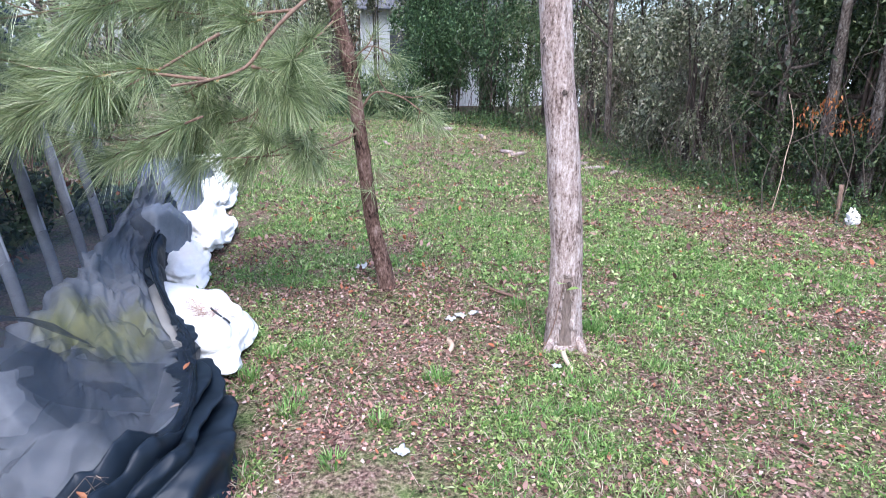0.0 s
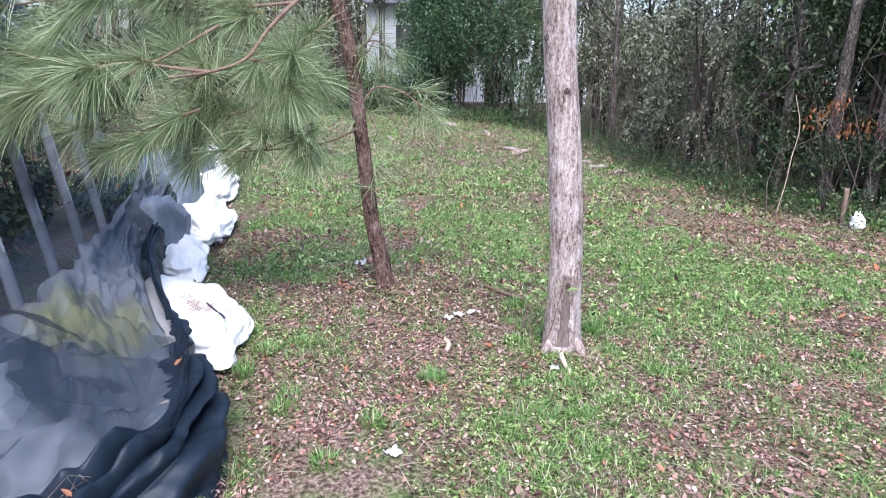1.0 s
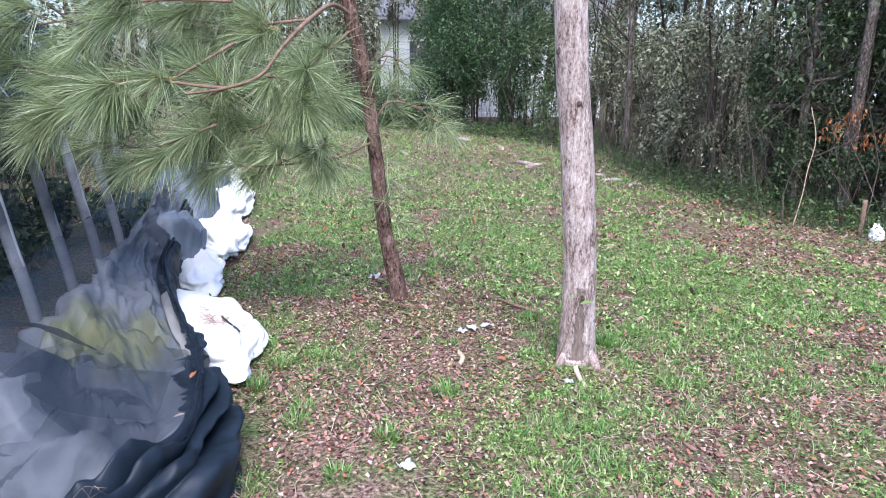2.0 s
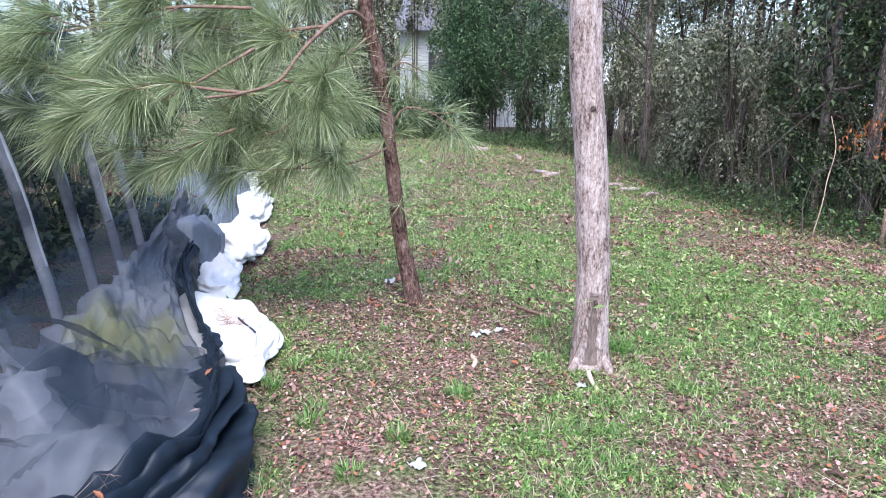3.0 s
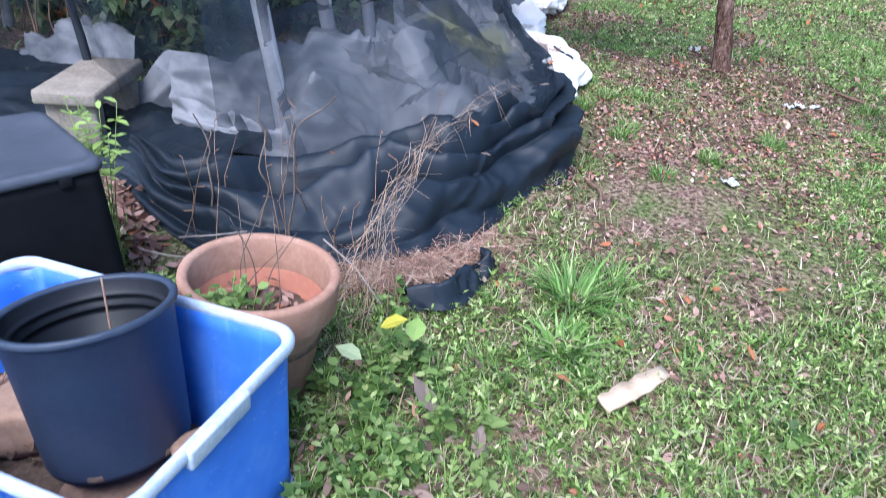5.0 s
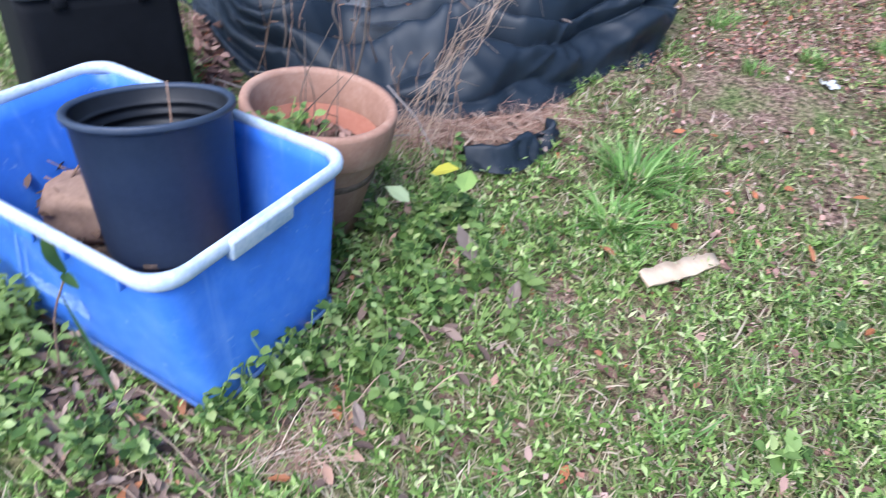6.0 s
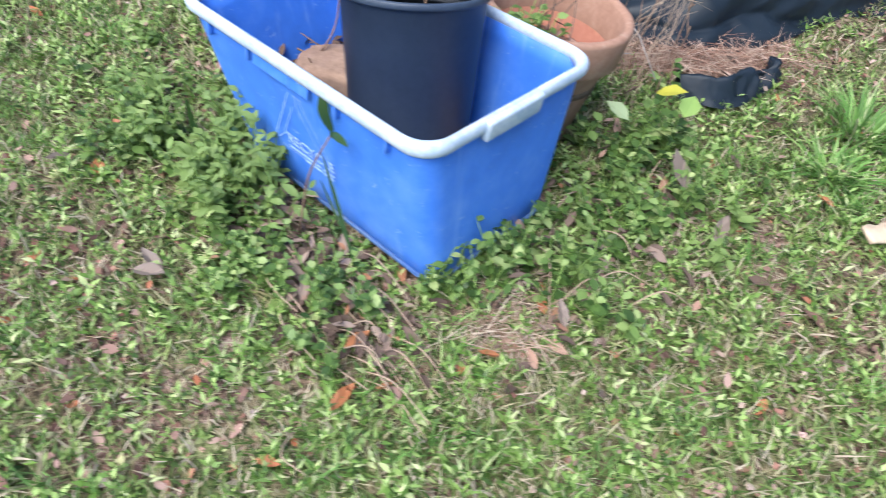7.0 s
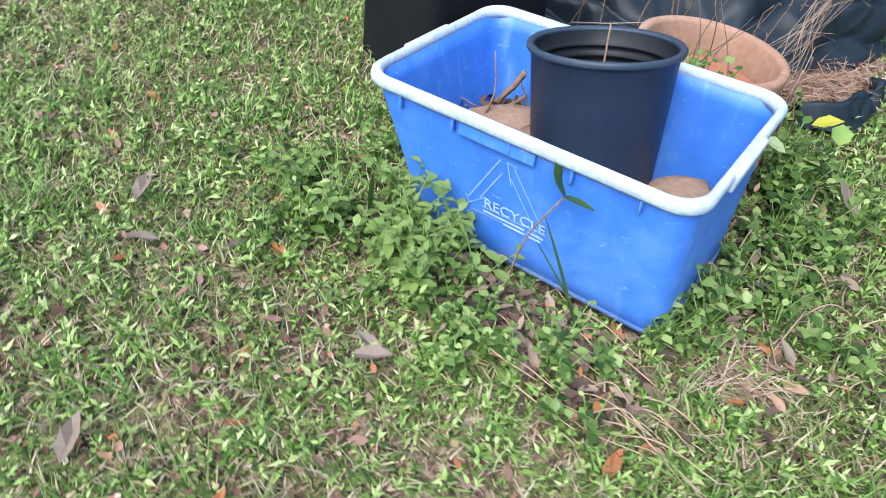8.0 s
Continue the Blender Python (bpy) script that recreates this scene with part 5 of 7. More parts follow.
def wood_tree(x, y, height, r0, seed, lean=0.05, leaves=0, mat=M_BARK_DARK, label="bare woodland tree behind the shrubs"):
    z0 = gz(x, y)
    ob = thing("woodland_tree", (x, y, z0), label, "tree", "trees behind the shrubs")
    r = np.random.default_rng(seed)
    dx, dy = r.normal(0, lean, 2)
    pts = [(x, y, z0 - 0.1), (x + dx * height * 0.3, y + dy * height * 0.3, z0 + height * 0.3), (x + dx * height * 0.8, y + dy * height * 0.7, z0 + height * 0.65), (x + dx * height, y + dy * height, z0 + height)]
    line = smooth_line(pts, 7)
    link("trunk", np_mesh("trunk", *tube_arrays(line, np.linspace(r0, r0 * 0.25, len(line)), 10, True, 0.06, seed)), mat, ob)
    tips = []
    for b in range(7):
        t = r.uniform(0.25, 0.95)
        s = line[int(t * (len(line) - 1))]
        a, ln = r.uniform(0, 2 * np.pi), r.uniform(0.15, 0.32) * height
        e = s + np.array([math.cos(a) * ln * 0.8, math.sin(a) * ln * 0.8, ln * r.uniform(0.2, 0.7)])
        m = (s + e) / 2 + r.normal(0, 0.06 * ln, 3)
        twigs = [tube_arrays(smooth_line([s, m, e], 5), np.linspace(r0 * 0.4, 0.006, 11), 6)]
        for _ in range(5):
            q = s + (e - s) * r.uniform(0.3, 1)
            g = q + r.normal(0, 0.3 * ln, 3) + np.array([0, 0, 0.1 * ln])
            twigs.append(tube_arrays([q, (q + g) / 2 + r.normal(0, 0.04, 3), g], [0.009, 0.006, 0.003], 4))
            tips.append(g)
        link("limb", np_mesh("limb", *join(twigs)), mat, ob)
    if leaves:
        tips = np.array(tips)
        p = tips[r.integers(0, len(tips), leaves)] + r.normal(0, 0.2, (leaves, 3))
        turn = turns(r.uniform(0, 2 * np.pi, leaves), r.normal(-0.5, 0.5, leaves), r.normal(0, 0.6, leaves))
        link("crown", np_mesh("crown", *many(HEDGE_LEAF, p, turn, 0.09 * r.uniform(0.6, 1.2, leaves))), M_HEDGE, ob)


for n, (x, y, h, r0, lv) in enumerate(((3.86, 7.4, 6, 0.075, 3000), (4.12, 7.0, 6, 0.07, 3500), (2.5, 12.2, 6.5, 0.055, 0), (5.2, 9.4, 7, 0.1, 2500), (3.8, 12.6, 8, 0.1, 0), (1.6, 19.5, 9, 0.1, 0), (0.4, 20.5, 9, 0.11, 2500),
                                       (5.6, 13, 9, 0.12, 3000), (3.0, 17, 9, 0.1, 0), (6.5, 7.6, 7, 0.1, 3000), (-6.8, 19, 9, 0.12, 0), (-9, 15, 9, 0.12, 2500), (-9, 9, 8, 0.12, 2500), (-4.6, 27, 10, 0.15, 0), (4.4, 22, 10, 0.13, 3000),
                                       (7.5, 17, 10, 0.13, 3000), (7.2, 11, 9, 0.12, 3000), (-0.5, 23, 9, 0.11, 0), (-9.5, 24, 10, 0.14, 0))):
    wood_tree(x, y, h, r0, 700 + n, 0.012 if n < 2 else 0.05, lv, M_BARK_LICHEN if n in (0, 1, 2, 3, 9) else M_BARK_DARK)
wood_tree(3.5, 7.75, 5.5, 0.055, 731, 0.008, 2500, M_BARK_LICHEN)

# ---- the white house beyond ----
def house():
    ob = thing("house", (0.05, 24.0, 0.0), "white clapboard house with a grey roof beyond the shrubs", "house")
    part("wall", boxed((7, 6, 3.4), (0.05, 25.0, 1.3), 0.02, 1), M_WHITE, ob, "", False)
    for k in range(14):
        part("board", boxed((7.04, 0.03, 0.226), (0.05, 21.98, -0.2 + k * 0.235), 0.012, 1), M_WHITE, ob, "", False)
    bm = bmesh.new()
    for x in (-3.85, 3.95):
        for y, z in ((21.6, 2.95), (25.0, 4.9), (28.4, 2.95), (25.0, 4.6)):
            bm.verts.new((x, y, z))
    v = list(bm.verts)
    for q in ((0, 1, 5, 4), (1, 2, 6, 5), (2, 3, 7, 6), (3, 0, 4, 7), (0, 3, 2, 1), (4, 5, 6, 7)):
        bm.faces.new([v[i] for i in q])
    part("roof", bm, M_ROOF, ob, "grey shingle roof", False)
    glass, n_, l_, b_ = material("dark_window", 0.1, 0, 0.6)
    b_.inputs["Base Color"].default_value = (0.06, 0.07, 0.09, 1)
    for x in (-2.15, 0.45, 2.45):
        w = part("window", boxed((0.9, 0.06, 1.3), (x, 21.95, 1.75), 0.02, 1), M_WHITE, ob, "", False)
        p = part("pane", boxed((0.76, 0.04, 1.14), (x, 21.93, 1.75), 0.005, 1), glass, None, "dark glass", False)
        p.parent = w


house()


# ---- woods in the distance ----
def far_woods():
    """Bare trunks, twigs and thin foliage of the woods all round, far behind."""
    r = np.random.default_rng(555)
    trunks, twigs, leaves = [], [], []
    for k in range(150):
        a = radians(r.uniform(-75, 75) + 90)
        d = r.uniform(27, 42)
        x, y = d * math.cos(a), d * math.sin(a) + 2
        h = r.uniform(7, 13)
        z = gz(x, y)
        lean = r.normal(0, 0.05, 2) * h
        trunks.append(tube_arrays([(x, y, z - 0.2), (x + lean[0] * 0.5, y + lean[1] * 0.5, z + h * 0.5), (x + lean[0], y + lean[1], z + h)], [0.16, 0.11, 0.04], 6, False))
        n = 100
        base = np.stack([x + r.normal(0, 0.9, n), y + r.normal(0, 0.9, n), z + h * r.uniform(0.05, 1, n)], -1)
        twigs.append(many(NEEDLE, base, turns(r.uniform(0, 6.28, n), r.uniform(-0.2, 1.3, n), r.uniform(0, 3, n)), np.stack([np.full(n, 0.03), r.uniform(0.8, 2.2, n), np.ones(n)], -1)))
        m = 300
        c = np.stack([x + r.normal(0, 1.3, m), y + r.normal(0, 1.3, m), z + h * r.random(m) ** (2.0 if k % 3 else 1.0)], -1)
        leaves.append(many(HEDGE_LEAF, c, turns(r.uniform(0, 6.28, m), r.normal(-0.4, 0.6, m), r.normal(0, 0.6, m)), r.uniform(0.2, 0.5, m)))
    stuff("far_trunks", trunks, M_BARK_DARK, "grey trunks of the distant woods", "woods")
    stuff("far_twigs", twigs, M_TWIG, "bare brown twigs of the distant woods", "woods")
    stuff("far_foliage", leaves, M_FAR, "thin brown-green foliage of the distant woods", "woods")


def stuff(name, arrays, mat, label, category):
    return tagged(link(name, np_mesh(name, *join(arrays)), mat), label, category, kind="stuff")


M_FAR = foliage("far_leaves", [(0.0, (0.04, 0.055, 0.028)), (0.5, (0.12, 0.125, 0.075)), (1.0, (0.26, 0.22, 0.155))], 0.7, 0.2)
far_woods()

# ---- more plants round the lawn ----
def ivy(points, width, count, leaf, seed):
    """Low ivy along the hedge's foot."""
    r = np.random.default_rng(seed)
    line = smooth_line([(*p, 0) for p in points], 12)
    k = r.integers(0, len(line), count)
    x = line[k, 0] + r.normal(0, width, count)
    y = line[k, 1] + r.normal(0, width, count)
    z = ground_z(x, y) + r.random(count) ** 2 * 0.28 + 0.02
    return many(HEDGE_LEAF, np.stack([x, y, z], -1), turns(r.uniform(0, 6.28, count), r.normal(-0.2, 0.4, count), r.normal(0, 0.4, count)), leaf * r.uniform(0.6, 1.3, count))


M_IVY = foliage("ivy_leaves", [(0.0, (0.016, 0.036, 0.014)), (0.6, (0.05, 0.095, 0.03)), (1.0, (0.14, 0.2, 0.07))], 0.4, 0.2)
stuff("ivy", [ivy([(4.3, 5.6), (3.7, 6.5), (3.2, 7.3), (2.8, 8.4), (2.5, 9.6), (2.35, 11.2), (2.1, 13.0)], 0.26, 11000, 0.04, 51),
              ivy([(2.1, 13.0), (1.4, 14.2), (0.5, 15.6), (-0.6, 16.3), (-2.2, 16.9), (-4, 16.4)], 0.35, 7500, 0.06, 52)], M_IVY, "dark green ivy creeping along the foot of the hedge", "ivy")


def twiggy_brush(name, points, spread, height, count, seed, mat, label):
    """A tangle of thin bare stems."""
    r = np.random.default_rng(seed)
    line = smooth_line([(*p, 0) for p in points], 10)
    out = []
    for _ in range(count):
        b = line[r.integers(0, len(line))] + np.array([*r.normal(0, spread, 2), 0])
        b[2] = gz(b[0], b[1]) - 0.02
        h = height * r.uniform(0.4, 1.1)
        e = b + np.array([*r.normal(0, 0.24 * h, 2), h * r.uniform(0.6, 1.0)])
        kinks = [b + (e - b) * w + np.array([*r.normal(0, 0.07 * h, 2), 0.1 * h * math.sin(math.pi * w)]) for w in (0.25, 0.5, 0.75)]
        out.append(tube_arrays(smooth_line([b, *kinks, e], 2), np.linspace(0.006, 0.0015, 9) * r.uniform(0.4, 1.3), 4, False))
    return stuff(name, out, mat, label, "brush")


twiggy_brush("brush", [(4.6, 6.6), (3.6, 8.2), (3.0, 9.8), (2.6, 11.5), (2.2, 13.6), (1.2, 15.6), (-0.6, 17.2)], 0.5, 2.8, 340, 61, M_VINE, "thin bare stems and vines tangled in the hedge")
twiggy_brush("brush", [(-4.3, 1.4), (-4.5, 3.0), (-4.9, 4.8), (-5.4, 7.0), (-6.0, 10)], 0.4, 1.2, 300, 62, M_TWIG, "brown dead brush behind the tunnel")

# plants growing inside the tunnel
def garden_plant(x, y, height, seed):
    z0 = gz(x, y)
    ob = thing("garden_plant", (x, y, z0), "leafy dark green garden plant growing under the net", "plant", "plants in the tunnel")
    r = np.random.default_rng(seed)
    for _ in range(4):
        a = r.uniform(0, 6.28)
        tip = (x + 0.25 * math.cos(a), y + 0.25 * math.sin(a), z0 + height * r.uniform(0.7, 1))
        link("stem", np_mesh("stem", *tube_arrays(smooth_line([(x, y, z0 - 0.02), (x + 0.06 * math.cos(a), y + 0.06 * math.sin(a), z0 + 0.5 * height), tip], 4), np.linspace(0.008, 0.003, 9), 5)), M_BARK_DARK, ob)
    link("crown", np_mesh("crown", *leaf_cloud(900, (x, y, z0 + 0.5 * height), (0.33, 0.33, 0.48 * height), 0.09, seed, 24, 0.2, z0)), M_HEDGE_PALE, ob)
    link("withered_leaf_spray", np_mesh("withered", *leaf_cloud(40, (x, y, z0 + 0.45 * height), (0.3, 0.3, 0.4 * height), 0.08, seed + 9, 8, 0.3, z0)), M_ORANGE, ob, "orange withered leaves")["kind"] = "stuff"


for n, (x, y, h) in enumerate(((-3.2, 2.1, 0.75), (-3.5, 2.7, 0.85), (-3.1, 3.1, 0.7), (-3.6, 3.5, 0.9), (-3.3, 4.1, 0.75), (-3.9, 4.4, 0.9), (-3.6, 5.0, 0.8), (-3.9, 2.1, 0.8), (-4.1, 3.0, 0.9), (-3.2, 5.6, 0.7))):
    garden_plant(x, y, h, 900 + n)

# the withered orange shrub, post and white jug at the hedge
orange = thing("withered_shrub", (3.55, 6.75, gz(3.55, 6.75)), "drooping shrub with orange withered leaves by the hedge", "shrub")
for n, (dx, dy, h) in enumerate(((-0.25, -0.05, 0.95), (-0.05, 0.0, 1.1), (0.12, 0.05, 0.85), (0.3, 0.0, 0.9))):
    limb("stem", [(3.55, 6.75, gz(3.55, 6.75) - 0.02), (3.55 + dx * 0.5, 6.75 + dy, h * 0.6), (3.55 + dx, 6.75 + dy, h)], 0.005, 0.002, M_BARK_DARK, orange, 5)
    r = np.random.default_rng(70 + n)
    m_ = 34
    p = np.array([3.55 + dx, 6.75 + dy, h]) + r.normal(0, 0.06, (m_, 3))
    tagged(link("leaf_spray", np_mesh("leaf_spray", *many(LEAF, p, turns(r.uniform(0, 6.28, m_), r.normal(-1.0, 0.3, m_), r.normal(0, 0.3, m_)), 0.05 * r.uniform(0.7, 1.2, m_))), M_ORANGE, orange), kind="stuff")
stick("stake", [(3.56, 6.4, -0.05), (3.56, 6.4, 0.2), (3.56, 6.4, 0.33)], 0.024, 0.024, "short weathered wooden stake at the hedge", M_ROCK, "stake", 4)
lumpy("white_jug", (3.57, 6.15), (0.055, 0.055, 0.13), 0, M_SACK, "crumpled white plastic scrap in the ivy", "scrap", 0.4, 3.0, 0.1, 2.5)
stick("vine", [(3.02, 6.6, 0.0), (3.09, 6.65, 0.3), (3.13, 6.7, 0.55), (3.21, 6.8, 0.85), (3.17, 6.9, 1.15)], 0.006, 0.004, "pale bare vine climbing into the hedge", M_STRAW, "vine")
stick("fence_rail", [(3.2, 8.0, 1.1), (4.2, 7.9, 1.08), (6.0, 7.8, 1.05)], 0.035, 0.035, "brown wooden rail behind the trees", M_BARK_DARK, "rail", 6)

# ---- things lying about on the lawn ----
def chip():
    ob = thing("bark_chip", (-0.325, 0.862, gz(-0.325, 0.862) + 0.035, 4, 5, 66), "pale splintered piece of wood on the grass", "wood chip")
    bm = bmesh.new()
    n = 14
    for side in (0, 1):
        for i in range(n):
            t = i / (n - 1)
            x = -0.13 + 0.26 * t
            w = 0.024 * (0.45 + 0.7 * math.sin(math.pi * min(1, 0.25 + 0.62 * t))) * (1 + 0.25 * fbm((t * 7, 1, 2), 3))
            z = 0.004 * fbm((t * 3, 3, 1), 2)
            for s in (-1, 1):
                bm.verts.new((x + (0.012 if s > 0 else 0), s * w + 0.006 * fbm((t * 9, s, 0), 2), z + (0.009 if side else 0)))
    bm.verts.ensure_lookup_table()
    v = bm.verts
    k = 2 * n
    for i in range(n - 1):
        a = 2 * i
        bm.faces.new((v[a], v[a + 1], v[a + 3], v[a + 2]))
        bm.faces.new((v[k + a], v[k + a + 2], v[k + a + 3], v[k + a + 1]))
        bm.faces.new((v[a], v[a + 2], v[k + a + 2], v[k + a]))
        bm.faces.new((v[a + 1], v[k + a + 1], v[k + a + 3], v[a + 3]))
    bm.faces.new((v[0], v[k], v[k + 1], v[1]))
    e = 2 * n - 2
    bm.faces.new((v[e], v[e + 1], v[k + e + 1], v[k + e]))
    part("splinter", bm, M_CHIP, None).parent = ob


chip()
stick("stick", [(-0.12, 3.32, 0.01), (-0.1, 3.22, 0.02), (-0.12, 3.12, 0.015)], 0.016, 0.011, "short pale stick lying in the grass", M_CHIP)
stick("stick", [(0.47, 3.12, 0.04), (0.48, 3.04, 0.025), (0.5, 2.96, 0.015)], 0.013, 0.011, "pale broken stick at the tree's foot", M_CHIP)
stick("stick", [(0.1, 4.2, 0.01), (0.22, 4.05, 0.02), (0.35, 3.95, 0.015)], 0.012, 0.008, "dry stick lying on the lawn", M_TWIG)
stick("stick", [(-0.78, 1.95, 0.0), (-0.7, 1.85, 0.02), (-0.66, 1.72, 0.01)], 0.008, 0.005, "thin dry stick beside the net", M_TWIG)
M_PALE = mottled("pale_scrap", [(0.3, (0.3, 0.31, 0.3)), (0.7, (0.6, 0.61, 0.6))], 40, rough=0.7, relief=0.3)


def scrap(x, y, size, seed, label):
    ob = thing("scrap", (x, y, gz(x, y), 0, 0, 40 * seed), label, "scrap")
    bm = bmesh.new()
    bmesh.ops.create_grid(bm, x_segments=9, y_segments=9, size=size)
    for v in bm.verts:
        v.co.x *= 1 + 0.5 * fbm((v.co.y * 20, seed, 0), 2)
        v.co.z = 0.012 + size * 1.3 * abs(fbm((v.co.x * 25, v.co.y * 25, seed), 3))
    b = part("sheet", bm, M_PALE, None)
    b.parent = ob
    m = b.modifiers.new("thickness", "SOLIDIFY")
    m.thickness = 0.002


for n, (x, y, sz) in enumerate(((-0.27, 2.2, 0.025), (-0.78, 4.5, 0.035), (-0.06, 3.66, 0.03), (-0.12, 3.6, 0.025), (0.42, 3.0, 0.02), (0.02, 3.72, 0.025))):
    scrap(x, y, sz, n + 1.0, "crumpled pale scrap lying in the grass")


def log(x, y, length, radius, turn, seed):
    ob = thing("log", (x, y, gz(x, y) + radius * 0.8, 0, 0, turn), "short weathered piece of wood near the hedge", "log", "logs by the hedge")
    v, f = tube_arrays([(-length / 2, 0, 0), (-length / 6, 0.01, 0), (length / 6, -0.01, 0.01), (length / 2, 0, 0)], radius, 9, True, 0.08, seed)
    link("bark", np_mesh("bark", v, f), M_BARK_GREY, None).parent = ob
    for sx in (-1, 1):
        bm = bmesh.new()
        bmesh.ops.create_circle(bm, cap_ends=True, segments=10, radius=radius * 0.92)
        e = part("cut_end", bm, M_CHIP, None, "pale sawn end")
        e.parent = ob
        e.matrix_basis = pose(sx * (length / 2 + 0.003), 0, 0, 0, 90, 0)


for n, (x, y, l_, r_, t_) in enumerate(((0.75, 10.5, 0.32, 0.045, 20), (0.62, 10.8, 0.28, 0.045, -30), (1.35, 9.4, 0.3, 0.035, 10), (1.75, 9.3, 0.25, 0.035, -20), (1.6, 9.6, 0.22, 0.035, 60), (0.25, 13.0, 0.3, 0.05, 10),
                                        (-0.55, 14.1, 0.35, 0.06, 30), (-1.5, 12.0, 0.25, 0.04, 0), (2.0, 9.0, 0.2, 0.03, 35))):
    log(x, y, l_ * 1.1, r_ * 0.7, t_ * 2.3 + 17 * n, 40 + n)


def grass_tuft(x, y, count, length, seed, lean=0.5, width=0.0045):
    ob = thing("grass_tuft", (x, y, gz(x, y)), "bright green tuft of long grass in the lawn", "grass tuft", "grass tufts")
    r = np.random.default_rng(seed)
    a = r.uniform(0, 6.28, count)
    d = 0.05 * np.sqrt(r.random(count))
    p = np.stack([x + d * np.cos(a), y + d * np.sin(a), np.full(count, gz(x, y) - 0.004)], -1)
    ln = length * r.uniform(0.5, 1.15, count)
    size = np.stack([np.full(count, width), ln * lean * r.uniform(0.5, 1.6, count), ln], -1)
    tagged(link("tuft_grass", np_mesh("tuft_grass", *many(BLADE, p, turns(a - np.pi / 2 + r.normal(0, 0.5, count), r.normal(0, 0.15, count), r.normal(0, 0.2, count)), size)), M_TUFT, ob), kind="stuff")


M_CLOVER = foliage("clover_leaves", [(0.0, (0.045, 0.085, 0.02)), (0.4, (0.19, 0.28, 0.07)), (0.85, (0.37, 0.46, 0.16)), (1.0, (0.62, 0.6, 0.3))], 0.5, 0.35)
M_CRUMB = foliage("leaf_crumb", [(0.0, (0.03, 0.018, 0.015)), (0.3, (0.14, 0.07, 0.055)), (0.6, (0.34, 0.17, 0.13)), (0.86, (0.46, 0.29, 0.245)), (1.0, (0.58, 0.46, 0.41))], 0.85, 0.05, 0.15)
M_BROWN = foliage("brown_leaves", [(0.0, (0.06, 0.04, 0.032)), (0.5, (0.18, 0.125, 0.1)), (0.9, (0.36, 0.27, 0.22)), (1.0, (0.36, 0.15, 0.07))], 0.8, 0.1, 0.15)
M_THATCH = foliage("thatch_blades", [(0.0, (0.12, 0.11, 0.05)), (0.5, (0.28, 0.25, 0.13)), (1.0, (0.5, 0.45, 0.31))], 0.8, 0.1, 0.2)
M_MOULD = foliage("leaf_mould", [(0.0, (0.04, 0.028, 0.022)), (1.0, (0.16, 0.105, 0.08))], 0.85, 0.05, 0.15)
M_TUFT = foliage("tuft_blades", [(0.0, (0.085, 0.18, 0.04)), (0.6, (0.18, 0.35, 0.08)), (0.9, (0.33, 0.48, 0.16)), (1.0, (0.55, 0.5, 0.33))], 0.5, 0.35)
for n, (x, y, c, ln, wd) in enumerate(((-0.15, 2.84, 130, 0.10, 0.004), (-0.79, 2.51, 120, 0.09, 0.004), (-0.38, 2.42, 110, 0.07, 0.005), (-0.52, 2.15, 90, 0.07, 0.005), (-1.07, 2.86, 110, 0.1, 0.004), (0.69, 3.54, 120, 0.12, 0.004),
                                       (-0.84, 3.21, 90, 0.08, 0.004), (-1.02, 3.1, 90, 0.08, 0.004), (-0.58, 1.16, 150, 0.15, 0.007), (-0.54, 0.95, 110, 0.1, 0.01), (-0.78, 2.62, 90, 0.08, 0.004), (0.14, 2.7, 60, 0.06, 0.004),
                                       (-0.5, 1.3, 70, 0.12, 0.005), (0.3, 3.9, 80, 0.09, 0.005))):
    grass_tuft(x, y, c, ln, 500 + n, 1.3 if n in (8, 9) else 0.6, wd)

# ---- lawn cover ----
BARE_SPOTS = ((-0.83, 2.78, 0.4), (-0.48, 2.34, 0.42), (-0.23, 2.1, 0.38), (-0.8, 3.8, 0.3), (-0.1, 3.75, 0.35), (-1.7, 4.75, 0.45), (1.02, 2.5, 0.3), (3.0, 7.6, 0.6), (0.06, 2.9, 0.3), (1.6, 2.86, 0.3), (-0.4, 1.6, 0.35), (2.2, 5.6, 0.4))
LUSH_SPOTS = ((0.3, 2.35, 0.4), (0.9, 3.36, 0.5), (-0.8, 3.15, 0.3), (-1.25, 4.5, 0.5), (0.05, 6.1, 0.9), (1.7, 4.6, 0.8), (-1.4, 8.3, 1.3), (0.6, 8.5, 1.0))


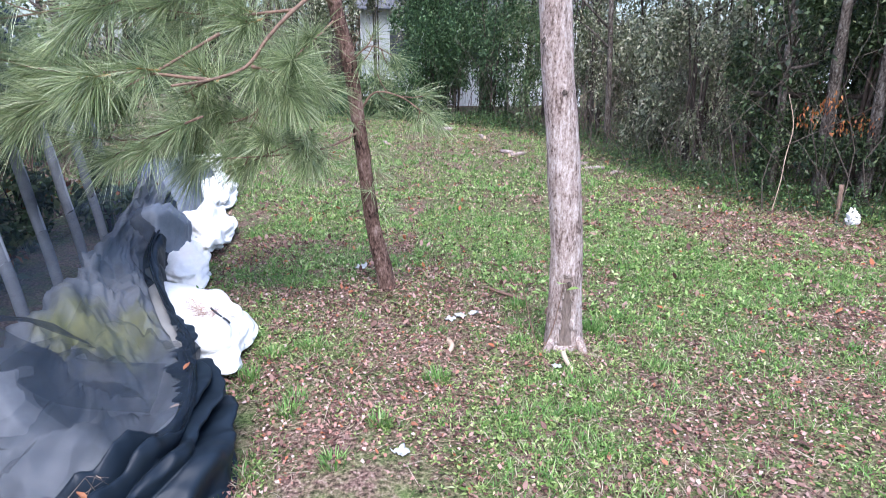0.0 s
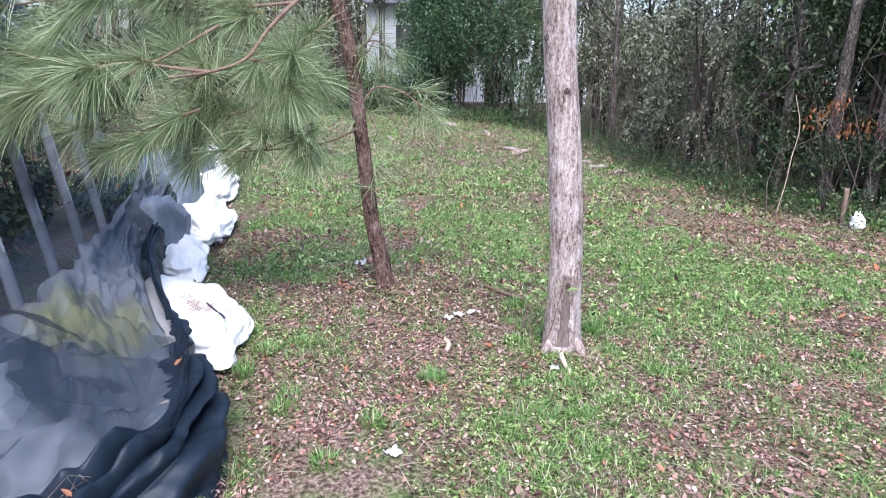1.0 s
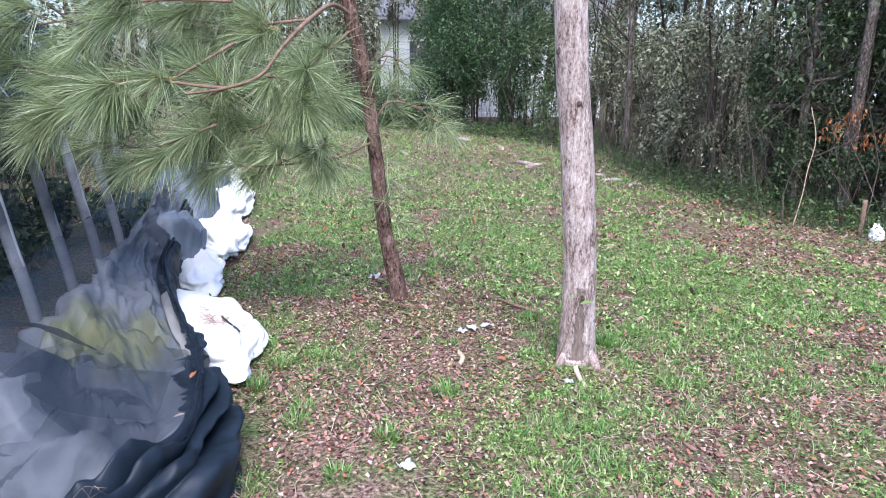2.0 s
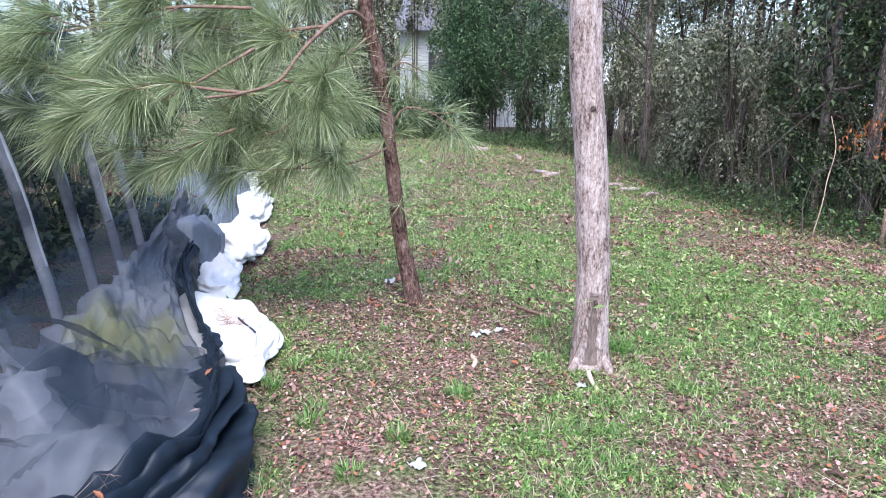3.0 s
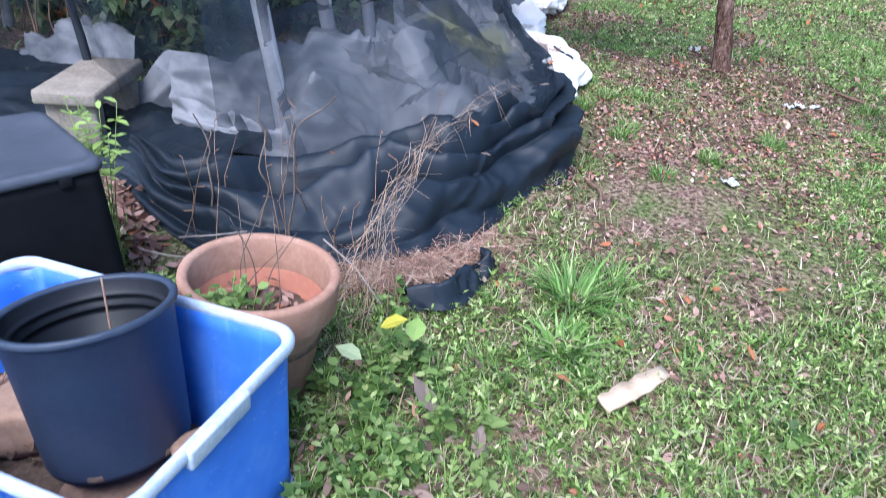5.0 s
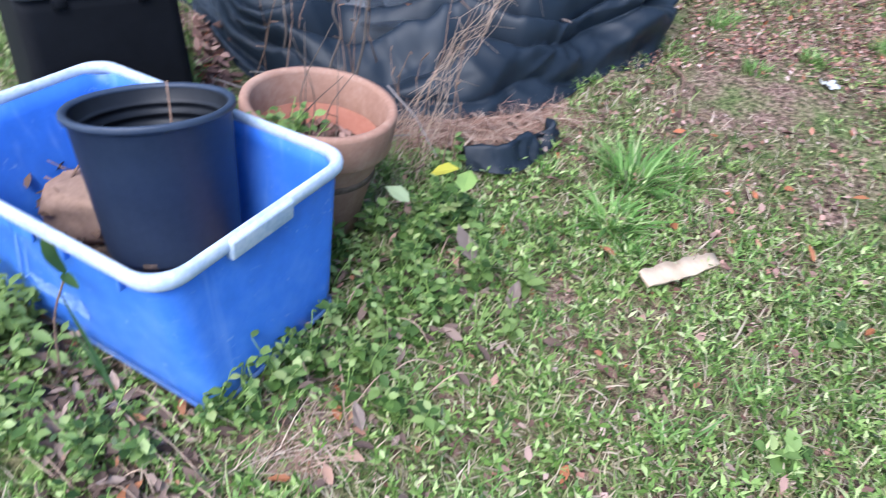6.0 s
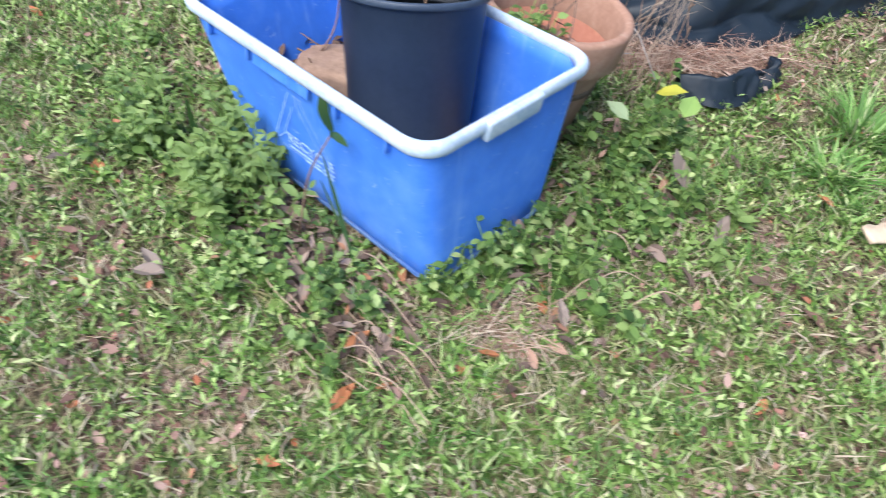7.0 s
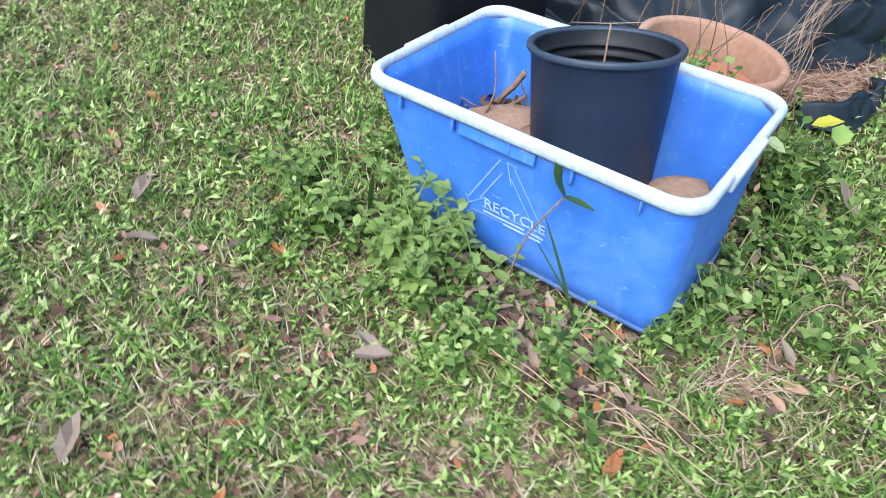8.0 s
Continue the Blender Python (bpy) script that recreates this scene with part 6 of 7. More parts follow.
def patch(x, y):
    """Where the lawn is thick (towards 1) and where it is bare (towards 0)."""
    a = 0.5 * np.sin(1.3 * x + 0.6 * y + 0.5) * np.sin(0.9 * y - 0.7 * x + 1.1) + 0.6 * np.sin(3.1 * x - 2.3 * y) * np.sin(2.7 * y + 1.7 * x + 0.3)
    a += 0.6 * np.sin(7.3 * x + 5.1 * y + 1.3 * np.sin(2.1 * y)) * np.sin(6.7 * y - 4.9 * x + 1.1 * np.sin(1.7 * x)) + 0.5 * np.sin(15.3 * x - 11.1 * y + 1.5 * np.sin(3.3 * x)) * np.sin(13.7 * y + 9.9 * x + 1.2 * np.sin(2.9 * y))
    spots = sum(0.8 * np.exp(-((x - sx) ** 2 + (y - sy) ** 2) / r ** 2) for sx, sy, r in LUSH_SPOTS) - sum(0.95 * np.exp(-((x - sx) ** 2 + (y - sy) ** 2) / r ** 2) for sx, sy, r in BARE_SPOTS)
    return np.clip(0.52 + 0.9 * a + spots + 0.4 * np.clip((1.2 - y) / 0.5, 0, 1) - 0.45 * np.clip((0.7 - y) / 0.5, 0, 1) * a, np.where(y < 0.9, 0.5, 0.03), 1)


def under_things(x, y):
    """Places taken by the bin, the pots and the net."""
    c, s = math.cos(radians(7.5)), math.sin(radians(7.5))
    bx, by = (x + 1.198) * c + (y - 0.035) * s, -(x + 1.205) * s + (y - 0.035) * c
    hit = (abs(bx) < 0.31) & (abs(by) < 0.2)
    hit |= (x + 1.12) ** 2 + (y - 0.48) ** 2 < 0.12 ** 2
    hit |= (y > 0.95) & (y < 2.6) & (x < -0.93 - 0.05 * np.sin(5 * y)) & (x > -2.3 - 0.3 * y)
    hit |= (x < -1.25) & (x > -2.7) & (y < 1.3) & (y > 0.64 + 0.5 * np.maximum(0, -1.75 - x))
    hit |= (y >= 2.6) & (x < -0.95 - 0.52 * (y - 2.3)) & (x > -3.9)
    return hit


def sow(count, box, r, weight=None):
    x, y = r.uniform(box[0], box[1], count), r.uniform(box[2], box[3], count)
    edge = np.minimum(np.minimum(x - box[0], box[1] - x), np.minimum(y - box[2], box[3] - y))
    edge = edge + 0.35 * np.sin(2.9 * x + 1.3 * y) * np.sin(2.3 * y - 1.7 * x) + 0.15 * np.sin(7.1 * x - 5.3 * y)
    keep = ~under_things(x, y) & (r.random(count) < edge / (1.0 if box[2] < 0 else 0.6))
    if weight is not None:
        keep &= r.random(count) < weight(x, y)
    x, y = x[keep], y[keep]
    return x, y, ground_z(x, y)


def grass_field(box, count, length, width, seed, weight):
    r = np.random.default_rng(seed)
    x, y, z = sow(count, box, r, weight)
    n = len(x)
    size = np.stack([width * r.uniform(0.6, 1.4, n), length * r.uniform(0.5, 1.5, n), length * r.uniform(0.3, 1.1, n)], -1)
    return many(BLADE, np.stack([x, y, z - 0.003], -1), turns(r.uniform(0, 2 * np.pi, n), r.normal(0.0, 0.3, n), r.normal(0, 0.3, n)), size)


def leaf_field(shape, box, count, length, seed, weight, pitch=(-0.1, 0.35), lift=0.0):
    r = np.random.default_rng(seed)
    x, y, z = sow(count, box, r, weight)
    n = len(x)
    return many(shape, np.stack([x, y, z + 0.004 + lift * r.random(n)], -1), turns(r.uniform(0, 2 * np.pi, n), r.normal(pitch[0], pitch[1], n), r.normal(0, 0.35, n)), length * r.uniform(0.45, 1.3, n))


def sprigs(shape, box, count, length, leaves, seed, weight, rise=1.4, up=0.45):
    """Small weeds: leaves in turns up a short stem."""
    r = np.random.default_rng(seed)
    x, y, z = sow(count, box, r, weight)
    n = len(x)
    x, y, z = np.repeat(x, leaves), np.repeat(y, leaves), np.repeat(z, leaves)
    m = n * leaves
    tier = np.tile(np.arange(leaves) / leaves, n)
    yaw = np.repeat(r.uniform(0, 6.28, n), leaves) + np.tile(np.arange(leaves) * 2.4, n) + r.normal(0, 0.3, m)
    big = np.repeat(length * r.uniform(0.55, 1.35, n), leaves)
    sway = np.repeat(r.normal(0, 0.3, (n, 2)), leaves, axis=0) * (tier * big * rise)[:, None]
    h = z + 0.003 + tier * big * rise
    return many(shape, np.stack([x + sway[:, 0], y + sway[:, 1], h], -1), turns(yaw, r.normal(up * 0.5, 0.35, m) + up * tier, r.normal(0, 0.25, m)), big * (1.1 - 0.55 * tier))


CURLED = ([(0, 0, 0.02), (0.16, 0.25, 0.12), (0.0, 0.3, 0.02), (-0.2, 0.28, 0.1), (0.2, 0.55, 0.16), (0.0, 0.6, 0.03), (-0.17, 0.6, 0.2), (0.1, 0.85, 0.16), (-0.08, 0.85, 0.14), (0.02, 1, 0.18)],
          [(0, 1, 2), (0, 2, 3), (1, 4, 5), (1, 5, 2), (2, 5, 6), (2, 6, 3), (4, 7, 5), (5, 7, 9), (5, 9, 8), (5, 8, 6)])
POINTED = ([(0, 0, 0), (0.19, 0.42, 0.07), (-0.19, 0.42, 0.07), (0, 1, -0.12)], [(0, 1, 2), (1, 3, 2)])
LANCE = ([(0, 0, 0), (0.13, 0.42, 0.05), (-0.13, 0.42, 0.05), (0, 1, -0.12)], [(0, 1, 2), (1, 3, 2)])
green = lambda x, y: patch(x, y)
bare = lambda x, y: 1.1 - 0.85 * patch(x, y)
some = lambda x, y: 0.35 + 0.65 * patch(x, y)
NEAR, MIDDLE, FAR = (-3.8, 1.6, -2.0, 2.25), (-2.4, 4.2, 1.65, 6.75), (-5.2, 5.2, 6.25, 18.2)
AROUND = (-9.0, 9.0, -6.0, 20.0)
BAND = (-2.8, 4.4, 3.4, 8.4)      # the middle of the lawn, with coarser weeds and leaves
outside = lambda x, y: np.where((y > 1.9) & (y < 17.5) & (abs(x - 0.5) < 3.4) | (y > -1.5) & (y <= 1.9) & (abs(x + 1.1) < 2.2), 0.0, 0.25 + 0.75 * patch(x, y))


def clumps(box, count, blades, length, seed, wide=0.0042):
    """Small thick clumps of greener grass."""
    r = np.random.default_rng(seed)
    x, y, z = sow(count, box, r, green)
    n = len(x) * blades
    x, y, z = np.repeat(x, blades) + r.normal(0, 0.03, n), np.repeat(y, blades) + r.normal(0, 0.03, n), np.repeat(z, blades)
    big = np.repeat(length * r.uniform(0.6, 1.3, n // blades), blades)
    size = np.stack([wide * r.uniform(0.6, 1.4, n), big * r.uniform(0.4, 1.3, n), big * r.uniform(0.5, 1.2, n)], -1)
    return many(BLADE, np.stack([x, y, z - 0.003], -1), turns(r.uniform(0, 6.28, n), r.normal(0, 0.25, n), r.normal(0, 0.3, n)), size)


stuff("grass", [grass_field(NEAR, 165000, 0.055, 0.0046, 11, some), grass_field(MIDDLE, 130000, 0.04, 0.0038, 12, green), grass_field(FAR, 75000, 0.05, 0.011, 13, some), grass_field(AROUND, 75000, 0.07, 0.019, 14, outside)], M_GRASS, "thin short grass of the lawn with dry blades", "grass")
stuff("thatch", [grass_field(NEAR, 75000, 0.05, 0.0038, 17, some)], M_THATCH, "dry straw-coloured thatch among the grass", "dead grass")
stuff("grass_clumps", [clumps(NEAR, 700, 30, 0.075, 15), clumps(MIDDLE, 2800, 28, 0.062, 16), clumps(FAR, 1700, 16, 0.085, 18, 0.011)], M_TUFT, "small clumps of brighter green grass in the lawn", "grass")
stuff("lawn_weeds", [sprigs(LANCE, NEAR, 12000, 0.03, 7, 21, green, 1.2, 0.7), sprigs(POINTED, NEAR, 14000, 0.027, 7, 24, green, 1.3, 0.5), sprigs(HEDGE_LEAF, MIDDLE, 20000, 0.022, 5, 22, green, 0.7), sprigs(HEDGE_LEAF, BAND, 8000, 0.042, 4, 29, green, 0.6), sprigs(HEDGE_LEAF, FAR, 7000, 0.044, 4, 23, green, 0.5), sprigs(HEDGE_LEAF, AROUND, 20000, 0.042, 4, 28, outside, 0.6)], M_WEED, "low broad-leaved weeds among the grass", "weeds")
yellow = lambda x, y: np.clip(0.5 + 1.6 * np.sin(2.3 * x + 1.1 * y + 2.0 * np.sin(0.9 * y)) * np.sin(1.9 * y - 1.3 * x + 0.4), 0.05, 1) * (0.3 + 0.7 * patch(x + 0.4, y))
stuff("clover", [sprigs(HEDGE_LEAF, NEAR, 15000, 0.02, 5, 25, yellow, 0.6), sprigs(HEDGE_LEAF, MIDDLE, 42000, 0.022, 4, 26, yellow, 0.6), sprigs(HEDGE_LEAF, FAR, 26000, 0.034, 4, 27, yellow, 0.5)], M_CLOVER, "low yellow-green clover in patches of the lawn", "weeds")
stuff("leaf_crumbs", [leaf_field(CRUMB, MIDDLE, 80000, 0.021, 37, bare, (0, 0.5), 0.01), leaf_field(CRUMB, NEAR, 34000, 0.018, 38, bare, (0, 0.5), 0.01), leaf_field(CRUMB, FAR, 26000, 0.035, 39, bare, (0, 0.4), 0.01)], M_CRUMB, "broken bits of dead leaf and bark on the soil", "dead leaves")
stuff("leaf_litter", [leaf_field(DRY_LEAF, NEAR, 13500, 0.031, 31, bare, lift=0.02), leaf_field(CURLED, NEAR, 420, 0.05, 34, bare, lift=0.03), leaf_field(DRY_LEAF, MIDDLE, 24000, 0.026, 32, bare, (0, 0.5), lift=0.012), leaf_field(CURLED, MIDDLE, 900, 0.05, 35, bare, lift=0.02), leaf_field(DRY_LEAF, BAND, 7500, 0.05, 43, bare, (0, 0.5), lift=0.02), leaf_field(DRY_LEAF, FAR, 14000, 0.06, 33, bare), leaf_field(DRY_LEAF, AROUND, 6000, 0.06, 36, outside)], M_LITTER, "brown dead leaves scattered over the lawn", "dead leaves")
straw = [leaf_field(NEEDLE_STRAW, NEAR, 11000, 0.55, 41, bare, (0, 0.12)), leaf_field(NEEDLE_STRAW, MIDDLE, 26000, 0.8, 42, bare, (0, 0.12))]
bed = [straw_patch(*(np.array([-1.2, 0.95]) + (np.array([-0.9, 1.4]) - [-1.2, 0.95]) * (k / 17) + [0.03 * math.sin(k * 2.1), -0.05 * math.sin(k / 17 * 3.14)]), gz(-1.0, 1.1) + 0.006 + 0.014 * (k % 4), 0.1, 330, 80 + k) for k in range(18)]
stuff("pine_straw", bed, M_STRAW_RED, "bed of red-brown pine needles along the foot of the net", "pine straw")
straw += [straw_patch(0.62, 3.2, gz(0.62, 3.2) + 0.02, 0.12, 120, 95), straw_patch(-0.72, -0.02, gz(-0.72, 0) + 0.01, 0.1, 200, 96), straw_patch(-0.7, -0.05, gz(-0.72, 0) + 0.02, 0.07, 120, 97)]
stuff("pine_straw", straw, M_STRAW, "fallen dry pine needles on the soil", "pine straw")
on_sack = join([straw_patch(x, y, on_top(sack, x, y) + 0.004, 0.05, 55, 98 + k) for k, (x, y) in enumerate(((-1.52, 3.38), (-1.46, 3.33), (-1.4, 3.29), (-1.56, 3.44)))])
stuff("pine_straw", [on_sack], M_STRAW_RED, "dry pine needles fallen on the white sack", "pine straw")

# ---- weeds, stems and leaves close to the bin and the clay pot ----
WEED_LEAVES = [np_mesh("weed_leaf", np.array(ROUND_LEAF[0]) * k * np.array([w_, 1, 1]), np.array(ROUND_LEAF[1])) for k, w_ in ((0.7, 0.9), (0.9, 0.75), (1.0, 1.0), (1.15, 0.8))]
for m_ in WEED_LEAVES:
    m_.materials.append(M_WEED_SINGLE)
M_CLUMP = foliage("pale_weed_leaf", [(0.0, (0.07, 0.125, 0.03)), (0.5, (0.18, 0.27, 0.075)), (1.0, (0.35, 0.43, 0.165))], 0.45)
CLUMP_LEAVES = [np_mesh("clump_leaf", np.array(ROUND_LEAF[0]) * k * np.array([w_, 1, 1]), np.array(ROUND_LEAF[1])) for k, w_ in ((0.7, 0.7), (0.9, 0.6), (1.0, 0.75), (1.15, 0.6))]
for m_ in CLUMP_LEAVES:
    m_.materials.append(M_CLUMP)


def weed_plant(x, y, height, leaf, leaves, seed, label="broad-leaved weed growing beside the blue bin", spread=0.5, base=None, first=0.25, shapes=None, least=0.6):
    """Thin stems, each with its leaves up the stem."""
    z0 = gz(x, y) if base is None else base
    ob = thing("weed", (x, y, z0), label, "weed", "weeds round the bin")
    r = np.random.default_rng(seed)
    for k in range(r.integers(3, 6)):
        a, h = r.uniform(0, 6.28), height * r.uniform(least, 1.1)
        d = np.array([math.cos(a), math.sin(a), 0]) * h * spread * r.uniform(0.3, 1)
        line = smooth_line([np.array([0, 0, -0.01]), d * 0.4 + [0, 0, 0.55 * h], d + [0, 0, h]], 5)
        stem = link("stem", np_mesh("stem", *tube_arrays(line, np.linspace(0.002, 0.001, len(line)), 5)), M_WEED)
        stem.parent = ob
        start = r.uniform(0, 360)
        for n, t in enumerate(np.linspace(first, 1, leaves)):
            lf = new("leaf", (shapes or WEED_LEAVES)[r.integers(0, 4)])
            lf.parent = ob
            lf.matrix_basis = pose(*line[int(t * (len(line) - 1))], 9 + r.normal(0, 17), r.normal(0, 12), start + 95 * n) @ Matrix.Scale(leaf * r.uniform(0.6, 1.2) * (1.15 - 0.45 * t), 4)


wr = np.random.default_rng(77)
for n in range(44):      # along the long side of the bin, thinning out towards its corner
    t = wr.random() ** 1.5
    weed_plant(-1.62 + 0.78 * t + wr.normal(0, 0.05), -0.38 + 0.06 * t + wr.normal(0, 0.06), 0.07 + 0.08 * wr.random(), 0.022 + 0.014 * wr.random(), 8, 1000 + n)
for n in range(36):      # between the bin's short side and the clay pot
    weed_plant(-0.79 + wr.normal(0, 0.08), 0.34 + wr.normal(0, 0.2), 0.07 + 0.1 * wr.random(), 0.026 + 0.02 * wr.random(), 7, 1100 + n, "green weed growing beside the terracotta pot")
for n in range(26):      # looser weeds out into the lawn
    weed_plant(-0.72 + wr.normal(0, 0.09), 0.22 + wr.normal(0, 0.16), 0.05 + 0.07 * wr.random(), 0.024 + 0.02 * wr.random(), 6, 1800 + n, "green weed growing beside the terracotta pot", 0.7, None, 0.2, CLUMP_LEAVES if n % 3 == 0 else None)
for n in range(8):
    weed_plant(-0.9 + wr.normal(0, 0.05), 0.62 + wr.normal(0, 0.08), 0.12, 0.045, 5, 1200 + n, "green weed growing beside the terracotta pot")
for n in range(9):
    weed_plant(-1.16 + wr.normal(0, 0.05), 0.35 + wr.normal(0, 0.02), 0.13, 0.036, 6, 1300 + n, "small green weed in the terracotta pot", 0.5, 0.12)
for n in range(12):
    weed_plant(-0.835 + wr.normal(0, 0.012), -0.16 + 0.42 * wr.random(), 0.06 + 0.06 * wr.random(), 0.022 + 0.014 * wr.random(), 5, 2100 + n)
for n in range(14):
    weed_plant(-1.5 - 0.5 * wr.random(), -0.2 + 0.35 * wr.random() - 0.2, 0.08 + 0.05 * wr.random(), 0.03, 6, 1400 + n)
for n in range(26):      # the thick clump before the long side
    weed_plant(-1.37 + wr.normal(0, 0.12), -0.27 + wr.normal(0, 0.045), 0.12 + 0.1 * wr.random(), 0.032 + 0.018 * wr.random(), 8, 1700 + n, "thick pale green weed clump before the blue bin", 0.6, None, 0.3, CLUMP_LEAVES)
M_SPRIG = foliage("fresh_leaf", [(0.0, (0.25, 0.42, 0.08)), (1.0, (0.46, 0.6, 0.2))], 0.5, 0.4)
SPRIG_LEAVES = [np_mesh("sprig_leaf", np.array(ROUND_LEAF[0]) * k * np.array([0.6, 1, 1]), np.array(ROUND_LEAF[1])) for k in (0.7, 0.9, 1.0, 1.1)]
for m_ in SPRIG_LEAVES:
    m_.materials.append(M_SPRIG)
for n, (x, y) in enumerate(((-1.8, 0.59), (-1.83, 0.61), (-1.82, 0.58))):
    weed_plant(x, y, 0.5, 0.052, 12, 1501 + n, "fresh pale green sprig rising behind the corner of the black box", 0.16, None, 0.68, SPRIG_LEAVES, 0.85)


def blade_leaf(points, width, label, mat):
    """One long folded blade."""
    line = smooth_line(points, 6)
    n = len(line)
    w = width * np.sin(np.pi * np.clip(np.linspace(0.08, 1, n), 0, 1)) ** 0.6
    tan = np.gradient(line, axis=0)
    side = np.cross(tan, [0, 0, 1.0])
    side /= np.linalg.norm(side, axis=1)[:, None] + 1e-9
    v = np.concatenate([line - side * w[:, None] + [0, 0, 0.003], line, line + side * w[:, None] + [0, 0, 0.003]])
    i = np.arange(n - 1)
    f = np.concatenate([np.stack([i, i + 1, n + i + 1, n + i], -1), np.stack([n + i, n + i + 1, 2 * n + i + 1, 2 * n + i], -1)])
    return tagged(link("blade", np_mesh("blade", v, f), mat), label, "grass blade")


M_DARKBLADE = foliage("dark_blades", [(0.0, (0.03, 0.07, 0.02)), (1.0, (0.06, 0.12, 0.03))], 0.45, 0.25)
DARKB = "long dark green blade leaning on the blue bin"
blade_leaf([(-0.955, -0.205, -0.09), (-1.02, -0.2, 0.02), (-1.095, -0.195, 0.13)], 0.004, DARKB, M_DARKBLADE)
blade_leaf([(-0.93, -0.2, -0.1), (-1.0, -0.205, -0.01), (-1.09, -0.2, 0.06)], 0.0032, DARKB, M_DARKBLADE)
blade_leaf([(-1.068, -0.186, 0.184), (-1.085, -0.192, 0.215), (-1.098, -0.188, 0.25)], 0.011, DARKB, M_DARKBLADE)
blade_leaf([(-1.068, -0.186, 0.184), (-1.04, -0.196, 0.196), (-1.0, -0.2, 0.202)], 0.009, DARKB, M_DARKBLADE)
stick("stalk", [(-1.13, -0.23, -0.1), (-1.115, -0.21, 0.06), (-1.068, -0.186, 0.184)], 0.0025, 0.002, "thin stalk leaning on the bin", M_TWIG, "stalk")
for k, (x, y, dx, h) in enumerate(((-1.38, -0.27, 0.02, 0.16), (-1.42, -0.28, -0.05, 0.13), (-1.35, -0.27, 0.08, 0.15), (-1.48, -0.29, 0.03, 0.2))):
    blade_leaf([(x, y, -0.13), (x + dx * 0.4, y, -0.13 + 0.6 * h), (x + dx, y - 0.01, -0.13 + h)], 0.006, "dark grass blade beside the blue bin", M_DARKBLADE)
straw_a = thing("dead_grass", (-1.0, -0.28, gz(-1.0, -0.28)), "dry straw-coloured grass lying against the bin", "dead grass")
straw_b = thing("dead_grass", (-0.75, 0.25, gz(-0.75, 0.25)), "dry straw-coloured grass among the weeds", "dead grass")
pot_stems = thing("dead_plant", (POT[0], POT[1], 0.1), "dead plant of brown stems in the terracotta pot", "dead plant")
briar = thing("dead_weed", (-1.3, 0.82, gz(-1.3, 0.82)), "tangle of dead brown stems in front of the net", "dead weed")
sheaf = thing("dry_grass", (-1.09, 0.66, gz(-1.09, 0.66)), "sheaf of dry straw-coloured grass arching up behind the terracotta pot", "dry grass")
for k in range(34):      # dry stems along the foot of the bin and near the pot
    x, y = -1.25 + 0.5 * wr.random(), -0.28 + 0.05 * wr.normal()
    z = gz(x, y)
    a = wr.normal(0.2, 0.5)
    limb("stem", [(x, y, z), (x + 0.09 * math.cos(a), y + 0.09 * math.sin(a), z + 0.02 + 0.05 * wr.random()), (x + 0.2 * math.cos(a), y + 0.2 * math.sin(a) * 0.4, z + 0.01 + 0.06 * wr.random())], 0.0022, 0.0012, M_STRAW, straw_a, 4)
for k in range(16):
    x, y = -0.75 + 0.12 * wr.normal(), 0.25 + 0.2 * wr.normal()
    z = gz(x, y)
    a = wr.uniform(0, 6.28)
    limb("stem", [(x, y, z), (x + 0.07 * math.cos(a), y + 0.07 * math.sin(a), z + 0.06 * wr.random() + 0.02), (x + 0.16 * math.cos(a), y + 0.16 * math.sin(a), z + 0.02)], 0.0022, 0.0012, M_STRAW, straw_b, 4)
# dead stems standing in and behind the clay pot
for k in range(7):
    a, d = wr.uniform(0, 6.28), 0.1 * wr.random()
    x, y, h = POT[0] + d * math.cos(a), POT[1] + d * math.sin(a), wr.uniform(0.15, 0.36)
    limb("stem", [(x, y, 0.1), (x + wr.normal(0, 0.02), y + wr.normal(0, 0.02), 0.1 + 0.5 * h), (x + wr.normal(-0.03, 0.07), y + wr.normal(0.05, 0.06), 0.1 + h)], 0.002, 0.0008, M_VINE, pot_stems, 5)
for k in range(15):      # upright kinked stems with small buds
    x, y, h = -1.36 + 0.2 * wr.normal(), 0.82 + 0.09 * wr.normal(), wr.uniform(0.16, 0.52)
    z = gz(x, y)
    b = wr.normal(0, 0.1, 2)
    pts = np.array([[x + b[0] * w + wr.normal(0, 0.008), y + (b[1] + 0.05) * w + wr.normal(0, 0.008), z + h * w] for w in (0, 0.2, 0.4, 0.6, 0.8, 1.0)])
    link("stem", np_mesh("stem", *tube_arrays(pts, np.linspace(0.0024, 0.0009, 6), 5)), M_TWIG, briar)
    for w in range(2, 6):
        out = pts[w] + wr.normal(0, 0.012, 3) + [0, 0, 0.012]
        limb("bud", [tuple(pts[w]), tuple((pts[w] + out) / 2), tuple(out)], 0.0016, 0.0022, M_TWIG, briar, 4)
for k in range(13):      # low pale canes behind the pot
    x, y = -1.36 + 0.16 * wr.normal(), 0.72 + 0.06 * wr.normal()
    z, a, ln = gz(x, y) + 0.13 + 0.05 * wr.random(), wr.normal(0.35, 0.5), wr.uniform(0.1, 0.24)
    mid_ = np.array([x, y, z + 0.02 * wr.normal()])
    way = np.array([math.cos(a), math.sin(a), 0.25 * wr.normal()]) * ln / 2
    link("stem", np_mesh("stem", *tube_arrays(np.array([mid_ - way, mid_ + wr.normal(0, 0.008, 3), mid_ + way]), [0.0026, 0.0022, 0.0012], 5)), M_CANE, briar)
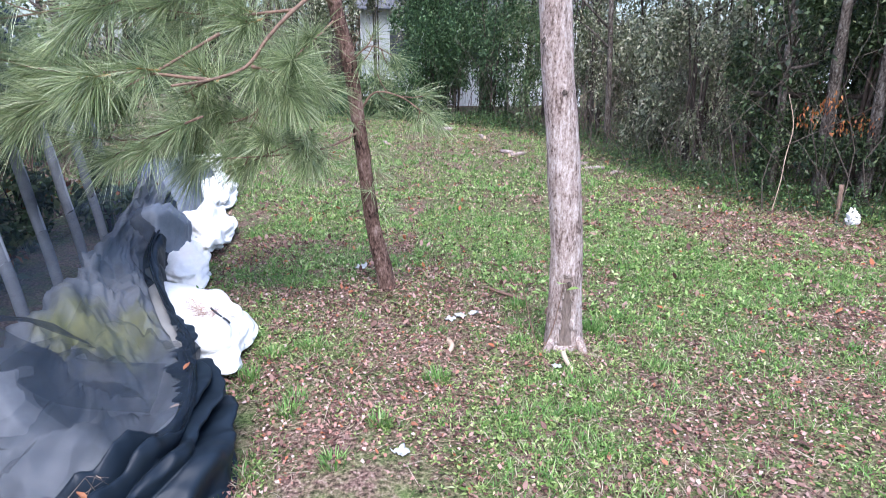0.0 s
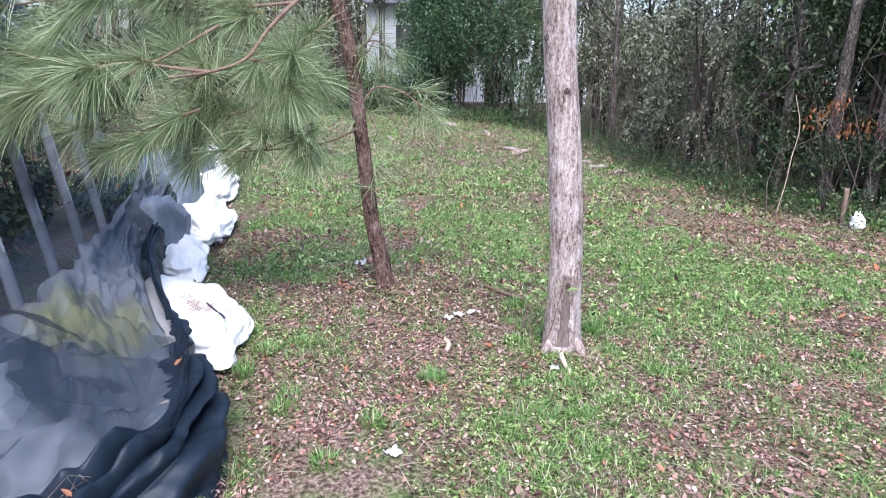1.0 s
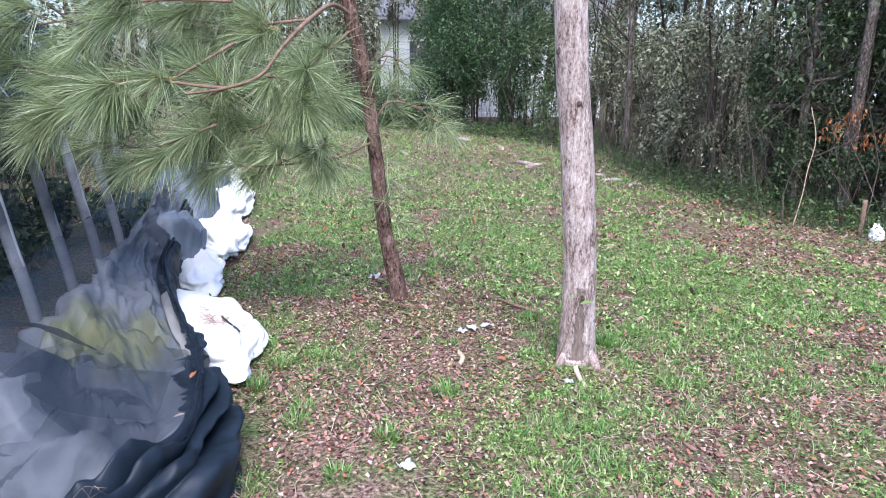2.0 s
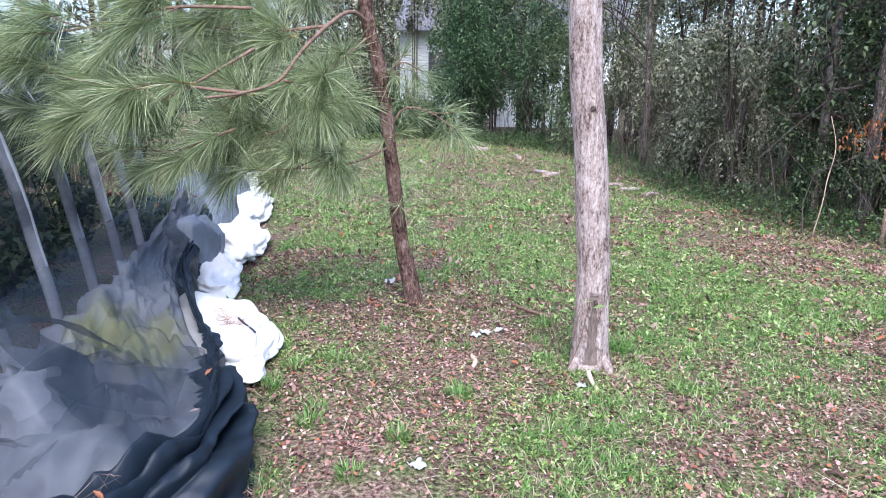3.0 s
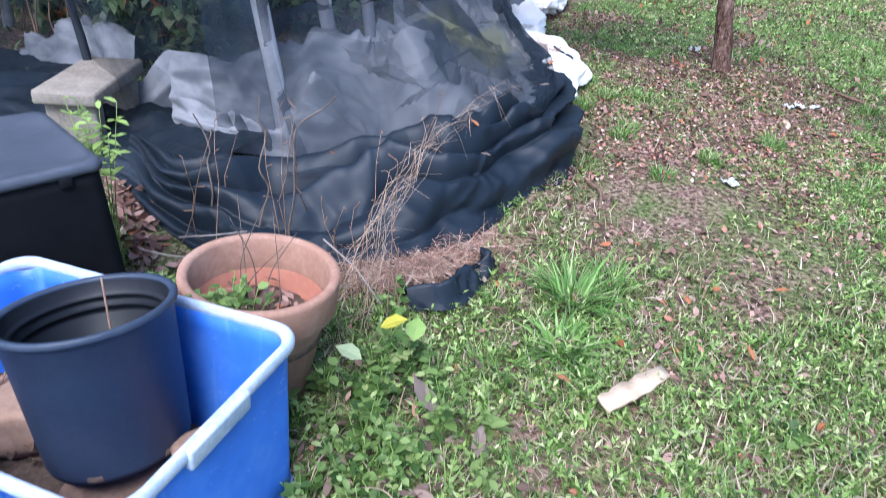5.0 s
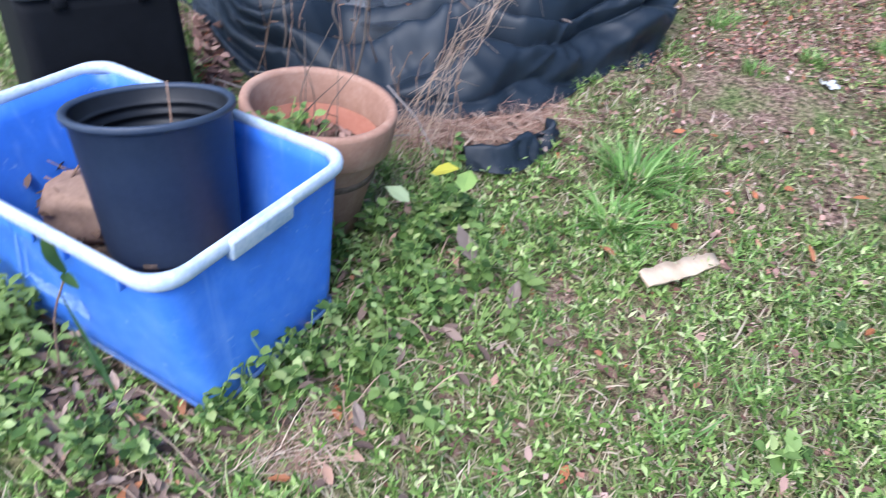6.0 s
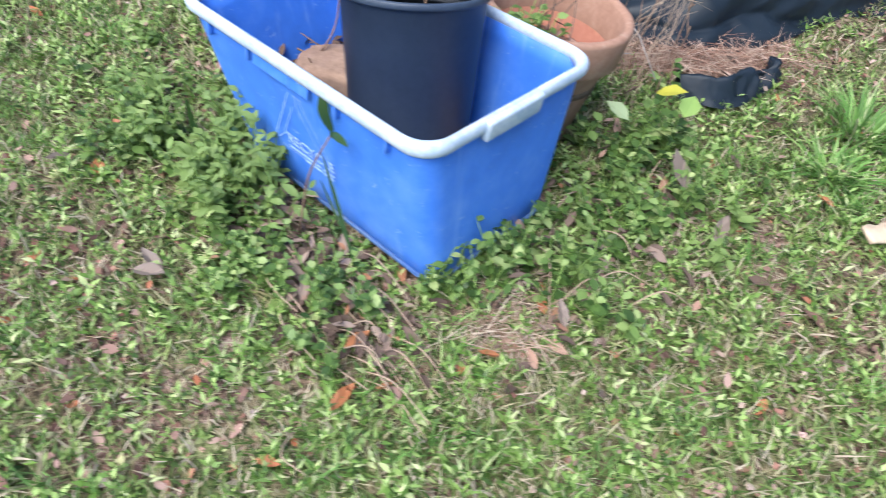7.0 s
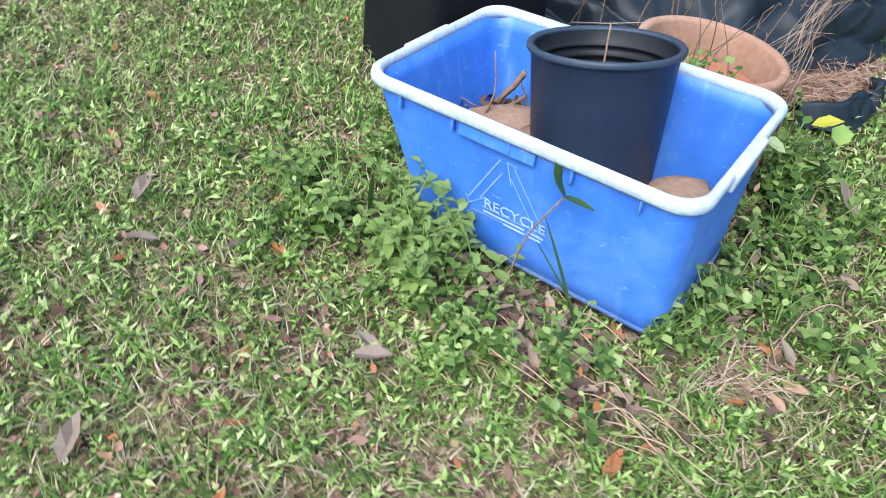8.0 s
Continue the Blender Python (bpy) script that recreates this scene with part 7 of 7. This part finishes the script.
for pts in ([(-1.7, 0.88, -0.06), (-1.78, 0.97, 0.14), (-1.86, 1.03, 0.28)], [(-1.55, 0.9, -0.06), (-1.58, 1.0, 0.2), (-1.66, 1.08, 0.36)], [(-1.4, 0.86, -0.06), (-1.42, 0.96, 0.25), (-1.36, 1.1, 0.45)]):
    limb("stem", [tuple(np.array(p) + wr.normal(0, 0.012, 3)) for p in smooth_line(pts, 3)], 0.004, 0.0024, M_VINE, briar, 6, "thicker budded stalk")
SHEAF = smooth_line([(-1.13, 0.72, -0.08), (-1.1, 0.75, 0.06), (-1.06, 0.8, 0.2), (-1.02, 0.88, 0.33), (-0.985, 0.98, 0.42), (-0.95, 1.1, 0.48), (-0.93, 1.26, 0.51), (-0.915, 1.44, 0.5)], 4)
for k in range(22):      # kinked dry stems, matted together
    j = lambda s: wr.normal(0, s)
    first = int(wr.integers(0, 12)) if k > 12 else 0
    last = min(len(SHEAF), first + int(wr.integers(9, 24)))
    off, drift = np.array([j(0.022), j(0.022), j(0.016)]), np.array([j(0.05), j(0.04), j(0.035)])
    root = np.array([j(0.09), j(0.05), 0])
    pts = []
    for n in range(first, last, 2):
        s = n / len(SHEAF)
        pts.append(SHEAF[n] + off + root * max(0, 1 - 3 * s) + drift * max(0, s - 0.4) * 1.6 + [j(0.014), j(0.014), j(0.014)])
    pts.append(pts[-1] + [j(0.03), 0.03 + j(0.03), -0.01 + j(0.03)])
    thick = wr.uniform(0.0005, 0.0013)
    line = np.array(pts)
    link("stem", np_mesh("stem", *tube_arrays(line, np.linspace(thick, thick * 0.5, len(line)), 4)), M_STRAW, sheaf)
for k in range(26):      # side twigs forking and curling out of it
    n = int(wr.integers(3, len(SHEAF) - 1))
    a = wr.uniform(0, 6.28)
    d = np.array([math.cos(a), math.sin(a), 0.6 * wr.normal()]) * wr.uniform(0.03, 0.09)
    start = SHEAF[n] + wr.normal(0, 0.015, 3)
    limb("stem", [tuple(start), tuple(start + 0.5 * d + wr.normal(0, 0.01, 3)), tuple(start + d + [0, 0, -0.03 * wr.random()])], 0.0009, 0.0004, M_STRAW, sheaf, 4)


def big_leaf(x, y, z, length, turn, pitch, mat, label, shape=None):
    shape = shape or ROUND_LEAF
    v, f = np.array(shape[0]) * length, np.array(shape[1])
    ob = link("fallen_leaf", np_mesh("fallen_leaf", v, f, False), mat)
    ob.matrix_basis = pose(x, y, z, pitch, 0, turn)
    return tagged(ob, label, "leaf")


def plain(name, colour, rough=0.6):
    return foliage(name, [(0.0, tuple(c * 0.85 for c in colour)), (1.0, colour)], rough, 0.25)


M_YEL, M_GREYLEAF, M_RUST, M_PALELEAF = plain("yellow_leaf", (0.5, 0.47, 0.06)), plain("grey_leaf", (0.26, 0.2, 0.17)), plain("rust_leaf", (0.36, 0.14, 0.06)), plain("pale_leaf", (0.42, 0.5, 0.28))
big_leaf(-0.89, 0.58, 0.11, 0.07, 300, 25, M_YEL, "yellow leaf beside the terracotta pot")
big_leaf(-0.82, 0.62, 0.07, 0.07, 20, 25, M_WEED, "round green leaf beside the terracotta pot")
big_leaf(-0.9, 0.52, 0.05, 0.07, 100, 20, M_PALELEAF, "pale green leaf beside the terracotta pot")
big_leaf(-0.70, 0.52, -0.02, 0.10, 75, 35, M_GREYLEAF, "grey curled dead leaf on the grass", DRY_LEAF)
for n, (x, y, l_, t_) in enumerate(((-0.39, 1.01, 0.07, 30), (-0.47, 0.82, 0.06, 100), (-0.747, -0.405, 0.08, 10), (-0.76, -0.34, 0.05, 200), (-1.5, -0.495, 0.09, 80), (-0.65, -0.1, 0.05, 140), (-1.15, -0.9, 0.06, 20), (-0.066, 1.145, 0.06, 60), (0.106, 0.997, 0.05, 160), (-0.05, 1.5, 0.06, 300), (-1.75, -0.35, 0.05, 40))):
    big_leaf(x, y, gz(x, y) + 0.03, l_ * 0.8, t_, -12 + 14 * (n % 4), M_RUST, "rust-orange dead leaf on the lawn", CURLED)
for n, (x, y, l_, t_) in enumerate(((-1.9, -0.63, 0.09, 30), (-1.234, -0.544, 0.09, 300), (-1.19, -0.5, 0.07, 100), (-1.4, -1.026, 0.09, 40), (-1.62, -0.52, 0.06, 200), (-0.62, 0.05, 0.06, 60), (-0.58, 0.5, 0.08, 20), (-0.78, 0.2, 0.07, 250), (-1.75, -0.65, 0.07, 150))):
    big_leaf(x, y, gz(x, y) + 0.025, l_, t_, 12, M_GREYLEAF, "grey-brown dead leaf on the lawn", CURLED)
stone("rock", (-1.14, -0.3, gz(-1.14, -0.3) + 0.015), (0.06, 0.04, 0.035), 30, M_BARK_DARK, "dark stone among dead leaves at the foot of the bin", 12)
# sapling in front of the grey tree
sapling = thing("sapling", (0.36, 3.2, gz(0.36, 3.2)), "thin bare sapling with two leaves by the tree", "sapling")
limb("stem", [(0.36, 3.2, -0.02), (0.3, 3.18, 0.2), (0.24, 3.16, 0.45)], 0.004, 0.002, M_TWIG, sapling, 5)
limb("stem", [(0.36, 3.2, -0.02), (0.42, 3.18, 0.15), (0.46, 3.15, 0.4)], 0.004, 0.002, M_TWIG, sapling, 5)
for x, y, z, t_ in ((0.24, 3.16, 0.44, 200), (0.22, 3.15, 0.38, 120), (0.46, 3.15, 0.4, 150), (0.47, 3.14, 0.37, 250)):
    lf = link("leaf", np_mesh("leaf", np.array(ROUND_LEAF[0]) * 0.07, np.array(ROUND_LEAF[1])), M_WEED, None)
    lf.parent = sapling
    lf.matrix_parent_inverse = sapling.matrix_basis.inverted()
    lf.matrix_basis = pose(x, y, z, 20, 0, t_)

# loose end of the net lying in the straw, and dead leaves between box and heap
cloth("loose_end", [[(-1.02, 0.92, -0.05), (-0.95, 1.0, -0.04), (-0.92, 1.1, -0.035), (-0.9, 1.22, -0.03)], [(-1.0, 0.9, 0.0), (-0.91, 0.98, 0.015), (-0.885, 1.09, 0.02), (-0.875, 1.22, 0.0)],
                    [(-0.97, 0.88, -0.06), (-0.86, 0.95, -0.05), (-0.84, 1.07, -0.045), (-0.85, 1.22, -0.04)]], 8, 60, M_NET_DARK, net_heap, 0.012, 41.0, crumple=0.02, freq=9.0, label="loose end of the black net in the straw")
for n, (x, y, z) in enumerate(((-1.3, 1.5, 0.2), (-1.12, 1.6, 0.2), (-1.0, 1.45, 0.17), (-1.5, 1.25, 0.12), (-1.05, 2.0, 0.27), (-1.1, 2.25, 0.29))):
    big_leaf(x, y, z + 0.05, 0.045, 70 * n, 8, M_RUST if n % 2 else M_GREYLEAF, "small dead leaf fallen on the black net", CURLED)
lr = np.random.default_rng(88)
n_ = 260
along_ = lr.uniform(0, 1, n_)
lx, ly = -1.72 - 0.45 * along_ + lr.normal(0, 0.035, n_), 0.62 + 0.3 * along_ + lr.normal(0, 0.035, n_)
def heap_of_leaves(x, y, sx, sy, count, length, seed, up=0.03, base=None):
    r = np.random.default_rng(seed)
    px, py = r.normal(x, sx, count), r.normal(y, sy, count)
    pz = (ground_z(px, py) if base is None else np.full(count, base)) + up * r.random(count)
    return many(CURLED, np.stack([px, py, pz], -1), turns(r.uniform(0, 6.28, count), r.normal(0, 0.35, count), r.normal(0, 0.35, count)), length * r.uniform(0.5, 1.25, count))


stuff("leaf_litter", [heap_of_leaves(-0.72, 0.0, 0.09, 0.08, 60, 0.045, 91), heap_of_leaves(-0.76, 0.36, 0.11, 0.17, 150, 0.045, 92, 0.05), heap_of_leaves(-0.6, 0.3, 0.12, 0.2, 40, 0.04, 97, 0.03), heap_of_leaves(-0.3, 0.5, 0.25, 0.25, 30, 0.035, 98, 0.02), heap_of_leaves(-0.9, 0.62, 0.1, 0.06, 40, 0.05, 93), heap_of_leaves(-1.08, -0.29, 0.14, 0.035, 220, 0.045, 94, 0.05), heap_of_leaves(-0.85, -0.26, 0.07, 0.04, 60, 0.045, 99, 0.03), heap_of_leaves(-1.02, 1.08, 0.09, 0.1, 30, 0.045, 95, 0.06), heap_of_leaves(-1.1, -0.2, 0.1, 0.03, 190, 0.045, 101, 0.04), heap_of_leaves(-0.82, -0.1, 0.06, 0.12, 90, 0.04, 102, 0.03)], M_BROWN, "brown curled dead leaves round the bin and the pots", "dead leaves")
in_bin = pose(*BIN) @ Vector((-0.2, 0.05, 0.1))
stuff("leaf_litter", [heap_of_leaves(in_bin.x, in_bin.y, 0.055, 0.06, 260, 0.045, 96, 0.07, in_bin.z)], M_MOULD, "dark brown leaf mould and twigs in the blue bin", "dead leaves")
weed_plant(0.057, 0.924, 0.035, 0.05, 6, 1601, "bright green rosette weed in the lawn", 1.6)
weed_plant(0.038, 0.519, 0.035, 0.05, 6, 1602, "bright green rosette weed in the lawn", 1.6)
stuff("leaf_litter", [many(DRY_LEAF, np.stack([lx, ly, ground_z(lx, ly) + 0.02 * lr.random(n_)], -1), turns(lr.uniform(0, 6.28, n_), lr.normal(0, 0.4, n_), lr.normal(0, 0.4, n_)), 0.06 * lr.uniform(0.5, 1.2, n_)),
                      many(DRY_LEAF, np.stack([POT[0] + lr.normal(0, 0.06, 60), POT[1] + lr.normal(0, 0.06, 60), np.full(60, 0.115) + 0.02 * lr.random(60)], -1), turns(lr.uniform(0, 6.28, 60), lr.normal(0, 0.3, 60), lr.normal(0, 0.3, 60)), 0.04 * lr.uniform(0.5, 1.2, 60))],
      M_LITTER, "brown dead leaves by the box and in the clay pot", "dead leaves")


# ---- parked cars far off, glimpsed between the trees ----
def car(x, y, turn, paint, label):
    ob = thing("car", (x, y, gz(x, y), 0, 0, turn), label, "car")
    body = bmesh.new()
    prof = [(-2.1, 0.35), (-2.15, 0.75), (-1.9, 0.95), (-1.2, 1.02), (-0.7, 1.4), (0.7, 1.42), (1.3, 1.0), (2.0, 0.85), (2.15, 0.6), (2.1, 0.35)]
    rows_ = [[body.verts.new((px, sy * (0.85 if pz < 1.1 else 0.7), pz)) for px, pz in prof] for sy in (-1, 1)]
    for i in range(len(prof)):
        k = (i + 1) % len(prof)
        body.faces.new((rows_[0][i], rows_[0][k], rows_[1][k], rows_[1][i]))
    body.faces.new(rows_[0])
    body.faces.new(list(reversed(rows_[1])))
    part("body", body, paint, None, "", False).parent = ob
    for sy in (-1, 1):
        g = part("side_window", boxed((1.9, 0.03, 0.3), (0, 0, 0), 0.05, 2), M_BLACK, None, "dark glass", False)
        g.parent = ob
        g.matrix_basis = pose(0.1, sy * 0.775, 1.2, -sy * -14, 0, 0)
        for wx in (-1.35, 1.35):
            w = part("wheel", lathe([(0.05, -0.1), (0.3, -0.1), (0.33, -0.07), (0.33, 0.07), (0.3, 0.1), (0.05, 0.1)], 20), M_BLACK, None)
            w.parent = ob
            w.matrix_basis = pose(wx, sy * 0.8, 0.33, 90, 0, 0)
    for sy in (-0.6, 0.6):
        t = part("tail_light", boxed((0.05, 0.3, 0.15), (-2.14, sy, 0.72), 0.02, 1), M_REDLIGHT, None, "red lamp", False)
        t.parent = ob


M_REDLIGHT, _n, _l, _b = material("red_lamp", 0.3)
_b.inputs["Base Color"].default_value = (0.5, 0.03, 0.03, 1)
car(13.6, 25.5, 60, M_WHITE, "white car parked beyond the trees")
car(-15.5, 19.5, 120, M_WHITE, "white car parked beyond the tunnel")
